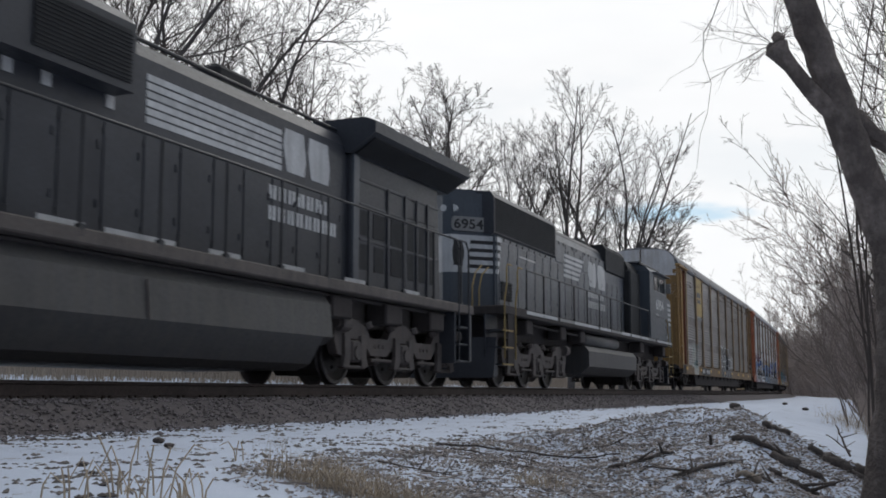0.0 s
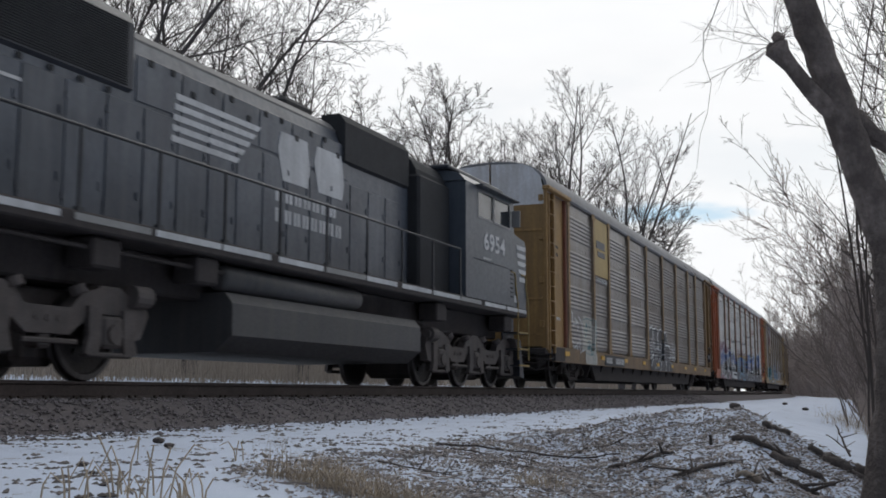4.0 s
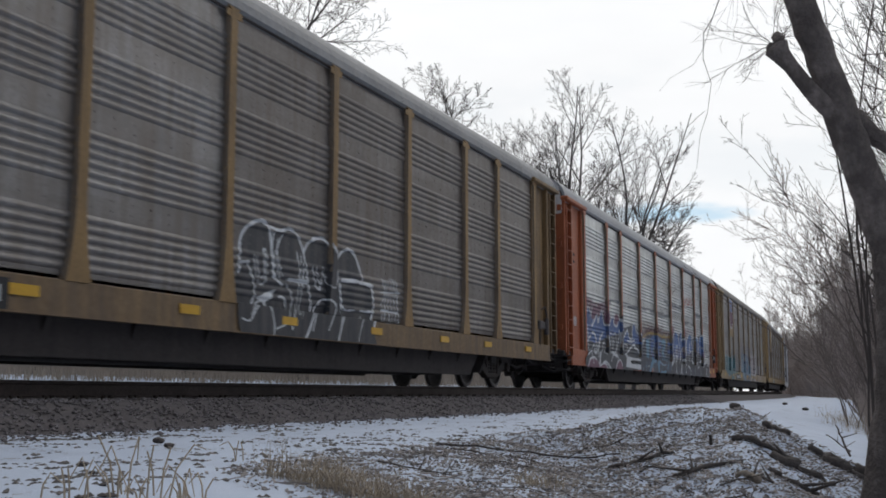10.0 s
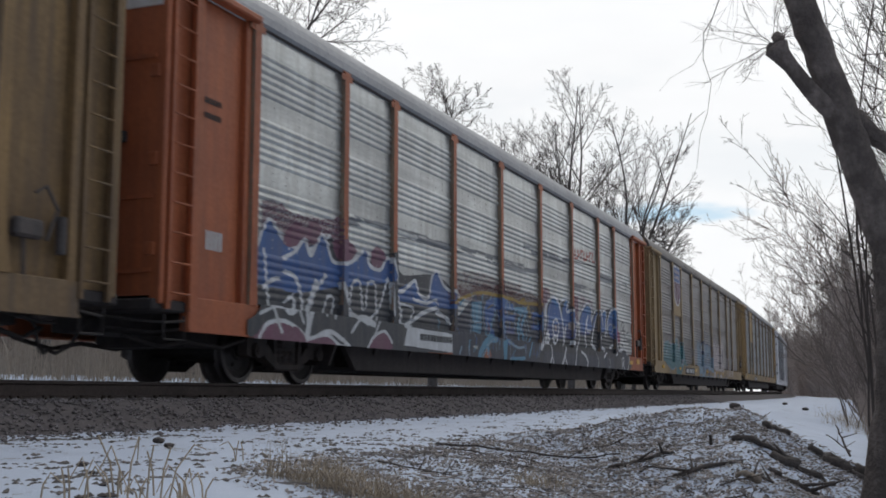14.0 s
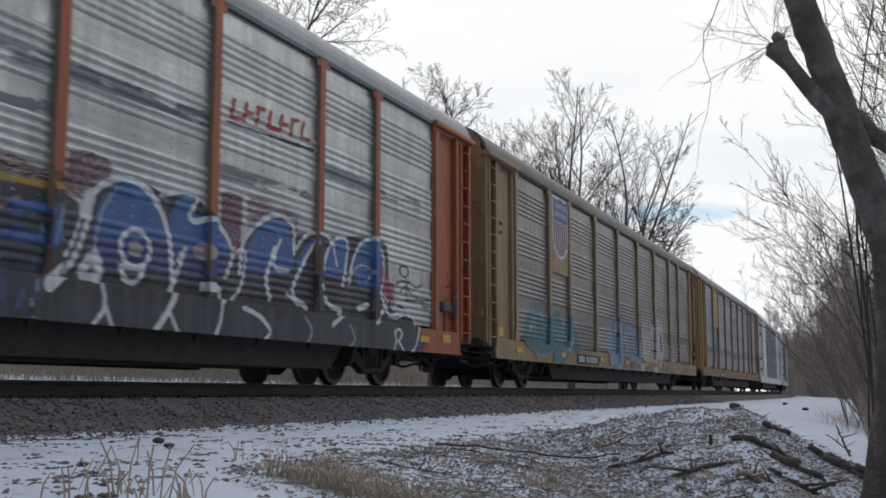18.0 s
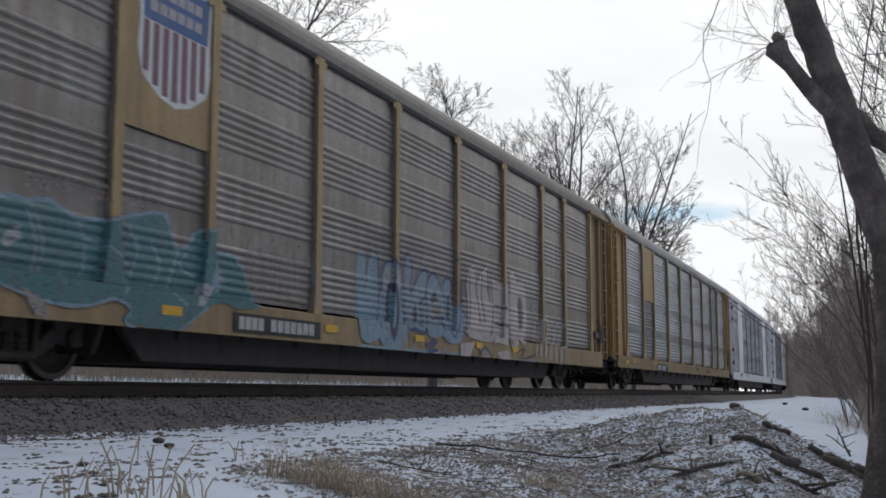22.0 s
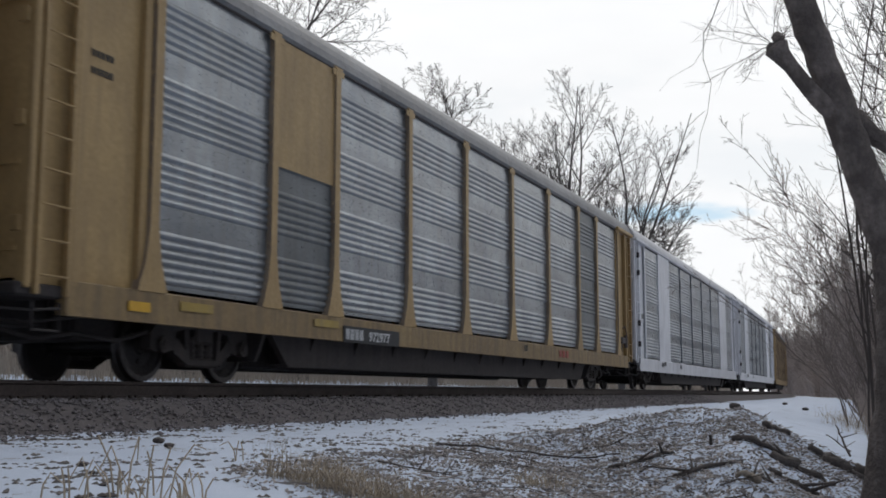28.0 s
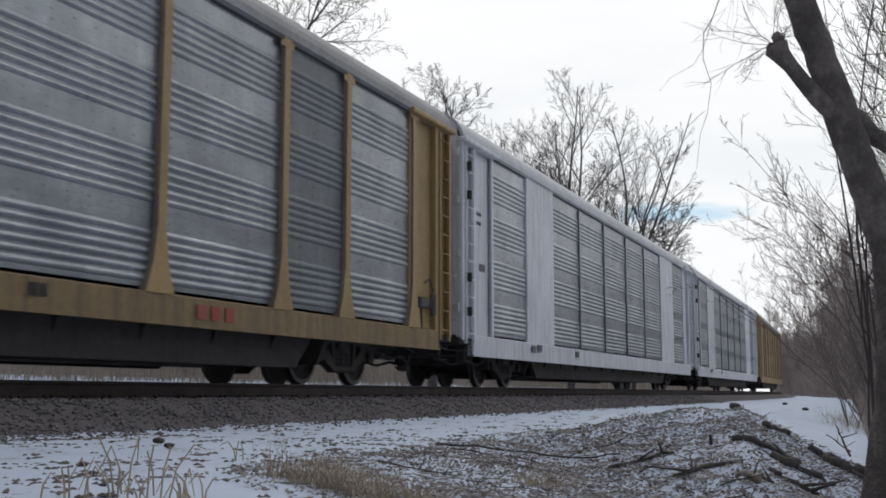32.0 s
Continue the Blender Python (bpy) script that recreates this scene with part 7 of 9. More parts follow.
w.line(curve([(4.01, 2.04), (4.06, 1.98)]), 0.012, PINK)
w.line(curve([(4.08, 1.97), (4.09, 2.11), (4.15, 2.11), (4.12, 2.05)]), 0.013, PINK)
w.line(curve([(4.12, 2.05), (4.17, 1.98)]), 0.012, PINK)
w.line(curve([(4.19, 1.97), (4.2, 2.12), (4.26, 2.12), (4.23, 2.05)]), 0.013, PINK)
w.line(curve([(4.23, 2.05), (4.28, 1.99)]), 0.012, PINK)
w.line(curve([(4.3, 1.97), (4.31, 2.12), (4.37, 2.12), (4.34, 2.05)]), 0.013, PINK)
w.line(curve([(4.34, 2.05), (4.39, 1.99)]), 0.012, PINK)
w.line(curve([(4.42, 1.98), (4.43, 2.13), (4.49, 2.12), (4.46, 2.06)]), 0.013, PINK)
w.line(curve([(4.46, 2.06), (4.51, 1.99)]), 0.012, PINK)
w.line(curve([(4.53, 1.98), (4.54, 2.13), (4.61, 2.13), (4.57, 2.06)]), 0.013, PINK)
w.line(curve([(4.57, 2.06), (4.62, 2)]), 0.012, PINK)
w.line(curve([(4.65, 1.98), (4.66, 2.13), (4.72, 2.13), (4.69, 2.07)]), 0.013, PINK)
w.line(curve([(4.69, 2.07), (4.74, 2)]), 0.012, PINK)
w.line(curve([(4.77, 1.99), (4.78, 2.14), (4.85, 2.14), (4.81, 2.07)]), 0.013, PINK)
w.line(curve([(4.81, 2.07), (4.86, 2)]), 0.012, PINK)
w.line(curve([(4.89, 1.99), (4.9, 2.14), (4.97, 2.14), (4.94, 2.07)]), 0.013, PINK)
w.line(curve([(4.94, 2.07), (4.99, 2.01)]), 0.012, PINK)
w.line(curve([(5.02, 1.99), (5.03, 2.15), (5.1, 2.15), (5.06, 2.08)]), 0.013, PINK)
w.line(curve([(5.06, 2.08), (5.11, 2.01)]), 0.012, PINK)
w.line(curve([(5.56, 2.02), (5.59, 2.13), (5.64, 2.03)]), 0.014, PINK)
w.line(curve([(5.67, 2.03), (5.71, 2.15), (5.76, 2.05)]), 0.014, PINK)
w.line(curve([(5.79, 2.05), (5.83, 2.16), (5.88, 2.06)]), 0.014, PINK)
w.line(curve([(5.91, 2.06), (5.95, 2.17), (6, 2.07)]), 0.014, PINK)
w.line(curve([(6.03, 2.07), (6.07, 2.19), (6.12, 2.09)]), 0.014, PINK)
w.line(curve([(8.09, 1.28), (8.12, 1.74), (8.21, 1.87), (8.27, 1.25)]), 0.03, WASH)
w.line(curve([(8.11, 1.51), (8.26, 1.53)]), 0.02, WASH)
w.line(curve([(8.34, 1.27), (8.37, 1.74), (8.47, 1.87), (8.52, 1.24)]), 0.03, WASH)
w.line(curve([(8.36, 1.5), (8.51, 1.52)]), 0.02, WASH)
w.line(curve([(8.6, 1.26), (8.62, 1.74), (8.73, 1.87), (8.78, 1.23)]), 0.03, WASH)
w.line(curve([(8.62, 1.5), (8.77, 1.51)]), 0.02, WASH)
w.line(curve([(8.86, 1.25), (8.89, 1.74), (9, 1.87), (9.05, 1.22)]), 0.03, WASH)
w.line(curve([(8.88, 1.49), (9.04, 1.51)]), 0.02, WASH)
w.line(curve([(9.13, 1.24), (9.16, 1.73), (9.27, 1.87), (9.33, 1.21)]), 0.03, WASH)
w.line(curve([(9.16, 1.48), (9.32, 1.5)]), 0.02, WASH)
w.line(curve([(9.41, 1.22), (9.45, 1.73), (9.56, 1.87), (9.62, 1.2)]), 0.03, WASH)
w.line(curve([(9.44, 1.48), (9.61, 1.49)]), 0.02, WASH)
w.line(curve([(9.7, 1.21), (9.74, 1.73), (9.86, 1.87), (9.91, 1.19)]), 0.03, WASH)
w.line(curve([(9.73, 1.47), (9.9, 1.48)]), 0.02, WASH)
w.haze(11.69, 16.48, 0.8, 2.67, NAVY, 0.12, 9)
w.poly([(11.31, 0.64), (15.73, 0.66), (15.87, 0.6), (11.32, 0.6)], SKY)
w.poly(curve([(11.44, 0.78), (11.43, 2.02), (11.6, 2.21), (11.76, 2.03), (11.76, 1.58), (11.9, 2.06), (12.12, 2.27), (12.27, 2.01), (12.24, 0.87)], True), SKY)
w.poly(curve([(12.2, 0.7), (12.36, 1.61), (12.46, 2.01), (12.71, 2.15), (12.94, 2.1), (13.1, 1.78), (13.24, 1.24), (13.22, 0.68)], True), SKY)
w.poly(curve([(12.42, 1.44), (12.5, 1.93), (12.71, 2.07), (12.91, 1.97), (13, 1.64), (12.89, 1.75), (12.71, 1.77), (12.55, 1.64)], True), FOG)
w.oval(12.74, 1.28, 0.21, 0.52, SLATE)
w.oval(12.74, 1.28, 0.21, 0.52, NAVY, 0.03)
w.oval(12.75, 1.31, 0.07, 0.35, SKY)
w.poly(curve([(13.27, 1.02), (13.29, 2.06), (13.44, 2.36), (13.69, 2.11), (13.61, 1.79), (13.61, 1.06)], True), SKY)
w.poly(curve([(13.61, 1.06), (13.62, 1.63), (14.12, 2.11), (14.43, 2.09), (14.28, 1.65), (14.03, 1.52), (14.16, 0.99)], True), SKY)
w.poly(curve([(14.27, 0.95), (14.36, 1.8), (14.64, 2.12), (14.96, 2.03), (15.17, 1.73), (14.96, 1.53), (14.59, 1.48), (14.74, 1.26), (15.09, 1.22), (15.03, 0.97)], True), SKY)
w.poly([(14.54, 1.65), (14.76, 1.8), (14.93, 1.63), (14.61, 1.55)], SLATE)
w.poly(curve([(15.04, 0.94), (15.12, 1.72), (15.25, 2.03), (15.63, 2.05), (15.59, 1.63), (15.94, 1.6), (15.97, 2.17), (16.22, 2.09), (16.24, 1.48), (16.53, 1.41), (16.5, 1.26), (16.17, 1.17), (15.92, 0.85)], True), SKY)
w.line(curve([(12.36, 1.61), (12.46, 2.01), (12.71, 2.15), (12.94, 2.1), (13.1, 1.78), (13.24, 1.24)]), 0.024, NAVY)
w.line(curve([(13.35, 1.06), (13.31, 2.06), (13.44, 2.36), (13.69, 2.11), (13.59, 1.72)]), 0.024, NAVY)
w.line(curve([(13.62, 1.65), (14.12, 2.11), (14.43, 2.09), (14.26, 1.63), (14.01, 1.5), (14.16, 1), (13.68, 1.02)]), 0.024, NAVY)
w.line(curve([(14.39, 1.16), (14.36, 1.8), (14.64, 2.12), (14.96, 2.03), (15.17, 1.73)]), 0.024, NAVY)
w.line(curve([(15.26, 1.45), (15.25, 2.03), (15.63, 2.05), (15.59, 1.63)]), 0.024, NAVY)
w.line(curve([(15.94, 2.05), (15.92, 1.3), (15.65, 0.94)]), 0.024, NAVY)
w.line(curve([(16.22, 2.09), (16.27, 1.5), (16.56, 1.43)]), 0.024, NAVY)
w.line(curve([(14.63, 1.25), (15.21, 1.32), (15.12, 1.22), (15.65, 0.94)]), 0.024, NAVY)
w.line(curve([(12.12, 2.24), (12.27, 2.01), (12.23, 0.96)]), 0.024, NAVY)
w.line(curve([(13.41, 1.19), (13.36, 1), (13.68, 1)]), 0.024, NAVY)
w.poly([(13.68, 1.29), (13.85, 1.5), (13.92, 1.25), (13.79, 1.1)], SLATE)
w.poly([(15.39, 1.75), (15.51, 1.81), (15.49, 1.26), (15.33, 1.32)], SLATE)
w.poly([(13.01, 0.6), (13.17, 0.86), (13.36, 0.78), (13.19, 0.6)], WASH)
w.poly([(14.71, 0.6), (15.16, 0.77), (15.45, 0.6)], WASH)
w.poly([(13.46, 0.63), (13.69, 0.81), (13.8, 0.6)], WASH)
w.line(curve([(14.21, 0.74), (14.69, 0.83), (14.29, 0.62), (14.7, 0.67)]), 0.034, NAVY)
w.poly(curve([(16.48, 1.16), (16.5, 1.97), (16.6, 2.36), (16.93, 2.46), (17.06, 2.11), (17.4, 2.4), (17.69, 2.54), (17.77, 2.05), (17.99, 1.49), (17.85, 0.97), (16.46, 1)], True), ROSE)
w.poly([(17.97, 2.35), (18.98, 2.25), (18.92, 0.91), (17.85, 0.97)], ROSE)
w.poly(curve([(19.11, 0.96), (19.21, 2.41), (19.52, 2.6), (19.77, 2.21), (19.62, 0.95)], True), ROSE)
w.oval(19.99, 1.72, 0.53, 0.73, ROSE)
w.oval(19.99, 1.72, 0.19, 0.39, SLATE)
w.line(curve([(16.99, 2.36), (17.1, 1.89), (17.28, 1.34)]), 0.031, SLATE)
w.line(curve([(17.4, 2.37), (17.39, 1.84), (17.57, 1.37)]), 0.031, SLATE)
w.line(curve([(16.64, 2.3), (16.69, 1.76), (16.62, 1.21)]), 0.031, SLATE)
w.line(curve([(18, 2.33), (18.09, 1.66), (17.95, 0.98)]), 0.031, SLATE)
w.line(curve([(18.94, 2.24), (18.92, 0.95)]), 0.031, SLATE)
w.line(curve([(18.17, 1.76), (18.9, 1.75)]), 0.031, SLATE)
w.line(curve([(18.19, 1.38), (18.91, 1.35)]), 0.031, SLATE)
w.line(curve([(19.24, 2.42), (19.22, 0.97)]), 0.031, SLATE)
w.line(curve([(16.51, 1.12), (16.5, 1.97), (16.6, 2.36), (16.93, 2.46), (17.06, 2.11), (17.4, 2.4), (17.69, 2.54), (17.77, 2.05)]), 0.031, SLATE)
w.line(curve([(16.5, 1.99), (16.63, 2.38), (16.96, 2.48), (17.09, 2.14), (17.43, 2.42), (17.72, 2.56)]), 0.016, WHITE)
w.poly([(15.92, 0.85), (15.93, 0.6), (16.48, 0.6), (16.76, 0.9)], ROSE)
w.poly([(16.91, 0.8), (17.37, 0.86), (17.86, 0.64), (17.38, 0.6)], WASH)
w.poly([(18.12, 0.74), (18.92, 0.82), (19.12, 0.6), (18.38, 0.6)], ROSE)
w.line(curve([(16.92, 0.6), (17.37, 0.82), (17.87, 0.6)]), 0.031, SLATE)
w.line(curve([(19.5, 0.79), (20.12, 0.88), (19.83, 0.64), (21, 0.78)]), 0.027, SLATE)
w.poly([(18.96, 0.61), (21.24, 0.68), (21.24, 0.6), (18.97, 0.6)], WASH)
w.line(curve([(21, 0.78), (21.13, 1.53), (21.29, 1.71), (21.41, 1.5), (21.31, 0.8)]), 0.035, ROSE)
w.line(curve([(21.15, 1.18), (21.41, 1.2)]), 0.025, ROSE)
w.line(curve([(21.41, 0.75), (21.53, 1.51), (21.7, 1.69), (21.83, 1.48), (21.72, 0.77)]), 0.035, ROSE)
w.line(curve([(21.56, 1.16), (21.83, 1.17)]), 0.025, ROSE)
w.line(curve([(21.82, 0.72), (21.95, 1.49), (22.13, 1.68), (22.26, 1.46), (22.15, 0.73)]), 0.035, ROSE)
w.line(curve([(21.98, 1.13), (22.26, 1.15)]), 0.025, ROSE)
w.line(curve([(22.25, 0.69), (22.39, 1.47), (22.57, 1.66), (22.71, 1.44), (22.6, 0.7)]), 0.035, ROSE)
w.line(curve([(22.42, 1.11), (22.71, 1.12)]), 0.025, ROSE)
w.line(curve([(22.7, 0.65), (22.85, 1.45), (23.04, 1.64), (23.18, 1.42), (23.06, 0.66)]), 0.035, ROSE)
w.line(curve([(22.87, 1.08), (23.18, 1.1)]), 0.025, ROSE)
w.line(curve([(23.17, 0.61), (23.32, 1.43), (23.52, 1.63), (23.67, 1.4), (23.54, 0.63)]), 0.035, ROSE)
w.line(curve([(23.23, 1.04), (23.67, 1.07)]), 0.025, ROSE)
w.oval(21.19, 1.9, 0.21, 0.1, FOG, 0.03)
w.line(curve([(20.64, 2.02), (20.69, 1.73), (20.98, 1.71)]), 0.02, FOG)
w.wear(16.3, 25.6, WASH, 0.12, 21)
w.wear(11.3, 16.3, SLATE, 0.08, 22)
w.wear(2.2, 8.8, SLATE, 0.12, 23)
w.build(car, "washed-out teal, pale blue and white graffiti", cuts=(8.7, 11.2, 16.35, 21.2))
reflectors(car, (2.35, 6.1, 10.22, 13.67, 16.82, 19.2), 0.4)
number_board(car, 7.67, 10.07, ((7.8, 8.45, 4), (8.62, 9.9, 7)), 140)
g = Geo()
g.prism([(x - MID, z) for x, z in ((5.50, 4.98), (5.56, 4.30), (5.52, 3.95), (5.62, 3.62), (5.95, 3.42), (6.28, 3.34), (6.62, 3.42), (6.96, 3.64), (7.05, 3.95), (7.0, 4.30), (7.06, 4.98))], "y", -1.482, -1.478)
part("shield_field", g, PAINTS[WHITE], car, "faded white shield field")
g = Geo()
g.prism([(x - MID, z) for x, z in ((5.58, 4.93), (5.62, 4.32), (6.94, 4.32), (6.98, 4.93), (6.62, 4.88), (6.28, 4.95), (5.92, 4.88))], "y", -1.488, -1.482)
part("shield_top", g, PAINTS[BLUE], car, "faded blue shield top")
for z in (4.44, 4.66):
    bars(car, "emblem_bar", 5.74 - MID, 6.84 - MID, z, z + 0.14, 6, PAINTS[ROSE], -1.488)
for k in range(7):
    x = 5.62 + 0.195 * k
    d = (abs(k - 3) / 3) ** 2 * 0.26
    plate(car, "shield_bar", x - MID, x + 0.11 - MID, 3.42 + d, 4.30, PAINTS[MAUVE], -1.486)
plate(car, "warning_plate", 1.35 - MID, 1.75 - MID, 1.12, 1.32, M_yellow, -1.395)

# fourth car and the far ones
car = CARS[3]
number_board(car, 7.36, 9.5, ((7.45, 8.1, 4),), 150)
letters(car, "car_number", "972977", 8.28 - MID, 0.71, 0.15, M_stencil, -1.524, 0, 1.2)
reflectors(car, (2.0,), 0.4)
plate(car, "notice_plate", 3.0 - MID, 3.7 - MID, 0.86, 0.97, PAINTS[OCHRE], -1.52, "orange sill patch")
plate(car, "notice_plate", 6.4 - MID, 7.2 - MID, 0.86, 0.97, PAINTS[OCHRE], -1.52, "orange sill patch")
for x in (19.54, 19.86, 20.18):
    plate(car, "faded_emblem", x - MID, x + 0.2 - MID, 0.78, 0.96, PAINTS[RED], -1.52, "faded red emblem block")
bars(car, "small_lettering", 16.6 - MID, 16.9 - MID, 0.84, 0.98, 2, M_blackpanel, -1.52, 160)
for k in (4, 5):
    car = CARS[k]
    for x, zz in ((4.9, 0.82), (5.4, 0.86), (8.9, 0.82), (1.3, 2.4)):
        plate(car, "stain_patch", x - MID, x + 0.35 - MID, zz, zz + 0.16, PAINTS[GREY], -1.522 if zz < 1 else -1.51, "dull patched rust stain")
    for z in (1.5, 2.2, 3.9, 4.5):
        g = Geo()
        g.tube([(0.55 - MID, -1.58, z - 0.09), (0.55 - MID, -1.58, z + 0.09)], 0.05, 8)
        part("door_hinge", g, M_under, car)
for k, c in enumerate(CARS):
    car_extras(c, (M_tan, M_orange, M_tan2, M_tan3, M_whitecar, M_whitecar, M_tan3)[k], k < 4)


# ---- trees and brush ----
def grow(seed, height, radius, lean=(0, 0), stems=1, levels=4, kids=(9, 6, 5, 3), up=0.35, bare=0.3, spread=0.7, ratio=0.55, wiggle=0.12, sides=(8, 5, 4, 3, 3), tip=0.006, fan=0.34, first=0.0):
    """A leafless tree: tapered trunk and limbs in one heap of faces, twigs in another."""
    r = random.Random(seed)
    wood, twigs = Geo(), Geo()

    def limb(p, d, length, rad, level):
        n = 6 if level == 0 else (4 if level < 3 else 3)
        pts, rr, dirs = [p.copy()], [rad], [d.copy()]
        for i in range(n):
            d = (d + Vector((r.gauss(0, wiggle), r.gauss(0, wiggle), r.gauss(0, wiggle * 0.6) + up * 0.16 * (level > 0)))).normalized()
            p = p + d * (length / n)
            pts.append(p.copy())
            dirs.append(d.copy())
            rr.append(max(rad * (1 - 0.80 * (i + 1) / n), tip))
        (wood if level < 2 else twigs).tube(pts, rr, sides[min(level, len(sides) - 1)], caps=False)
        if level >= levels:
            return
        k = kids[min(level, len(kids) - 1)]
        for i in range(k):
            t = bare + (1 - bare) * (i + r.random()) / k if level == 0 else 0.15 + 0.85 * (i + r.random()) / k
            j = min(int(t * n), n - 1)
            f = t * n - j
            q = pts[j].lerp(pts[j + 1], f)
            base = dirs[j + 1]
            side = Vector((r.gauss(0, 1), r.gauss(0, 1), r.gauss(0, 0.5)))
            side = (side - base * side.dot(base)).normalized()
            a = spread * r.uniform(0.6, 1.3)
            nd = (base * math.cos(a) + side * math.sin(a) + Vector((0, 0, up * 0.35))).normalized()
            limb(q, nd, length * (ratio + (first if level == 0 else 0)) * r.uniform(0.65, 1.2) * (1.15 - 0.45 * t), max((rr[j] * (1 - f) + rr[j + 1] * f) * r.uniform(0.45, 0.72), tip), level + 1)

    for s in range(stems):
        a = 2 * math.pi * s / max(stems, 1) + r.random()
        out = Vector((math.cos(a), math.sin(a), 0))
        o = out * (radius * 0.9 if stems > 1 else 0)
        d = Vector((lean[0], lean[1], 1)) + (out * r.uniform(0.3, 1.0) * fan if stems > 1 else Vector())
        limb(o - d.normalized() * 0.3, d.normalized(), height * r.uniform(0.75, 1.0) if stems > 1 else height, radius * (r.uniform(0.7, 1.0) if stems > 1 else 1), 0)
    return wood, twigs


def tree(name, seed, x, y, label, bark=None, twig=None, group="bare trees by the line", sink=0.15, category="tree", **kw):
    t = thing(name, label, category, group, at=Matrix.Translation((x, y, float(ground_z(x, y)) - sink)))
    wood, twigs = grow(seed, **kw)
    part("trunk", wood, bark or M_bark, t, smooth=True)
    part("crown", twigs, twig or M_twig, t, smooth=True)
    return t


def crown_tree(seed, trunk, radius, limbs, reach, fan, kids=(7, 6, 5, 4), lean=(0, 0), up=0.10, angle=0.62, tip=0.008, ratio=0.5, tilt0=0.12, wiggle=0.05, dome=None, rise=0.14):
    """A leafless tree with an open crown: a trunk, limbs that fan out and rise, boughs and straight fine twigs."""
    r = random.Random(seed)
    wood, twigs = Geo(), Geo()

    def bough(p, d, length, rad, level):
        n = (7, 5, 4, 3, 2)[level]
        for _ in range(4 if dome else 0):
            e = p + d * length
            if (e.x / dome[1]) ** 2 + (e.y / dome[1]) ** 2 + ((e.z - dome[0]) / dome[2]) ** 2 > 1:
                length *= 0.78
        pts, rr, dirs = [p.copy()], [rad], [d.copy()]
        for i in range(n):
            d = (d + Vector((r.gauss(0, wiggle), r.gauss(0, wiggle), r.gauss(0, wiggle) + up * (1 - d.z)))).normalized()
            p = p + d * (length / n)
            pts.append(p.copy())
            dirs.append(d.copy())
            rr.append(max(rad * (1 - 0.82 * (i + 1) / n), tip))
        (wood if level < 2 else twigs).tube(pts, rr, (7, 5, 4, 3, 3)[level], caps=False)
        if level > len(kids) - 1:
            return
        k, a0 = kids[level], r.uniform(0, 6.28)
        for i in range(k):
            t = 0.16 + 0.82 * (i + r.uniform(0.1, 0.9)) / k
            j = min(int(t * n), n - 1)
            f = t * n - j
            base = dirs[j + 1]
            u = base.cross(Vector((0.2, 0.9, 0.3))).normalized()
            w = base.cross(u)
            a0 += 2.4 + r.gauss(0, 0.5)
            a = angle * r.uniform(0.6, 1.25)
            nd = base * math.cos(a) + (u * math.cos(a0) + w * math.sin(a0)) * math.sin(a)
            nd = (nd + Vector((0, 0, rise))).normalized()
            bough(pts[j].lerp(pts[j + 1], f), nd, length * ratio * r.uniform(0.6, 1.25) * (1.2 - 0.65 * t), max((rr[j] * (1 - f) + rr[j + 1] * f) * r.uniform(0.5, 0.75), tip), level + 1)

    d0 = Vector((lean[0], lean[1], 1)).normalized()
    if trunk > 0:
        wood.tube([d0 * (-0.4 + (trunk + 0.4) * i / 5) + Vector((r.gauss(0, 0.05), r.gauss(0, 0.05), 0)) * min(i, 1) for i in range(6)], [radius * (1.25 - 0.07 * i) for i in range(6)], 10, caps=False)
    for k in range(limbs):
        a = 6.283 * (k + r.uniform(-0.3, 0.3)) / limbs
        tl = tilt0 + (fan - tilt0) * ((k * 0.618 + 0.2) % 1.0)
        d = (Vector((math.cos(a) * math.sin(tl), math.sin(a) * math.sin(tl), math.cos(tl))) + Vector((lean[0], lean[1], 0)) * 0.8).normalized()
        q = d0 * trunk * r.uniform(0.78, 0.98) if trunk > 0 else Vector((math.cos(a), math.sin(a), 0)) * radius * 4 - d * 0.2
        bough(q, d, reach * r.uniform(0.8, 1.08) * (1.12 - 0.22 * tl), radius * (r.uniform(0.5, 0.72) if trunk > 0 else r.uniform(0.7, 1.0)), 0)
    return wood, twigs


def crown(name, x, y, label, bark, twig, group, category="tree", sink=0.15, **kw):
    t = thing(name, label, category, group, at=Matrix.Translation((x, y, float(ground_z(x, y)) - sink)))
    wood, twigs = crown_tree(**kw)
    part("trunk", wood, bark, t, smooth=True)
    part("crown", twigs, twig, t, smooth=True)
    return t


BARE, LINE = "leafless grey-brown deciduous tree standing in snow", "bare trees by the line"
# the round-crowned tree over the far side of the line, and its companions
FAR = dict(kids=(8, 6, 5, 3), ratio=0.48, up=0.03, angle=0.60, wiggle=0.065, rise=0.04, tip=0.0085)
crown("tree", 70.0, 10.0, BARE, M_bark_far, M_twig_far, LINE, seed=21, trunk=6.5, radius=0.21, limbs=7, reach=15.5, fan=0.62, dome=(13.2, 5.6, 8.4), **FAR)
crown("tree", 71.0, 7.0, BARE, M_bark_far, M_twig_far, LINE, seed=27, trunk=6.0, radius=0.20, limbs=7, reach=15.0, fan=0.62, dome=(12.8, 5.6, 8.2), lean=(0, -0.04), **FAR)
crown("tree", 72.0, 14.6, BARE, M_bark_far, M_twig_far, LINE, seed=22, trunk=6.0, radius=0.17, limbs=6, reach=13.0, fan=0.55, dome=(12.0, 4.2, 7.6), **FAR)
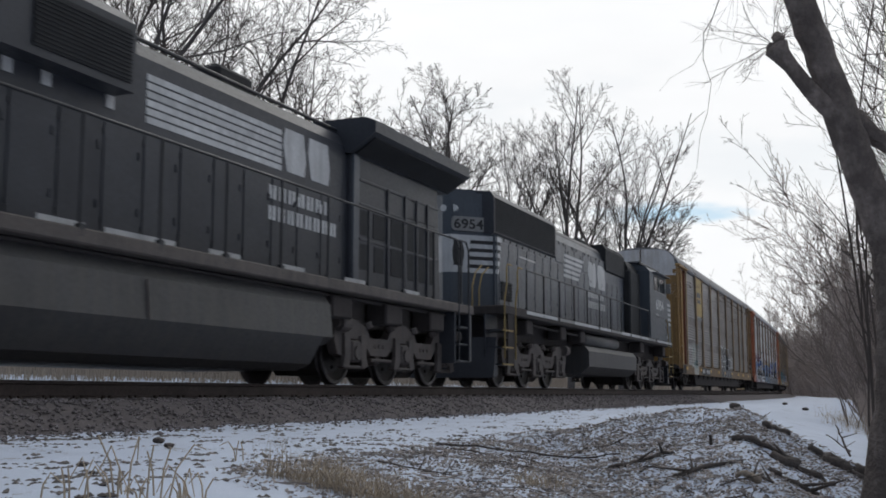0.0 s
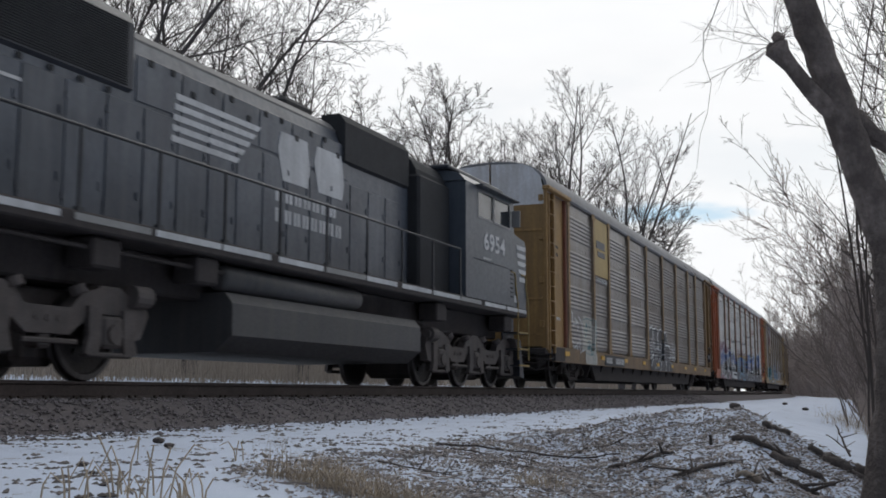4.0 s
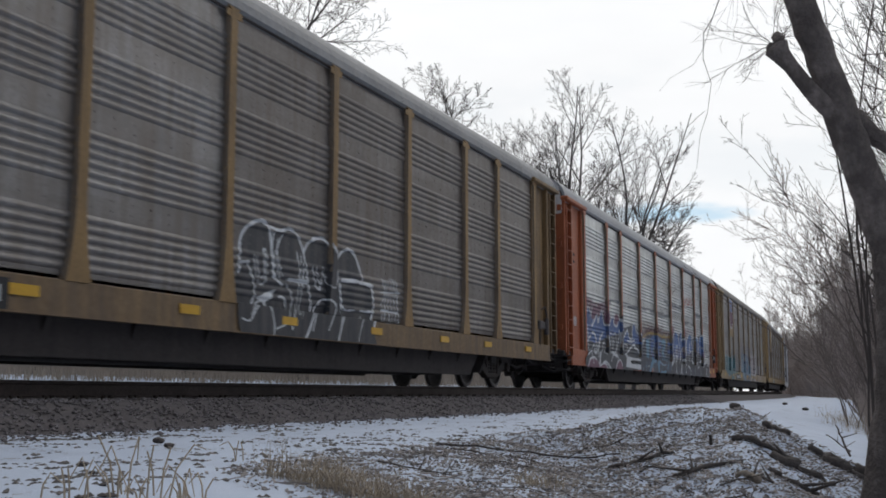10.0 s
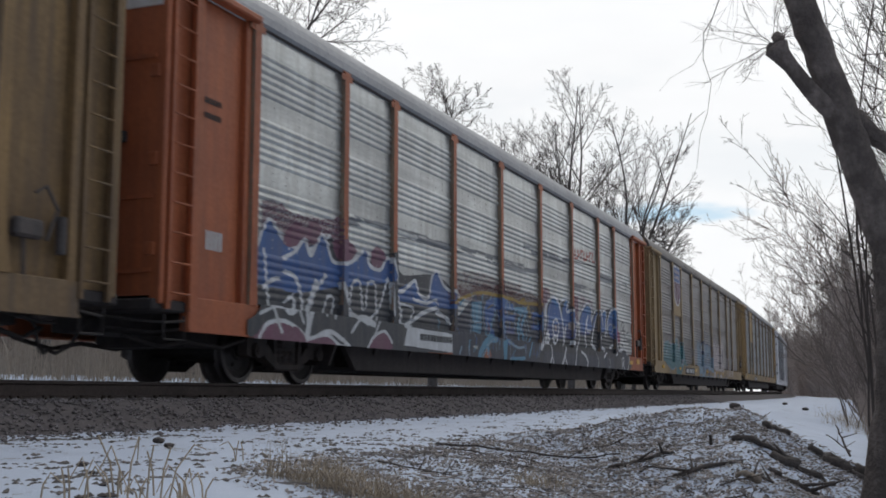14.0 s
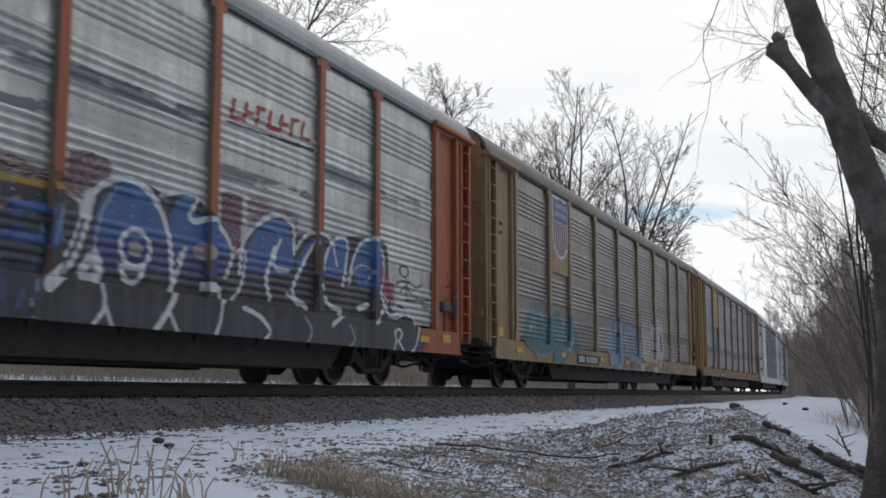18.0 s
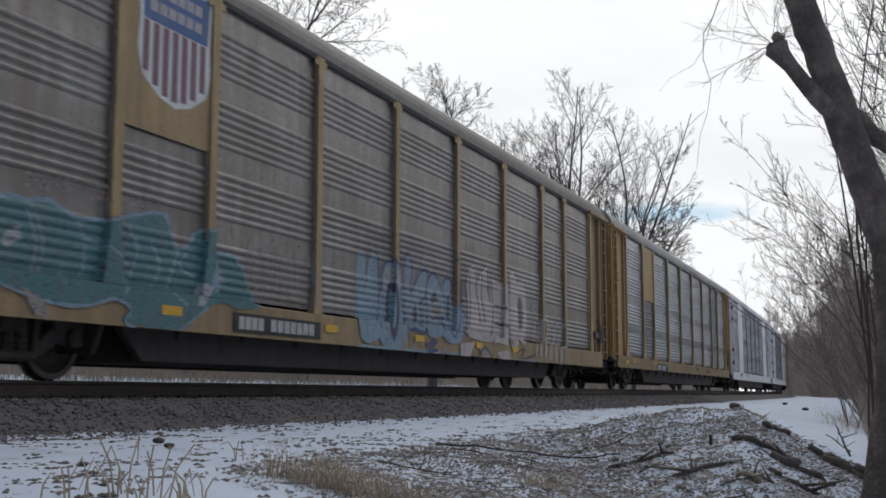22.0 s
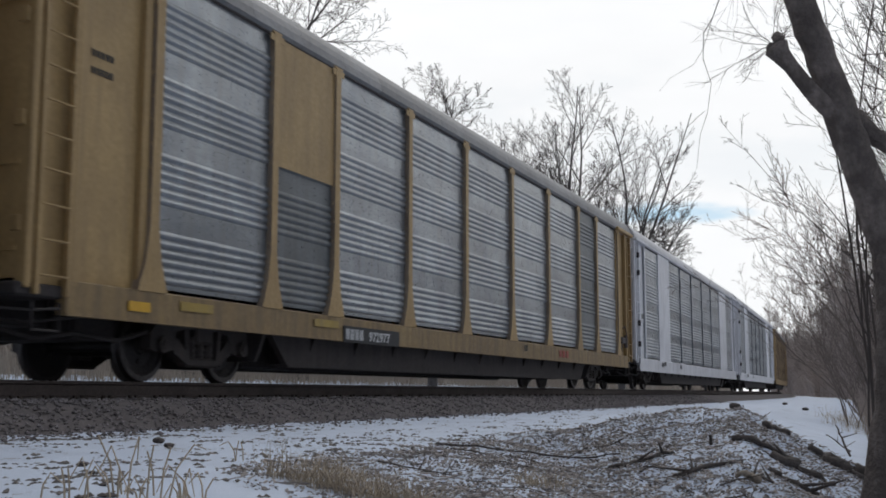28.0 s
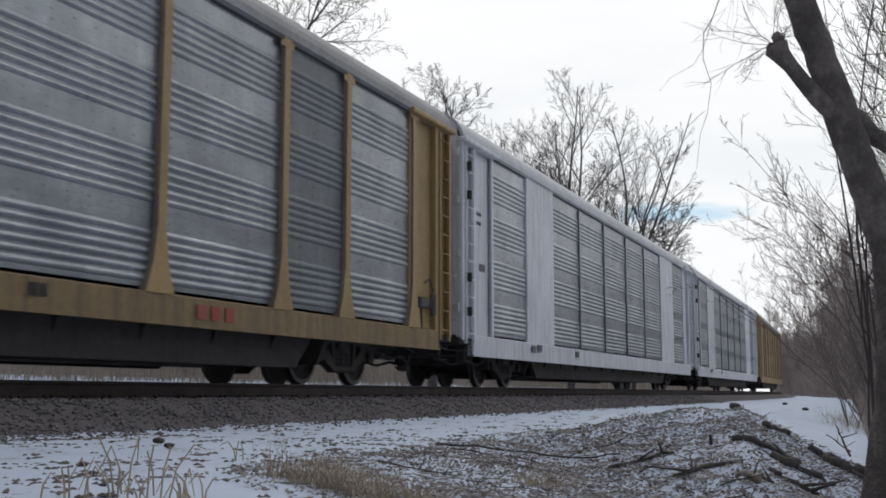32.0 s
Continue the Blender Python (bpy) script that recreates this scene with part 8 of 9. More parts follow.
crown("tree", 72.0, 6.6, "small bare tree with low spreading limbs", M_bark_far, M_twig_far, LINE, seed=25, trunk=4.5, radius=0.13, limbs=4, reach=7.0, fan=0.75, lean=(0, -0.15), **FAR)
# the wide trees nearer by
WIDE = dict(kids=(9, 7, 6, 3), ratio=0.48, up=0.03, angle=0.7, wiggle=0.11, rise=0.05)
crown("tree", 41.0, 13.2, BARE, M_bark_far, M_twig_far, LINE, seed=31, trunk=4.4, radius=0.27, limbs=8, reach=10.0, fan=0.85, dome=(9.4, 6.9, 8.6), tip=0.0075, **WIDE)
crown("tree", 48.0, 10.4, BARE, M_bark_far, M_twig_far, LINE, seed=38, trunk=4.6, radius=0.2, limbs=7, reach=10.0, fan=0.8, dome=(9.2, 4.4, 6.6), tip=0.0075, **WIDE)
crown("tree", 34.5, 14.2, BARE, M_bark_far, M_twig_far, LINE, seed=32, trunk=4.4, radius=0.26, limbs=7, reach=11.5, fan=0.8, tip=0.0066, **WIDE)
crown("tree", 28.0, 15.4, BARE, M_bark_far, M_twig_far, LINE, seed=34, trunk=4.2, radius=0.24, limbs=6, reach=11.5, fan=0.8, tip=0.006, **WIDE)

# thicket on the camera's side of the line
SAP = "leafless many-stemmed sapling with fine brown twigs"
for k, (x, y, h, st, sd, ln) in enumerate(((10.4, -10.65, 4.6, 5, 41, 0.12), (12.0, -11.1, 5.8, 5, 42, 0.12), (13.6, -10.9, 5.8, 4, 43, 0.16), (15.6, -11.4, 6.5, 4, 44, 0.12),
                                          (18.0, -11.0, 5.8, 4, 45, 0.10), (21.0, -11.4, 6.2, 4, 46, 0.09), (26.0, -11.6, 6.4, 4, 50, 0.06))):
    crown("sapling", x, y, SAP, M_sapling, M_sapling, "thicket by the line", "sapling", seed=sd, trunk=0, radius=0.007 + 0.0016 * h, limbs=st, reach=h * 1.08, fan=0.24, tilt0=0.02, kids=(13, 6, 4), lean=(-0.05, ln), up=0.03, angle=0.6, ratio=0.36, tip=0.0017 + 0.00007 * x, wiggle=0.085)

for x, y, h, sd in ((12.5, -9.5, 6.0, 81), (14.5, -9.35, 6.6, 82), (13.6, -9.95, 6.2, 83), (16.5, -9.7, 7.0, 84)):
    crown("sapling", x, y, "slender upright sapling with a brown stem", M_sapling, M_sapling, "thicket by the line", "sapling", seed=sd, trunk=0, radius=0.022, limbs=2, reach=h, fan=0.10, tilt0=0.02, kids=(10, 5, 3), lean=(0, 0.03), up=0.05, angle=0.7, ratio=0.15, tip=0.0022, wiggle=0.06)
rk = random.Random(91)
for k in range(13):
    x = rk.uniform(26, 48)
    y = -9.66 + x * math.tan(radians(rk.uniform(-0.4, 2.6)))
    h = rk.uniform(4.0, 7.0) * (1.15 if y < -8.9 else 0.85)
    crown("sapling", x, y, SAP, M_thicket, M_thicket, "thicket by the line", "sapling", seed=900 + k, trunk=0, radius=0.010 + 0.002 * h, limbs=3, reach=h, fan=0.45, tilt0=0.05, kids=(9, 5, 3), lean=(0, 0.08), up=0.02, angle=0.75, ratio=0.38, tip=0.0032, wiggle=0.12)
# a taller tree behind the leaning one, its boughs spreading over it
crown("tree", 15.5, -13.6, "bare tree with a tangle of fine dark boughs", M_twig_far, M_twig_far, LINE, seed=71, trunk=2.6, radius=0.085, limbs=7, reach=6.4, fan=0.7, tip=0.0024, kids=(8, 6, 5), ratio=0.42, lean=(0, 0.12), wiggle=0.11, angle=0.75)
crown("tree", 19.0, -14.4, "bare tree with a tangle of fine dark boughs", M_twig_far, M_twig_far, LINE, seed=72, trunk=3.0, radius=0.09, limbs=7, reach=7.4, fan=0.7, tip=0.0028, kids=(8, 6, 5), ratio=0.42, lean=(0, 0.10), wiggle=0.11, angle=0.75)

# woods farther along, where the line bends away
WOOD = "leafless brown tree of the woods around the line"
far_kinds = []
for k in range(4):
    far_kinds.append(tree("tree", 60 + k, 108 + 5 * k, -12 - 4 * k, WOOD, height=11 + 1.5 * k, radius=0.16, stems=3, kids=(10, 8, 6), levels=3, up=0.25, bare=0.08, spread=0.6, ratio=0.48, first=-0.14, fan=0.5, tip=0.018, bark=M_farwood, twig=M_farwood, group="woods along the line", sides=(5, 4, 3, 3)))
rw = random.Random(8)
spots = [(rw.uniform(48, 110), None) for k in range(12)] + [(rw.uniform(110, 260), None) for k in range(40)]
for x, _ in spots:
    edge = -9.0 + (x - 25) * 0.045
    y = edge - abs(rw.gauss(0, 5.0))
    z = float(ground_z(x, y))
    sc = rw.uniform(0.6, 1.0) if x < 110 else rw.uniform(0.8, 1.25)
    c = copy_thing(rw.choice(far_kinds), Matrix.Translation((x, y, z - 0.2)) @ Matrix.Rotation(rw.uniform(0, 6.28), 4, "Z"))
    c.scale = (sc, sc, sc)
for k in range(44):
    x = rw.uniform(150, 330)
    y = float(np.interp(x, X_TAB, Y_TAB)) + rw.uniform(-4, 60) if x > 240 else float(np.interp(x, X_TAB, Y_TAB)) + rw.choice((rw.uniform(9, 40), rw.uniform(-30, -9)))
    sc = rw.uniform(0.8, 1.3)
    c = copy_thing(rw.choice(far_kinds), Matrix.Translation((x, y, float(ground_z(x, y)) - 0.2)) @ Matrix.Rotation(rw.uniform(0, 6.28), 4, "Z"))
    c.scale = (sc, sc, sc)


for k in range(60):
    x = rw.uniform(165, 310)
    y = -9.66 + x * rw.uniform(0.004, 0.104)
    y = min(y, float(np.interp(x, X_TAB, Y_TAB)) - 6)
    sc = rw.uniform(0.75, 1.2)
    c = copy_thing(rw.choice(far_kinds), Matrix.Translation((x, y, float(ground_z(x, y)) - 0.2)) @ Matrix.Rotation(rw.uniform(0, 6.28), 4, "Z"))
    c.scale = (sc, sc, sc)
# unseen woods added behind the camera, to darken the train's near side
for k in range(46):
    a = rw.uniform(-2.9, -0.15)
    d = rw.uniform(17, 46)
    x, y = 6 + math.cos(a) * d * 1.5, -11 + math.sin(a) * d
    sc = rw.uniform(0.8, 1.2)
    c = copy_thing(rw.choice(far_kinds), Matrix.Translation((x, y, float(ground_z(x, y)) - 0.2)) @ Matrix.Rotation(rw.uniform(0, 6.28), 4, "Z"))
    c.scale = (sc, sc, sc)


def blades(n, place, h0, h1, w, seed, lean=0.35, seg=2):
    """Dry grass: thin bent blades with a little thickness."""
    r = random.Random(seed)
    g = Geo()
    for k in range(n):
        x, y, z = place(r)
        h, a, t = r.uniform(h0, h1), r.uniform(0, 6.283), abs(r.gauss(0, lean))
        dx, dy = math.cos(a), math.sin(a)
        ww = w * r.uniform(0.6, 1.3)
        pts = []
        for i in range(seg + 1):
            f = i / seg
            b = t * f * f * h
            pts.append((x + dx * b, y + dy * b, z + h * f * (1 - 0.25 * t * f)))
        vs, fs = [], []
        for i, p in enumerate(pts):
            q = ww * (1 - 0.8 * i / seg)
            vs += [(p[0] - dy * q, p[1] + dx * q, p[2]), (p[0] + dy * q, p[1] - dx * q, p[2]), (p[0] + dx * q, p[1] + dy * q, p[2])]
        for i in range(seg):
            for j in range(3):
                fs.append((i * 3 + j, i * 3 + (j + 1) % 3, i * 3 + 3 + (j + 1) % 3, i * 3 + 3 + j))
        g.add(vs, fs)
    return g


def meadow(r):
    x = 4 + 90 * r.random()
    y = float(np.interp(x, X_TAB, Y_TAB)) + 11.5 + 14 * r.random() ** 1.5
    return x, y, float(ground_z(x, y)) - 0.03


thing("dry_grass_field", "tall tan dead grass and weeds beyond the track", "dry grass", kind="stuff", data=blades(24000, meadow, 0.4, 1.7, 0.014, 5).mesh("dry_grass_field", M_straw_far))


def scrub(r):
    x = r.uniform(10, 150)
    y = float(np.interp(x, X_TAB, Y_TAB)) + 20 + 12 * r.random()
    return x, y, float(ground_z(x, y)) - 0.03


thing("brush", "brown leafless brush behind the grass field", "brush", kind="stuff", data=blades(20000, scrub, 2.0, 5.0, 0.035, 6, 0.25).mesh("brush", M_brush))


def far_meadow(r):
    x = 85 + 190 * r.random()
    y = float(np.interp(x, X_TAB, Y_TAB)) + 5.5 + 16 * r.random()
    return x, y, float(ground_z(x, y)) - 0.05


thing("brush", "tan and brown dead weeds far along the line", "brush", kind="stuff", data=blades(9000, far_meadow, 1.2, 3.4, 0.05, 12, 0.25).mesh("brush", M_straw_far))


def verge(r):
    x = 19 + 110 * r.random() ** 1.4
    y = -8.3 + (x - 25) * 0.045 - abs(r.gauss(0, 1.6)) - 0.6
    return x, y, float(ground_z(x, y)) - 0.03


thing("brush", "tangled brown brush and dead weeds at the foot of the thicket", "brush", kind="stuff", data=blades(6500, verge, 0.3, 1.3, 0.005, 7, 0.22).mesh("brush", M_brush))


def woodfloor(r):
    x = 120 + 180 * r.random()
    y = min(-9.66 + x * r.uniform(-0.02, 0.105), float(np.interp(x, X_TAB, Y_TAB)) - 4.5)
    return x, y, float(ground_z(x, y)) - 0.03


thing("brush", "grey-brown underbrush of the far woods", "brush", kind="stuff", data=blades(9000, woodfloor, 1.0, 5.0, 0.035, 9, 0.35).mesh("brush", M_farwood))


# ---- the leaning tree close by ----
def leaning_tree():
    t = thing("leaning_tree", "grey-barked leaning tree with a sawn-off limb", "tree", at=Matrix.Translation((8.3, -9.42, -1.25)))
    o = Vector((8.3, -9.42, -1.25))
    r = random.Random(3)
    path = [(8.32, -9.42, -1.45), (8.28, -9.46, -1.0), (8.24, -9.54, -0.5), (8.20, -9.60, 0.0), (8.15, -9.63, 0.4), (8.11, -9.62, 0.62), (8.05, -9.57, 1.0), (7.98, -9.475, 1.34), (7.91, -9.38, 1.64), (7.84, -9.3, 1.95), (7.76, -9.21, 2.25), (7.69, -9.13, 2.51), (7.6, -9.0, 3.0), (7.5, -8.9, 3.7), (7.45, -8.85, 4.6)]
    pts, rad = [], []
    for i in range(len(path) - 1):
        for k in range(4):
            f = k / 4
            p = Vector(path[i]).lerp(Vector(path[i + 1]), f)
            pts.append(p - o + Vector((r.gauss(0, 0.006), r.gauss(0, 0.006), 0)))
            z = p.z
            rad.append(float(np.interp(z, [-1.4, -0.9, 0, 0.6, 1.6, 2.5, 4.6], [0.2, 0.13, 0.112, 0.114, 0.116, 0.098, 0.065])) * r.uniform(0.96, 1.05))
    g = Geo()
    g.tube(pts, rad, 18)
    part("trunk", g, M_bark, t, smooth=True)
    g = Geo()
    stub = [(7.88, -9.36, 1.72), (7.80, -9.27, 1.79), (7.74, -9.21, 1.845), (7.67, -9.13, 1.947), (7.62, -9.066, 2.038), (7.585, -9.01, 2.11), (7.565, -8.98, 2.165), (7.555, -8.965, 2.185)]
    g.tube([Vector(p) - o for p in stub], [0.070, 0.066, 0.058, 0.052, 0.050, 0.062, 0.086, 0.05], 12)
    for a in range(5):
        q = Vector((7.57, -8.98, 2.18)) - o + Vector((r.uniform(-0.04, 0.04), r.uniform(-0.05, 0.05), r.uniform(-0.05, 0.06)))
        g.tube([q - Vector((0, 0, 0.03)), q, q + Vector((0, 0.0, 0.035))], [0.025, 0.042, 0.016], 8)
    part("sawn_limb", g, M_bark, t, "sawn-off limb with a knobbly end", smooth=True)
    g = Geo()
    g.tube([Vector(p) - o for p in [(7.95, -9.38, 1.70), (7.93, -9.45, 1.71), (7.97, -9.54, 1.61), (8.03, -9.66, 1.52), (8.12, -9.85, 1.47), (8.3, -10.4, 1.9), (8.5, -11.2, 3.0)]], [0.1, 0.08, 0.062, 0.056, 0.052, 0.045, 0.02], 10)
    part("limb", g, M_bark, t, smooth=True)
    g = Geo()

    def whip(p, d, length, rad, droop, lev):
        q, pp = Vector(p), [Vector(p) - o]
        d = Vector(d).normalized()
        n = 7
        for i in range(n):
            d = (d + Vector((r.gauss(0, 0.16), r.gauss(0, 0.16), r.gauss(0, 0.1) - droop))).normalized()
            q = q + d * length / n
            pp.append(q - o)
            if lev and i > 0:
                for _ in range(2):
                    whip(q, d + Vector((r.gauss(0, 0.6), r.gauss(0, 0.6), r.gauss(0, 0.5))), length * r.uniform(0.25, 0.5), rad * 0.6, droop, lev - 1)
        g.tube(pp, [rad * (1 - 0.7 * i / n) for i in range(n + 1)], 4, caps=False)

    knob = (7.56, -8.96, 2.18)
    for k in range(13):
        whip(knob, (r.gauss(-0.1, 0.5), r.gauss(0.4, 0.8), r.gauss(0.1, 0.8)), r.uniform(0.22, 0.5), 0.0026, 0.02, 1)
    for k in range(4):
        whip((7.5 + r.gauss(0, 0.1), -8.85 + r.gauss(0, 0.15), 2.8 + r.uniform(0, 0.3)), (r.gauss(0, 0.2), r.gauss(0.2, 0.5), -0.9), r.uniform(0.4, 0.75), 0.0022, 0.05, 1)
    for k in range(4):
        whip((7.92, -9.5, 1.75 + 0.2 * k), (0.1, -0.5, r.uniform(-0.2, 0.4)), r.uniform(0.7, 1.1), 0.0045, 0.01, 1)
    g.tube([Vector(p) - o for p in [(7.6, -9.0, 3.0), (6.95, -8.85, 2.7), (6.90, -8.72, 2.34), (6.89, -8.67, 2.20), (6.89, -8.61, 2.10), (6.90, -8.60, 1.94), (6.94, -8.64, 1.79), (6.95, -8.61, 1.61), (6.95, -8.56, 1.47), (6.97, -8.53, 1.26)]], [0.008, 0.005, 0.0036, 0.0032, 0.0028, 0.0024, 0.002, 0.0017, 0.0014, 0.0011], 5)
    g.tube([Vector(p) - o for p in [(6.89, -8.67, 2.20), (6.90, -8.60, 2.0), (6.90, -8.54, 1.91), (6.87, -8.48, 1.87), (6.84, -8.40, 1.82), (6.82, -8.34, 1.74)]], [0.0018, 0.0016, 0.0014, 0.0012, 0.001, 0.0009], 4)
    part("twig_spray", g, M_twig, t, "thin drooping twigs", smooth=True)


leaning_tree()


# ---- ballast stones, litter, sticks, logs and grass in the foreground ----
def pebble(g, x, y, z, sx, sy, sz, r):
    """An angular stone or clod: a skewed octahedron."""
    a = r.uniform(0, 6.28)
    c, s = math.cos(a), math.sin(a)
    vs = []
    for px, py, pz in ((1, 0, 0.1), (0.2, 1, -0.1), (-1, 0.15, 0), (-0.1, -1, 0.1), (0.15, 0.1, 1), (0, 0, -0.8)):
        px, py, pz = px * sx * r.uniform(0.75, 1.2), py * sy * r.uniform(0.75, 1.2), pz * sz * r.uniform(0.8, 1.15)
        vs.append((x + px * c - py * s, y + px * s + py * c, z + pz))
    g.add(vs, [(0, 1, 4), (1, 2, 4), (2, 3, 4), (3, 0, 4), (1, 0, 5), (2, 1, 5), (3, 2, 5), (0, 3, 5)])


def shoulder_z(v):
    return float(np.interp(v, [-2.7, -2.36, -2.05, -1.75, -1.6, -1.45, -1.2], [-0.62, -0.50, -0.385, -0.27, -0.225, -0.205, -0.21]))


def build_stones():
    r = random.Random(17)
    g = Geo()
    for k in range(15000):
        s = 5 + 45 * r.random() ** 1.5
        v = r.uniform(-2.5, -0.95) if r.random() < 0.93 else -2.4 - abs(r.gauss(0, 0.35))
        p = line(s, v)
        a = r.uniform(0.014, 0.036)
        pebble(g, p.x, p.y, (shoulder_z(v) if v > -2.45 else float(ground_z(p.x, p.y))) + r.uniform(-0.005, 0.018), a, a * r.uniform(0.6, 1), a * r.uniform(0.5, 0.9), r)
    thing("ballast_stones", "loose angular grey-brown ballast stones on the shoulder", "gravel", kind="stuff", data=g.mesh("ballast_stones", M_stone_bits))


def island_material(name, tones, rough=0.85):
    """Loose pieces, each with its own tone."""
    m = bpy.data.materials.new(name)
    m.use_nodes = True
    n, l = m.node_tree.nodes, m.node_tree.links
    b = n["Principled BSDF"]
    geo = n.new("ShaderNodeNewGeometry")
    ramp = n.new("ShaderNodeValToRGB")
    ramp.color_ramp.interpolation = "LINEAR"
    for i, c in enumerate(tones):
        e = ramp.color_ramp.elements[i] if i < 2 else ramp.color_ramp.elements.new(0.5)
        e.position, e.color = i / (len(tones) - 1), (*c, 1)
    l.new(geo.outputs["Random Per Island"], ramp.inputs[0])
    t = n.new("ShaderNodeTexNoise")
    t.inputs["Scale"].default_value, t.inputs["Detail"].default_value = 60, 3
    co = n.new("ShaderNodeTexCoord")
    l.new(co.outputs["Object"], t.inputs["Vector"])
    x = n.new("ShaderNodeMix")
    x.data_type, x.blend_type = "RGBA", "MULTIPLY"
    x.inputs[0].default_value = 0.6
    l.new(ramp.outputs[0], x.inputs[6])
    l.new(t.outputs["Fac"], x.inputs[7])
    l.new(x.outputs[2], b.inputs["Base Color"])
    b.inputs["Roughness"].default_value = rough
    return m


M_stone_bits = island_material("ballast_bits", ((0.11, 0.096, 0.097), (0.32, 0.288, 0.292), (0.18, 0.158, 0.158)))
M_litter_bits = island_material("litter_bits", ((0.20, 0.172, 0.158), (0.56, 0.50, 0.46), (0.34, 0.295, 0.268)))
M_clods = island_material("earth_clods", ((0.12, 0.105, 0.097), (0.27, 0.235, 0.21)))
build_stones()


def build_litter():
    r = random.Random(23)
    g, made = Geo(), 0
    while made < 22000:
        x = 5.0 + 9.0 * r.random()
        y = r.uniform(-9.6, -5.6)
        if r.random() > float(litter_zone(x, y)) * (0.5 + 0.5 * float(fbm(x * 2.2, y * 2.2, 4.0) > -0.1)):
            continue
        z = float(ground_z(x, y))
        a, t, u = r.uniform(0, 6.28), r.gauss(0, 0.45), r.gauss(0, 0.45)
        lx, wy = r.uniform(0.005, 0.015), r.uniform(0.003, 0.008)
        if r.random() < 0.05:
            lx, wy = r.uniform(0.04, 0.09), 0.0038
        c, s = math.cos(a), math.sin(a)
        vs = []
        for px, py, pz in ((-1, -1, 0), (0, -1.2, 0.35), (1, -0.7, 0.1), (1, 0.8, 0), (0, 1.2, 0.3), (-1, 0.9, 0.1)):
            px, py, pz = px * lx, py * wy, pz * wy
            q = pz + px * t * 0.5 + py * u
            vs.append((x + px * c - py * s, y + px * s + py * c, z + 0.012 + q))
        vs += [(p[0], p[1], p[2] - 0.004) for p in vs]
        g.add(vs, [(0, 1, 4, 5), (1, 2, 3, 4), (11, 10, 7, 6), (10, 9, 8, 7)] + [(i, i + 6, (i + 1) % 6 + 6, (i + 1) % 6) for i in range(6)])
        made += 1
    thing("leaf_litter", "dark dead leaves, bark and wood chips poking through thin snow", "leaf litter", kind="stuff", data=g.mesh("leaf_litter", M_litter_bits))
    g = Geo()
    for k in range(4200):
        x = 3.5 + 22 * r.random() ** 1.3
        y = r.uniform(-6.8, -2.6)
        dens = 0.75 * math.exp(-((y + 5.6 - 0.06 * (x - 6)) / 0.9) ** 2) + 0.10 + 0.8 * math.exp(-((y + 3.0) / 0.5) ** 2) * (x < 14)
        if r.random() > dens or (x > 12 and r.random() > 0.3):
            continue
        a = r.uniform(0.010, 0.046)
        z = float(ground_z(x, y))
        for q in range(r.choice((2, 3, 4))):
            pebble(g, x + r.gauss(0, a), y + r.gauss(0, a), z, a * r.uniform(0.4, 1.0), a * 0.6, a * 0.32, r)
    thing("earth_clods", "dark clods and stones scattered on the snow", "clods", kind="stuff", data=g.mesh("earth_clods", M_clods))


build_litter()


def stick(x, y, ang, length, rad, name="stick", label="thin dark fallen stick on snowy litter", rise=0.0, lift=0.02, mat_=None, seed=0):
    r = random.Random(seed)
    g, n = Geo(), 7
    pts = []
    for i in range(n + 1):
        f = i / n - 0.5
        px, py = x + math.cos(ang) * length * f, y + math.sin(ang) * length * f
        pts.append(Vector((px + r.gauss(0, rad * 0.6), py + r.gauss(0, rad * 0.6), float(ground_z(px, py)) + lift + rise * (f + 0.5) + r.gauss(0, rad * 0.3))))
    c = pts[n // 2].copy()
    g.tube([p - c for p in pts], [rad * (1 - 0.45 * i / n) * r.uniform(0.88, 1.12) for i in range(n + 1)], 10 if rad > 0.03 else 6)
    if rad < 0.03:
        for k in range(2):
            j = r.randrange(2, n)
            q = pts[j] - c
            g.tube([q, q + Vector((r.gauss(0, 0.12), r.gauss(0, 0.12), r.uniform(0.02, 0.12)))], [rad * 0.6, rad * 0.2], 5)
    t = thing(name, label, name.replace("_", " "), "sticks on the bank" if name == "stick" else "logs on the bank", at=Matrix.Translation(c))
    part("wood", g, mat_ or M_log, t, smooth=True)
    return t


LOG = "dark wet log lying on the littered mound"
for k, (x, y, a, l, w) in enumerate(((9.35, -8.92, -0.95, 0.55, 0.042), (10.8, -9.06, -0.75, 0.6, 0.033), (9.35, -8.6, -0.9, 0.5, 0.028), (8.7, -7.76, -1.2, 0.5, 0.022), (8.15, -8.35, -1.1, 0.5, 0.02), (10.5, -8.6, -0.7, 0.35, 0.03), (14.6, -9.25, -0.6, 0.8, 0.05), (8.65, -8.9, -1.15, 0.35, 0.026), (8.04, -8.72, -0.7, 0.25, 0.015), (10.64, -9.2, -0.95, 0.5, 0.04), (11.0, -9.34, -0.7, 0.4, 0.05))):
    stick(x, y, a, l, w, "log", LOG, lift=w * 0.6, seed=100 + k)
stick(7.8, -8.67, 1.7, 0.10, 0.030, "log", "pale sawn log end among dark litter", lift=0.05, mat_=M_cutwood, seed=120)
rs = random.Random(31)
for k in range(18):
    while True:
        x, y = rs.uniform(6.2, 10.2), rs.uniform(-9.2, -6.3)
        if rs.random() < float(litter_zone(x, y)):
            break
    stick(x, y, rs.gauss(-0.9, 0.6), rs.uniform(0.2, 0.5), rs.uniform(0.003, 0.007), seed=200 + k)
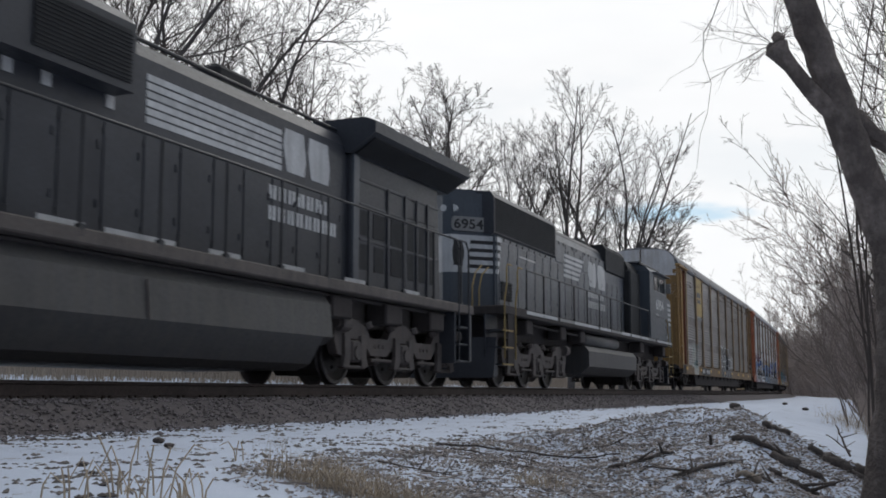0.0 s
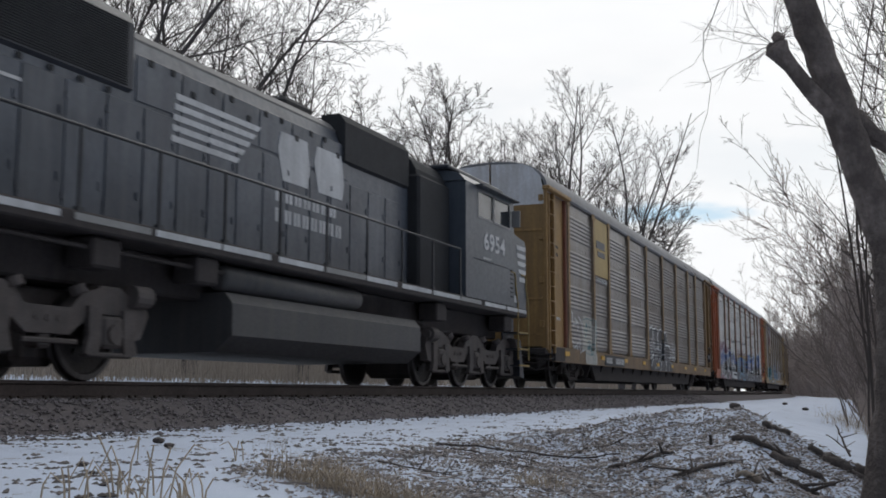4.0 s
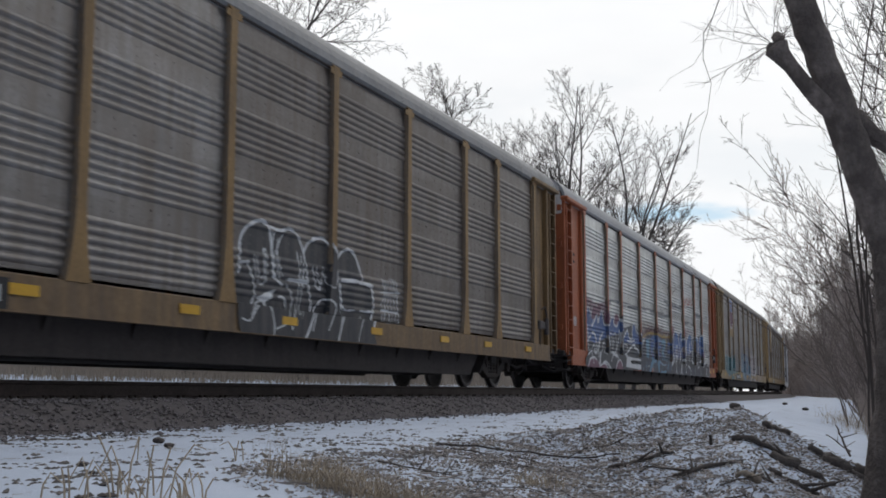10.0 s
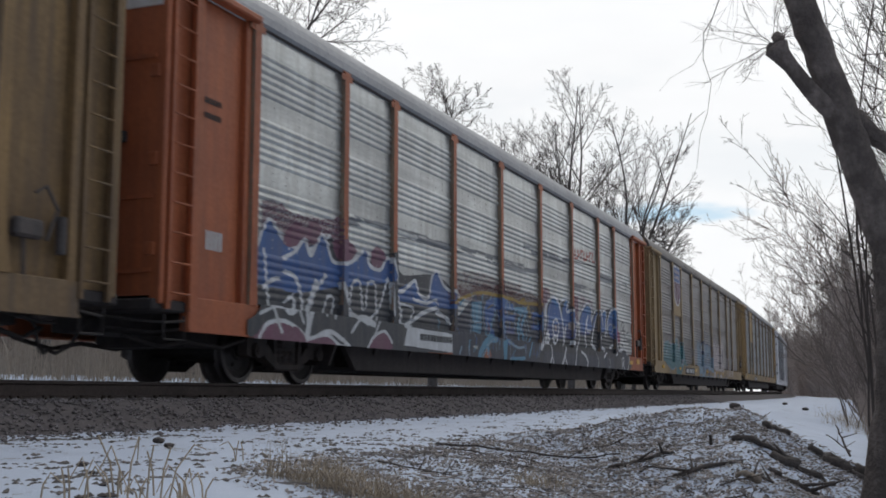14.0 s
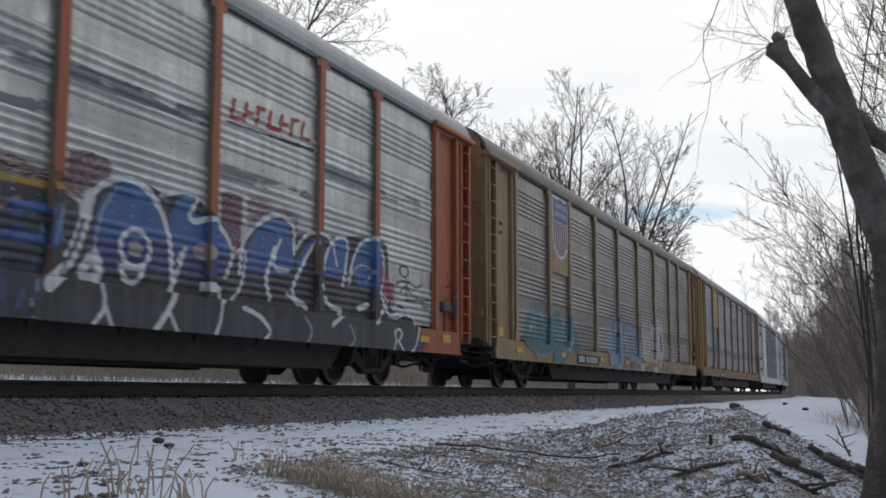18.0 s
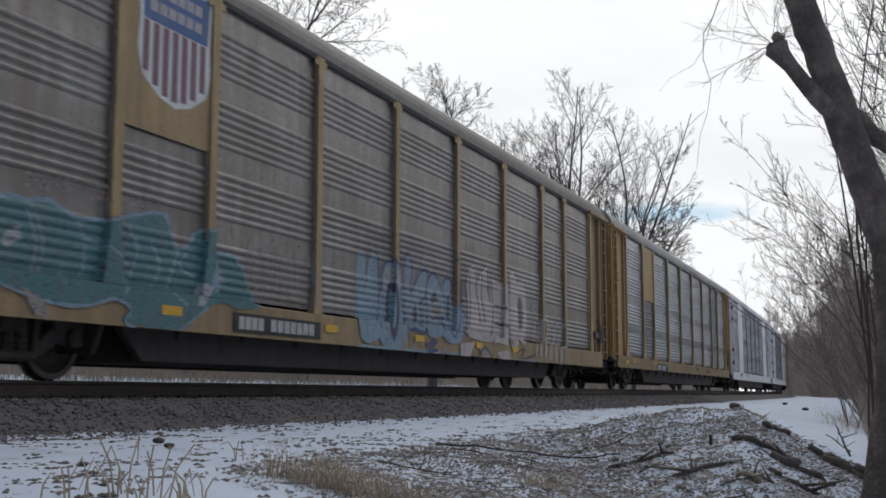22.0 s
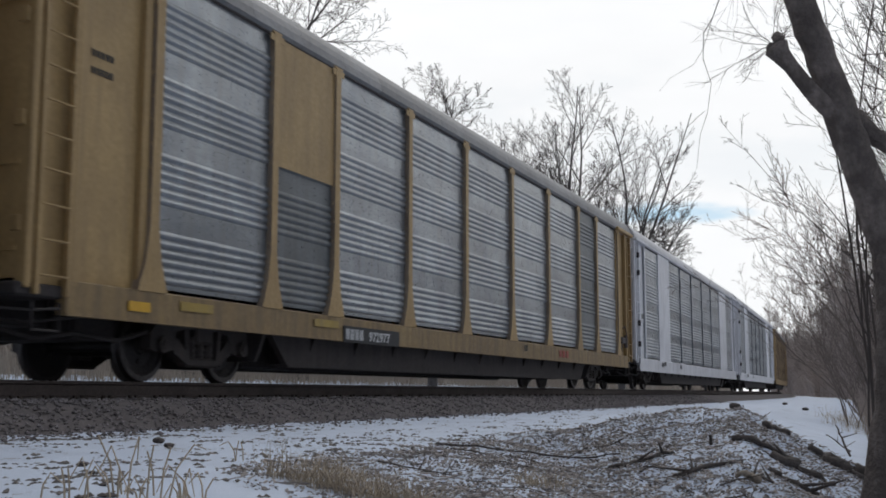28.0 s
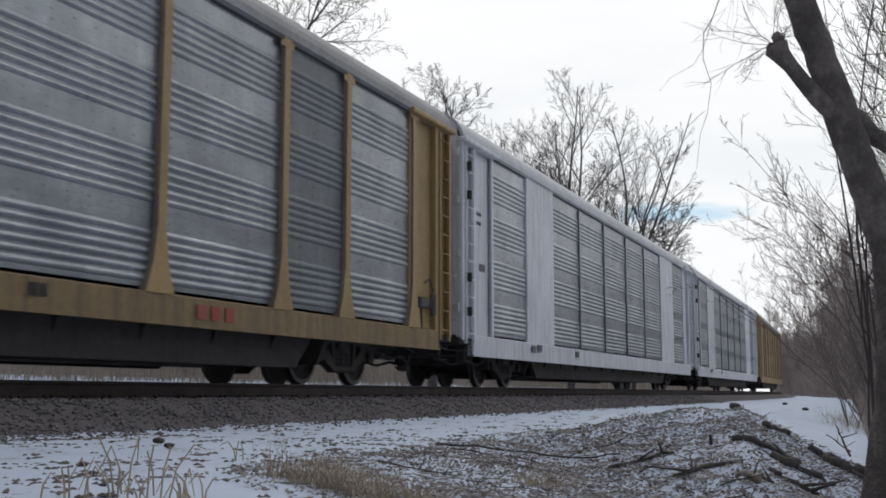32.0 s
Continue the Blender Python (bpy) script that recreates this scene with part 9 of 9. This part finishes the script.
stick(9.15, -6.3, -1.2, 0.8, 0.012, label="long thin fallen branch across the snow", seed=300)
stick(9.2, -7.1, -1.9, 0.9, 0.010, label="long thin fallen branch across the snow", seed=301)
stick(17.6, -8.8, 0.5, 0.4, 0.018, rise=0.4, seed=302)
stick(18.4, -8.7, 2.2, 0.4, 0.012, rise=0.2, seed=303)


def stump(x, y, h, w):
    t = thing("stake", "short dark stake standing in the litter", "stake", at=Matrix.Translation((x, y, float(ground_z(x, y)))))
    g = Geo()
    g.tube([(0, 0, -0.1), (0.005, 0, h * 0.5), (0, 0.005, h)], [w, w * 0.95, w * 0.8], 8)
    part("wood", g, M_log, t)


stump(8.99, -8.25, 0.075, 0.014)


def rock(x, y, s, label="dark jagged rock on top of the mound"):
    r = random.Random(int(x * 100))
    bm = bmesh.new()
    bmesh.ops.create_icosphere(bm, subdivisions=2, radius=s)
    for v in bm.verts:
        v.co *= 1 + 0.35 * noise.noise(v.co * (2.2 / s) + Vector((x, y, 0)))
        v.co.z *= 0.55
    me = bpy.data.meshes.new("rock")
    bm.to_mesh(me)
    bm.free()
    me.materials.append(M_log)
    thing("rock", label, "rock", "rocks on the bank", at=Matrix.Translation((x, y, float(ground_z(x, y)) + s * 0.4)), data=me)


rock(11.0, -8.17, 0.055)
rock(11.1, -8.25, 0.035)
for x, y, s in ((5.7, -4.93, 0.035), (7.55, -4.14, 0.05), (6.94, -4.68, 0.035), (36.8, -6.8, 0.10), (44.3, -5.5, 0.10), (5.25, -5.38, 0.022)):
    rock(x, y, s, "dark stone half sunk in snow")


def tuft(x, y, n, wide, h, seed, label="clump of dry straw-coloured grass in snow"):
    z = float(ground_z(x, y))
    t = thing("grass_tuft", label, "grass tuft", "dry grass on the bank", at=Matrix.Translation((x, y, z)))

    def place(r):
        a, d = r.uniform(0, 6.283), wide * 1.5 * r.random() ** 0.8
        px, py = math.cos(a) * d, math.sin(a) * d
        return px, py, float(ground_z(x + px, y + py)) - z - 0.02
    part("grass_clump", blades(int(n * 0.6), place, h * 0.3, h, 0.0030, seed, 1.0, 4), M_straw, t)


for k, (x, y, n, w, h) in enumerate(((5.57, -6.40, 120, 0.09, 0.27), (5.62, -6.56, 170, 0.12, 0.22), (5.6, -6.72, 210, 0.14, 0.25), (5.62, -6.88, 230, 0.14, 0.25), (5.66, -7.02, 220, 0.14, 0.21), (5.8, -7.17, 150, 0.11, 0.16), (6.04, -6.42, 150, 0.14, 0.18), (6.15, -6.62, 150, 0.14, 0.17), (7.33, -7.35, 190, 0.12, 0.19), (7.6, -7.42, 120, 0.11, 0.15),
                                  (28.7, -8.5, 200, 0.5, 0.6), (32.0, -8.1, 200, 0.5, 0.55), (30.5, -8.6, 220, 0.5, 0.6), (26.5, -8.9, 160, 0.4, 0.5))):
    tuft(x, y, n, w, h, 400 + k)


def stalks(x, y, n, h, wide, seed):
    """A few tall broken weed stalks."""
    z = float(ground_z(x, y))
    t = thing("weed_stalks", "tall broken pale weed stalks in snow", "weeds", "dry grass on the bank", at=Matrix.Translation((x, y, z)))
    r = random.Random(seed)
    for k in range(n):
        g = Geo()
        px, py = r.gauss(0, wide), r.gauss(0, wide)
        a, hh = r.uniform(0, 6.28), h * r.uniform(0.5, 1.0)
        b = r.uniform(0.02, 0.2)
        pts = [Vector((px, py, -0.05)), Vector((px + math.cos(a) * b * 0.2, py + math.sin(a) * b * 0.2, hh * 0.55)), Vector((px + math.cos(a) * b * 0.6, py + math.sin(a) * b * 0.6, hh))]
        if r.random() < 0.5:
            pts.append(pts[-1] + Vector((math.cos(a + 0.5) * 0.06, math.sin(a + 0.5) * 0.06, -r.uniform(0.02, 0.14))))
        g.tube(pts, [0.0046, 0.0042, 0.0036, 0.0024][:len(pts)], 5)
        part("stalk", g, M_straw, t)


for k, (x, y, n, h) in enumerate(((3.87, -6.28, 2, 0.22), (3.96, -6.41, 3, 0.20), (4.08, -6.46, 3, 0.18), (4.15, -6.46, 4, 0.32), (4.1, -6.54, 3, 0.12), (4.27, -6.55, 3, 0.24), (4.28, -6.62, 3, 0.12), (4.42, -6.6, 3, 0.2), (4.4, -6.66, 3, 0.12), (6.4, -5.6, 3, 0.2))):
    stalks(x, y, n, h, 0.03, 500 + k)


# ---- movement ----
def gone(t):
    """Metres that the train has moved after t seconds."""
    q = t / 32.0
    return 151.547 * q - 24.550 * q ** 2 + 22.258 * q ** 3 - 10.522 * q ** 4


def motions():
    times = [float(t) for t in range(0, 33)]
    step = radians(70)
    for ob, uc, half, sets in TRAIN:
        rows = []
        for t in times:
            s = uc - gone(t)
            a, c = line(s - half), line(s + half)
            m = (a + c) / 2
            rows.append((t, pose(m.x, m.y, 0.02, 0, 0, math.degrees(math.atan2(c.y - a.y, c.x - a.x)))))
        walk(ob, rows)
        for w, place, r in sets:
            turns = int(gone(32.0) / r / step) + 1
            fine_t = np.linspace(0, 32, 2001)
            dist = gone(fine_t)
            ts = [float(np.interp(i * step * r, dist, fine_t)) for i in range(turns)] + [32.0]
            ts = [t for i, t in enumerate(ts) if i == 0 or frame(t) > frame(ts[i - 1])]
            walk(w, [(t, pose(*place, 0, -math.degrees(gone(round(t * FPS) / FPS) / r), 0)) for t in ts])


motions()
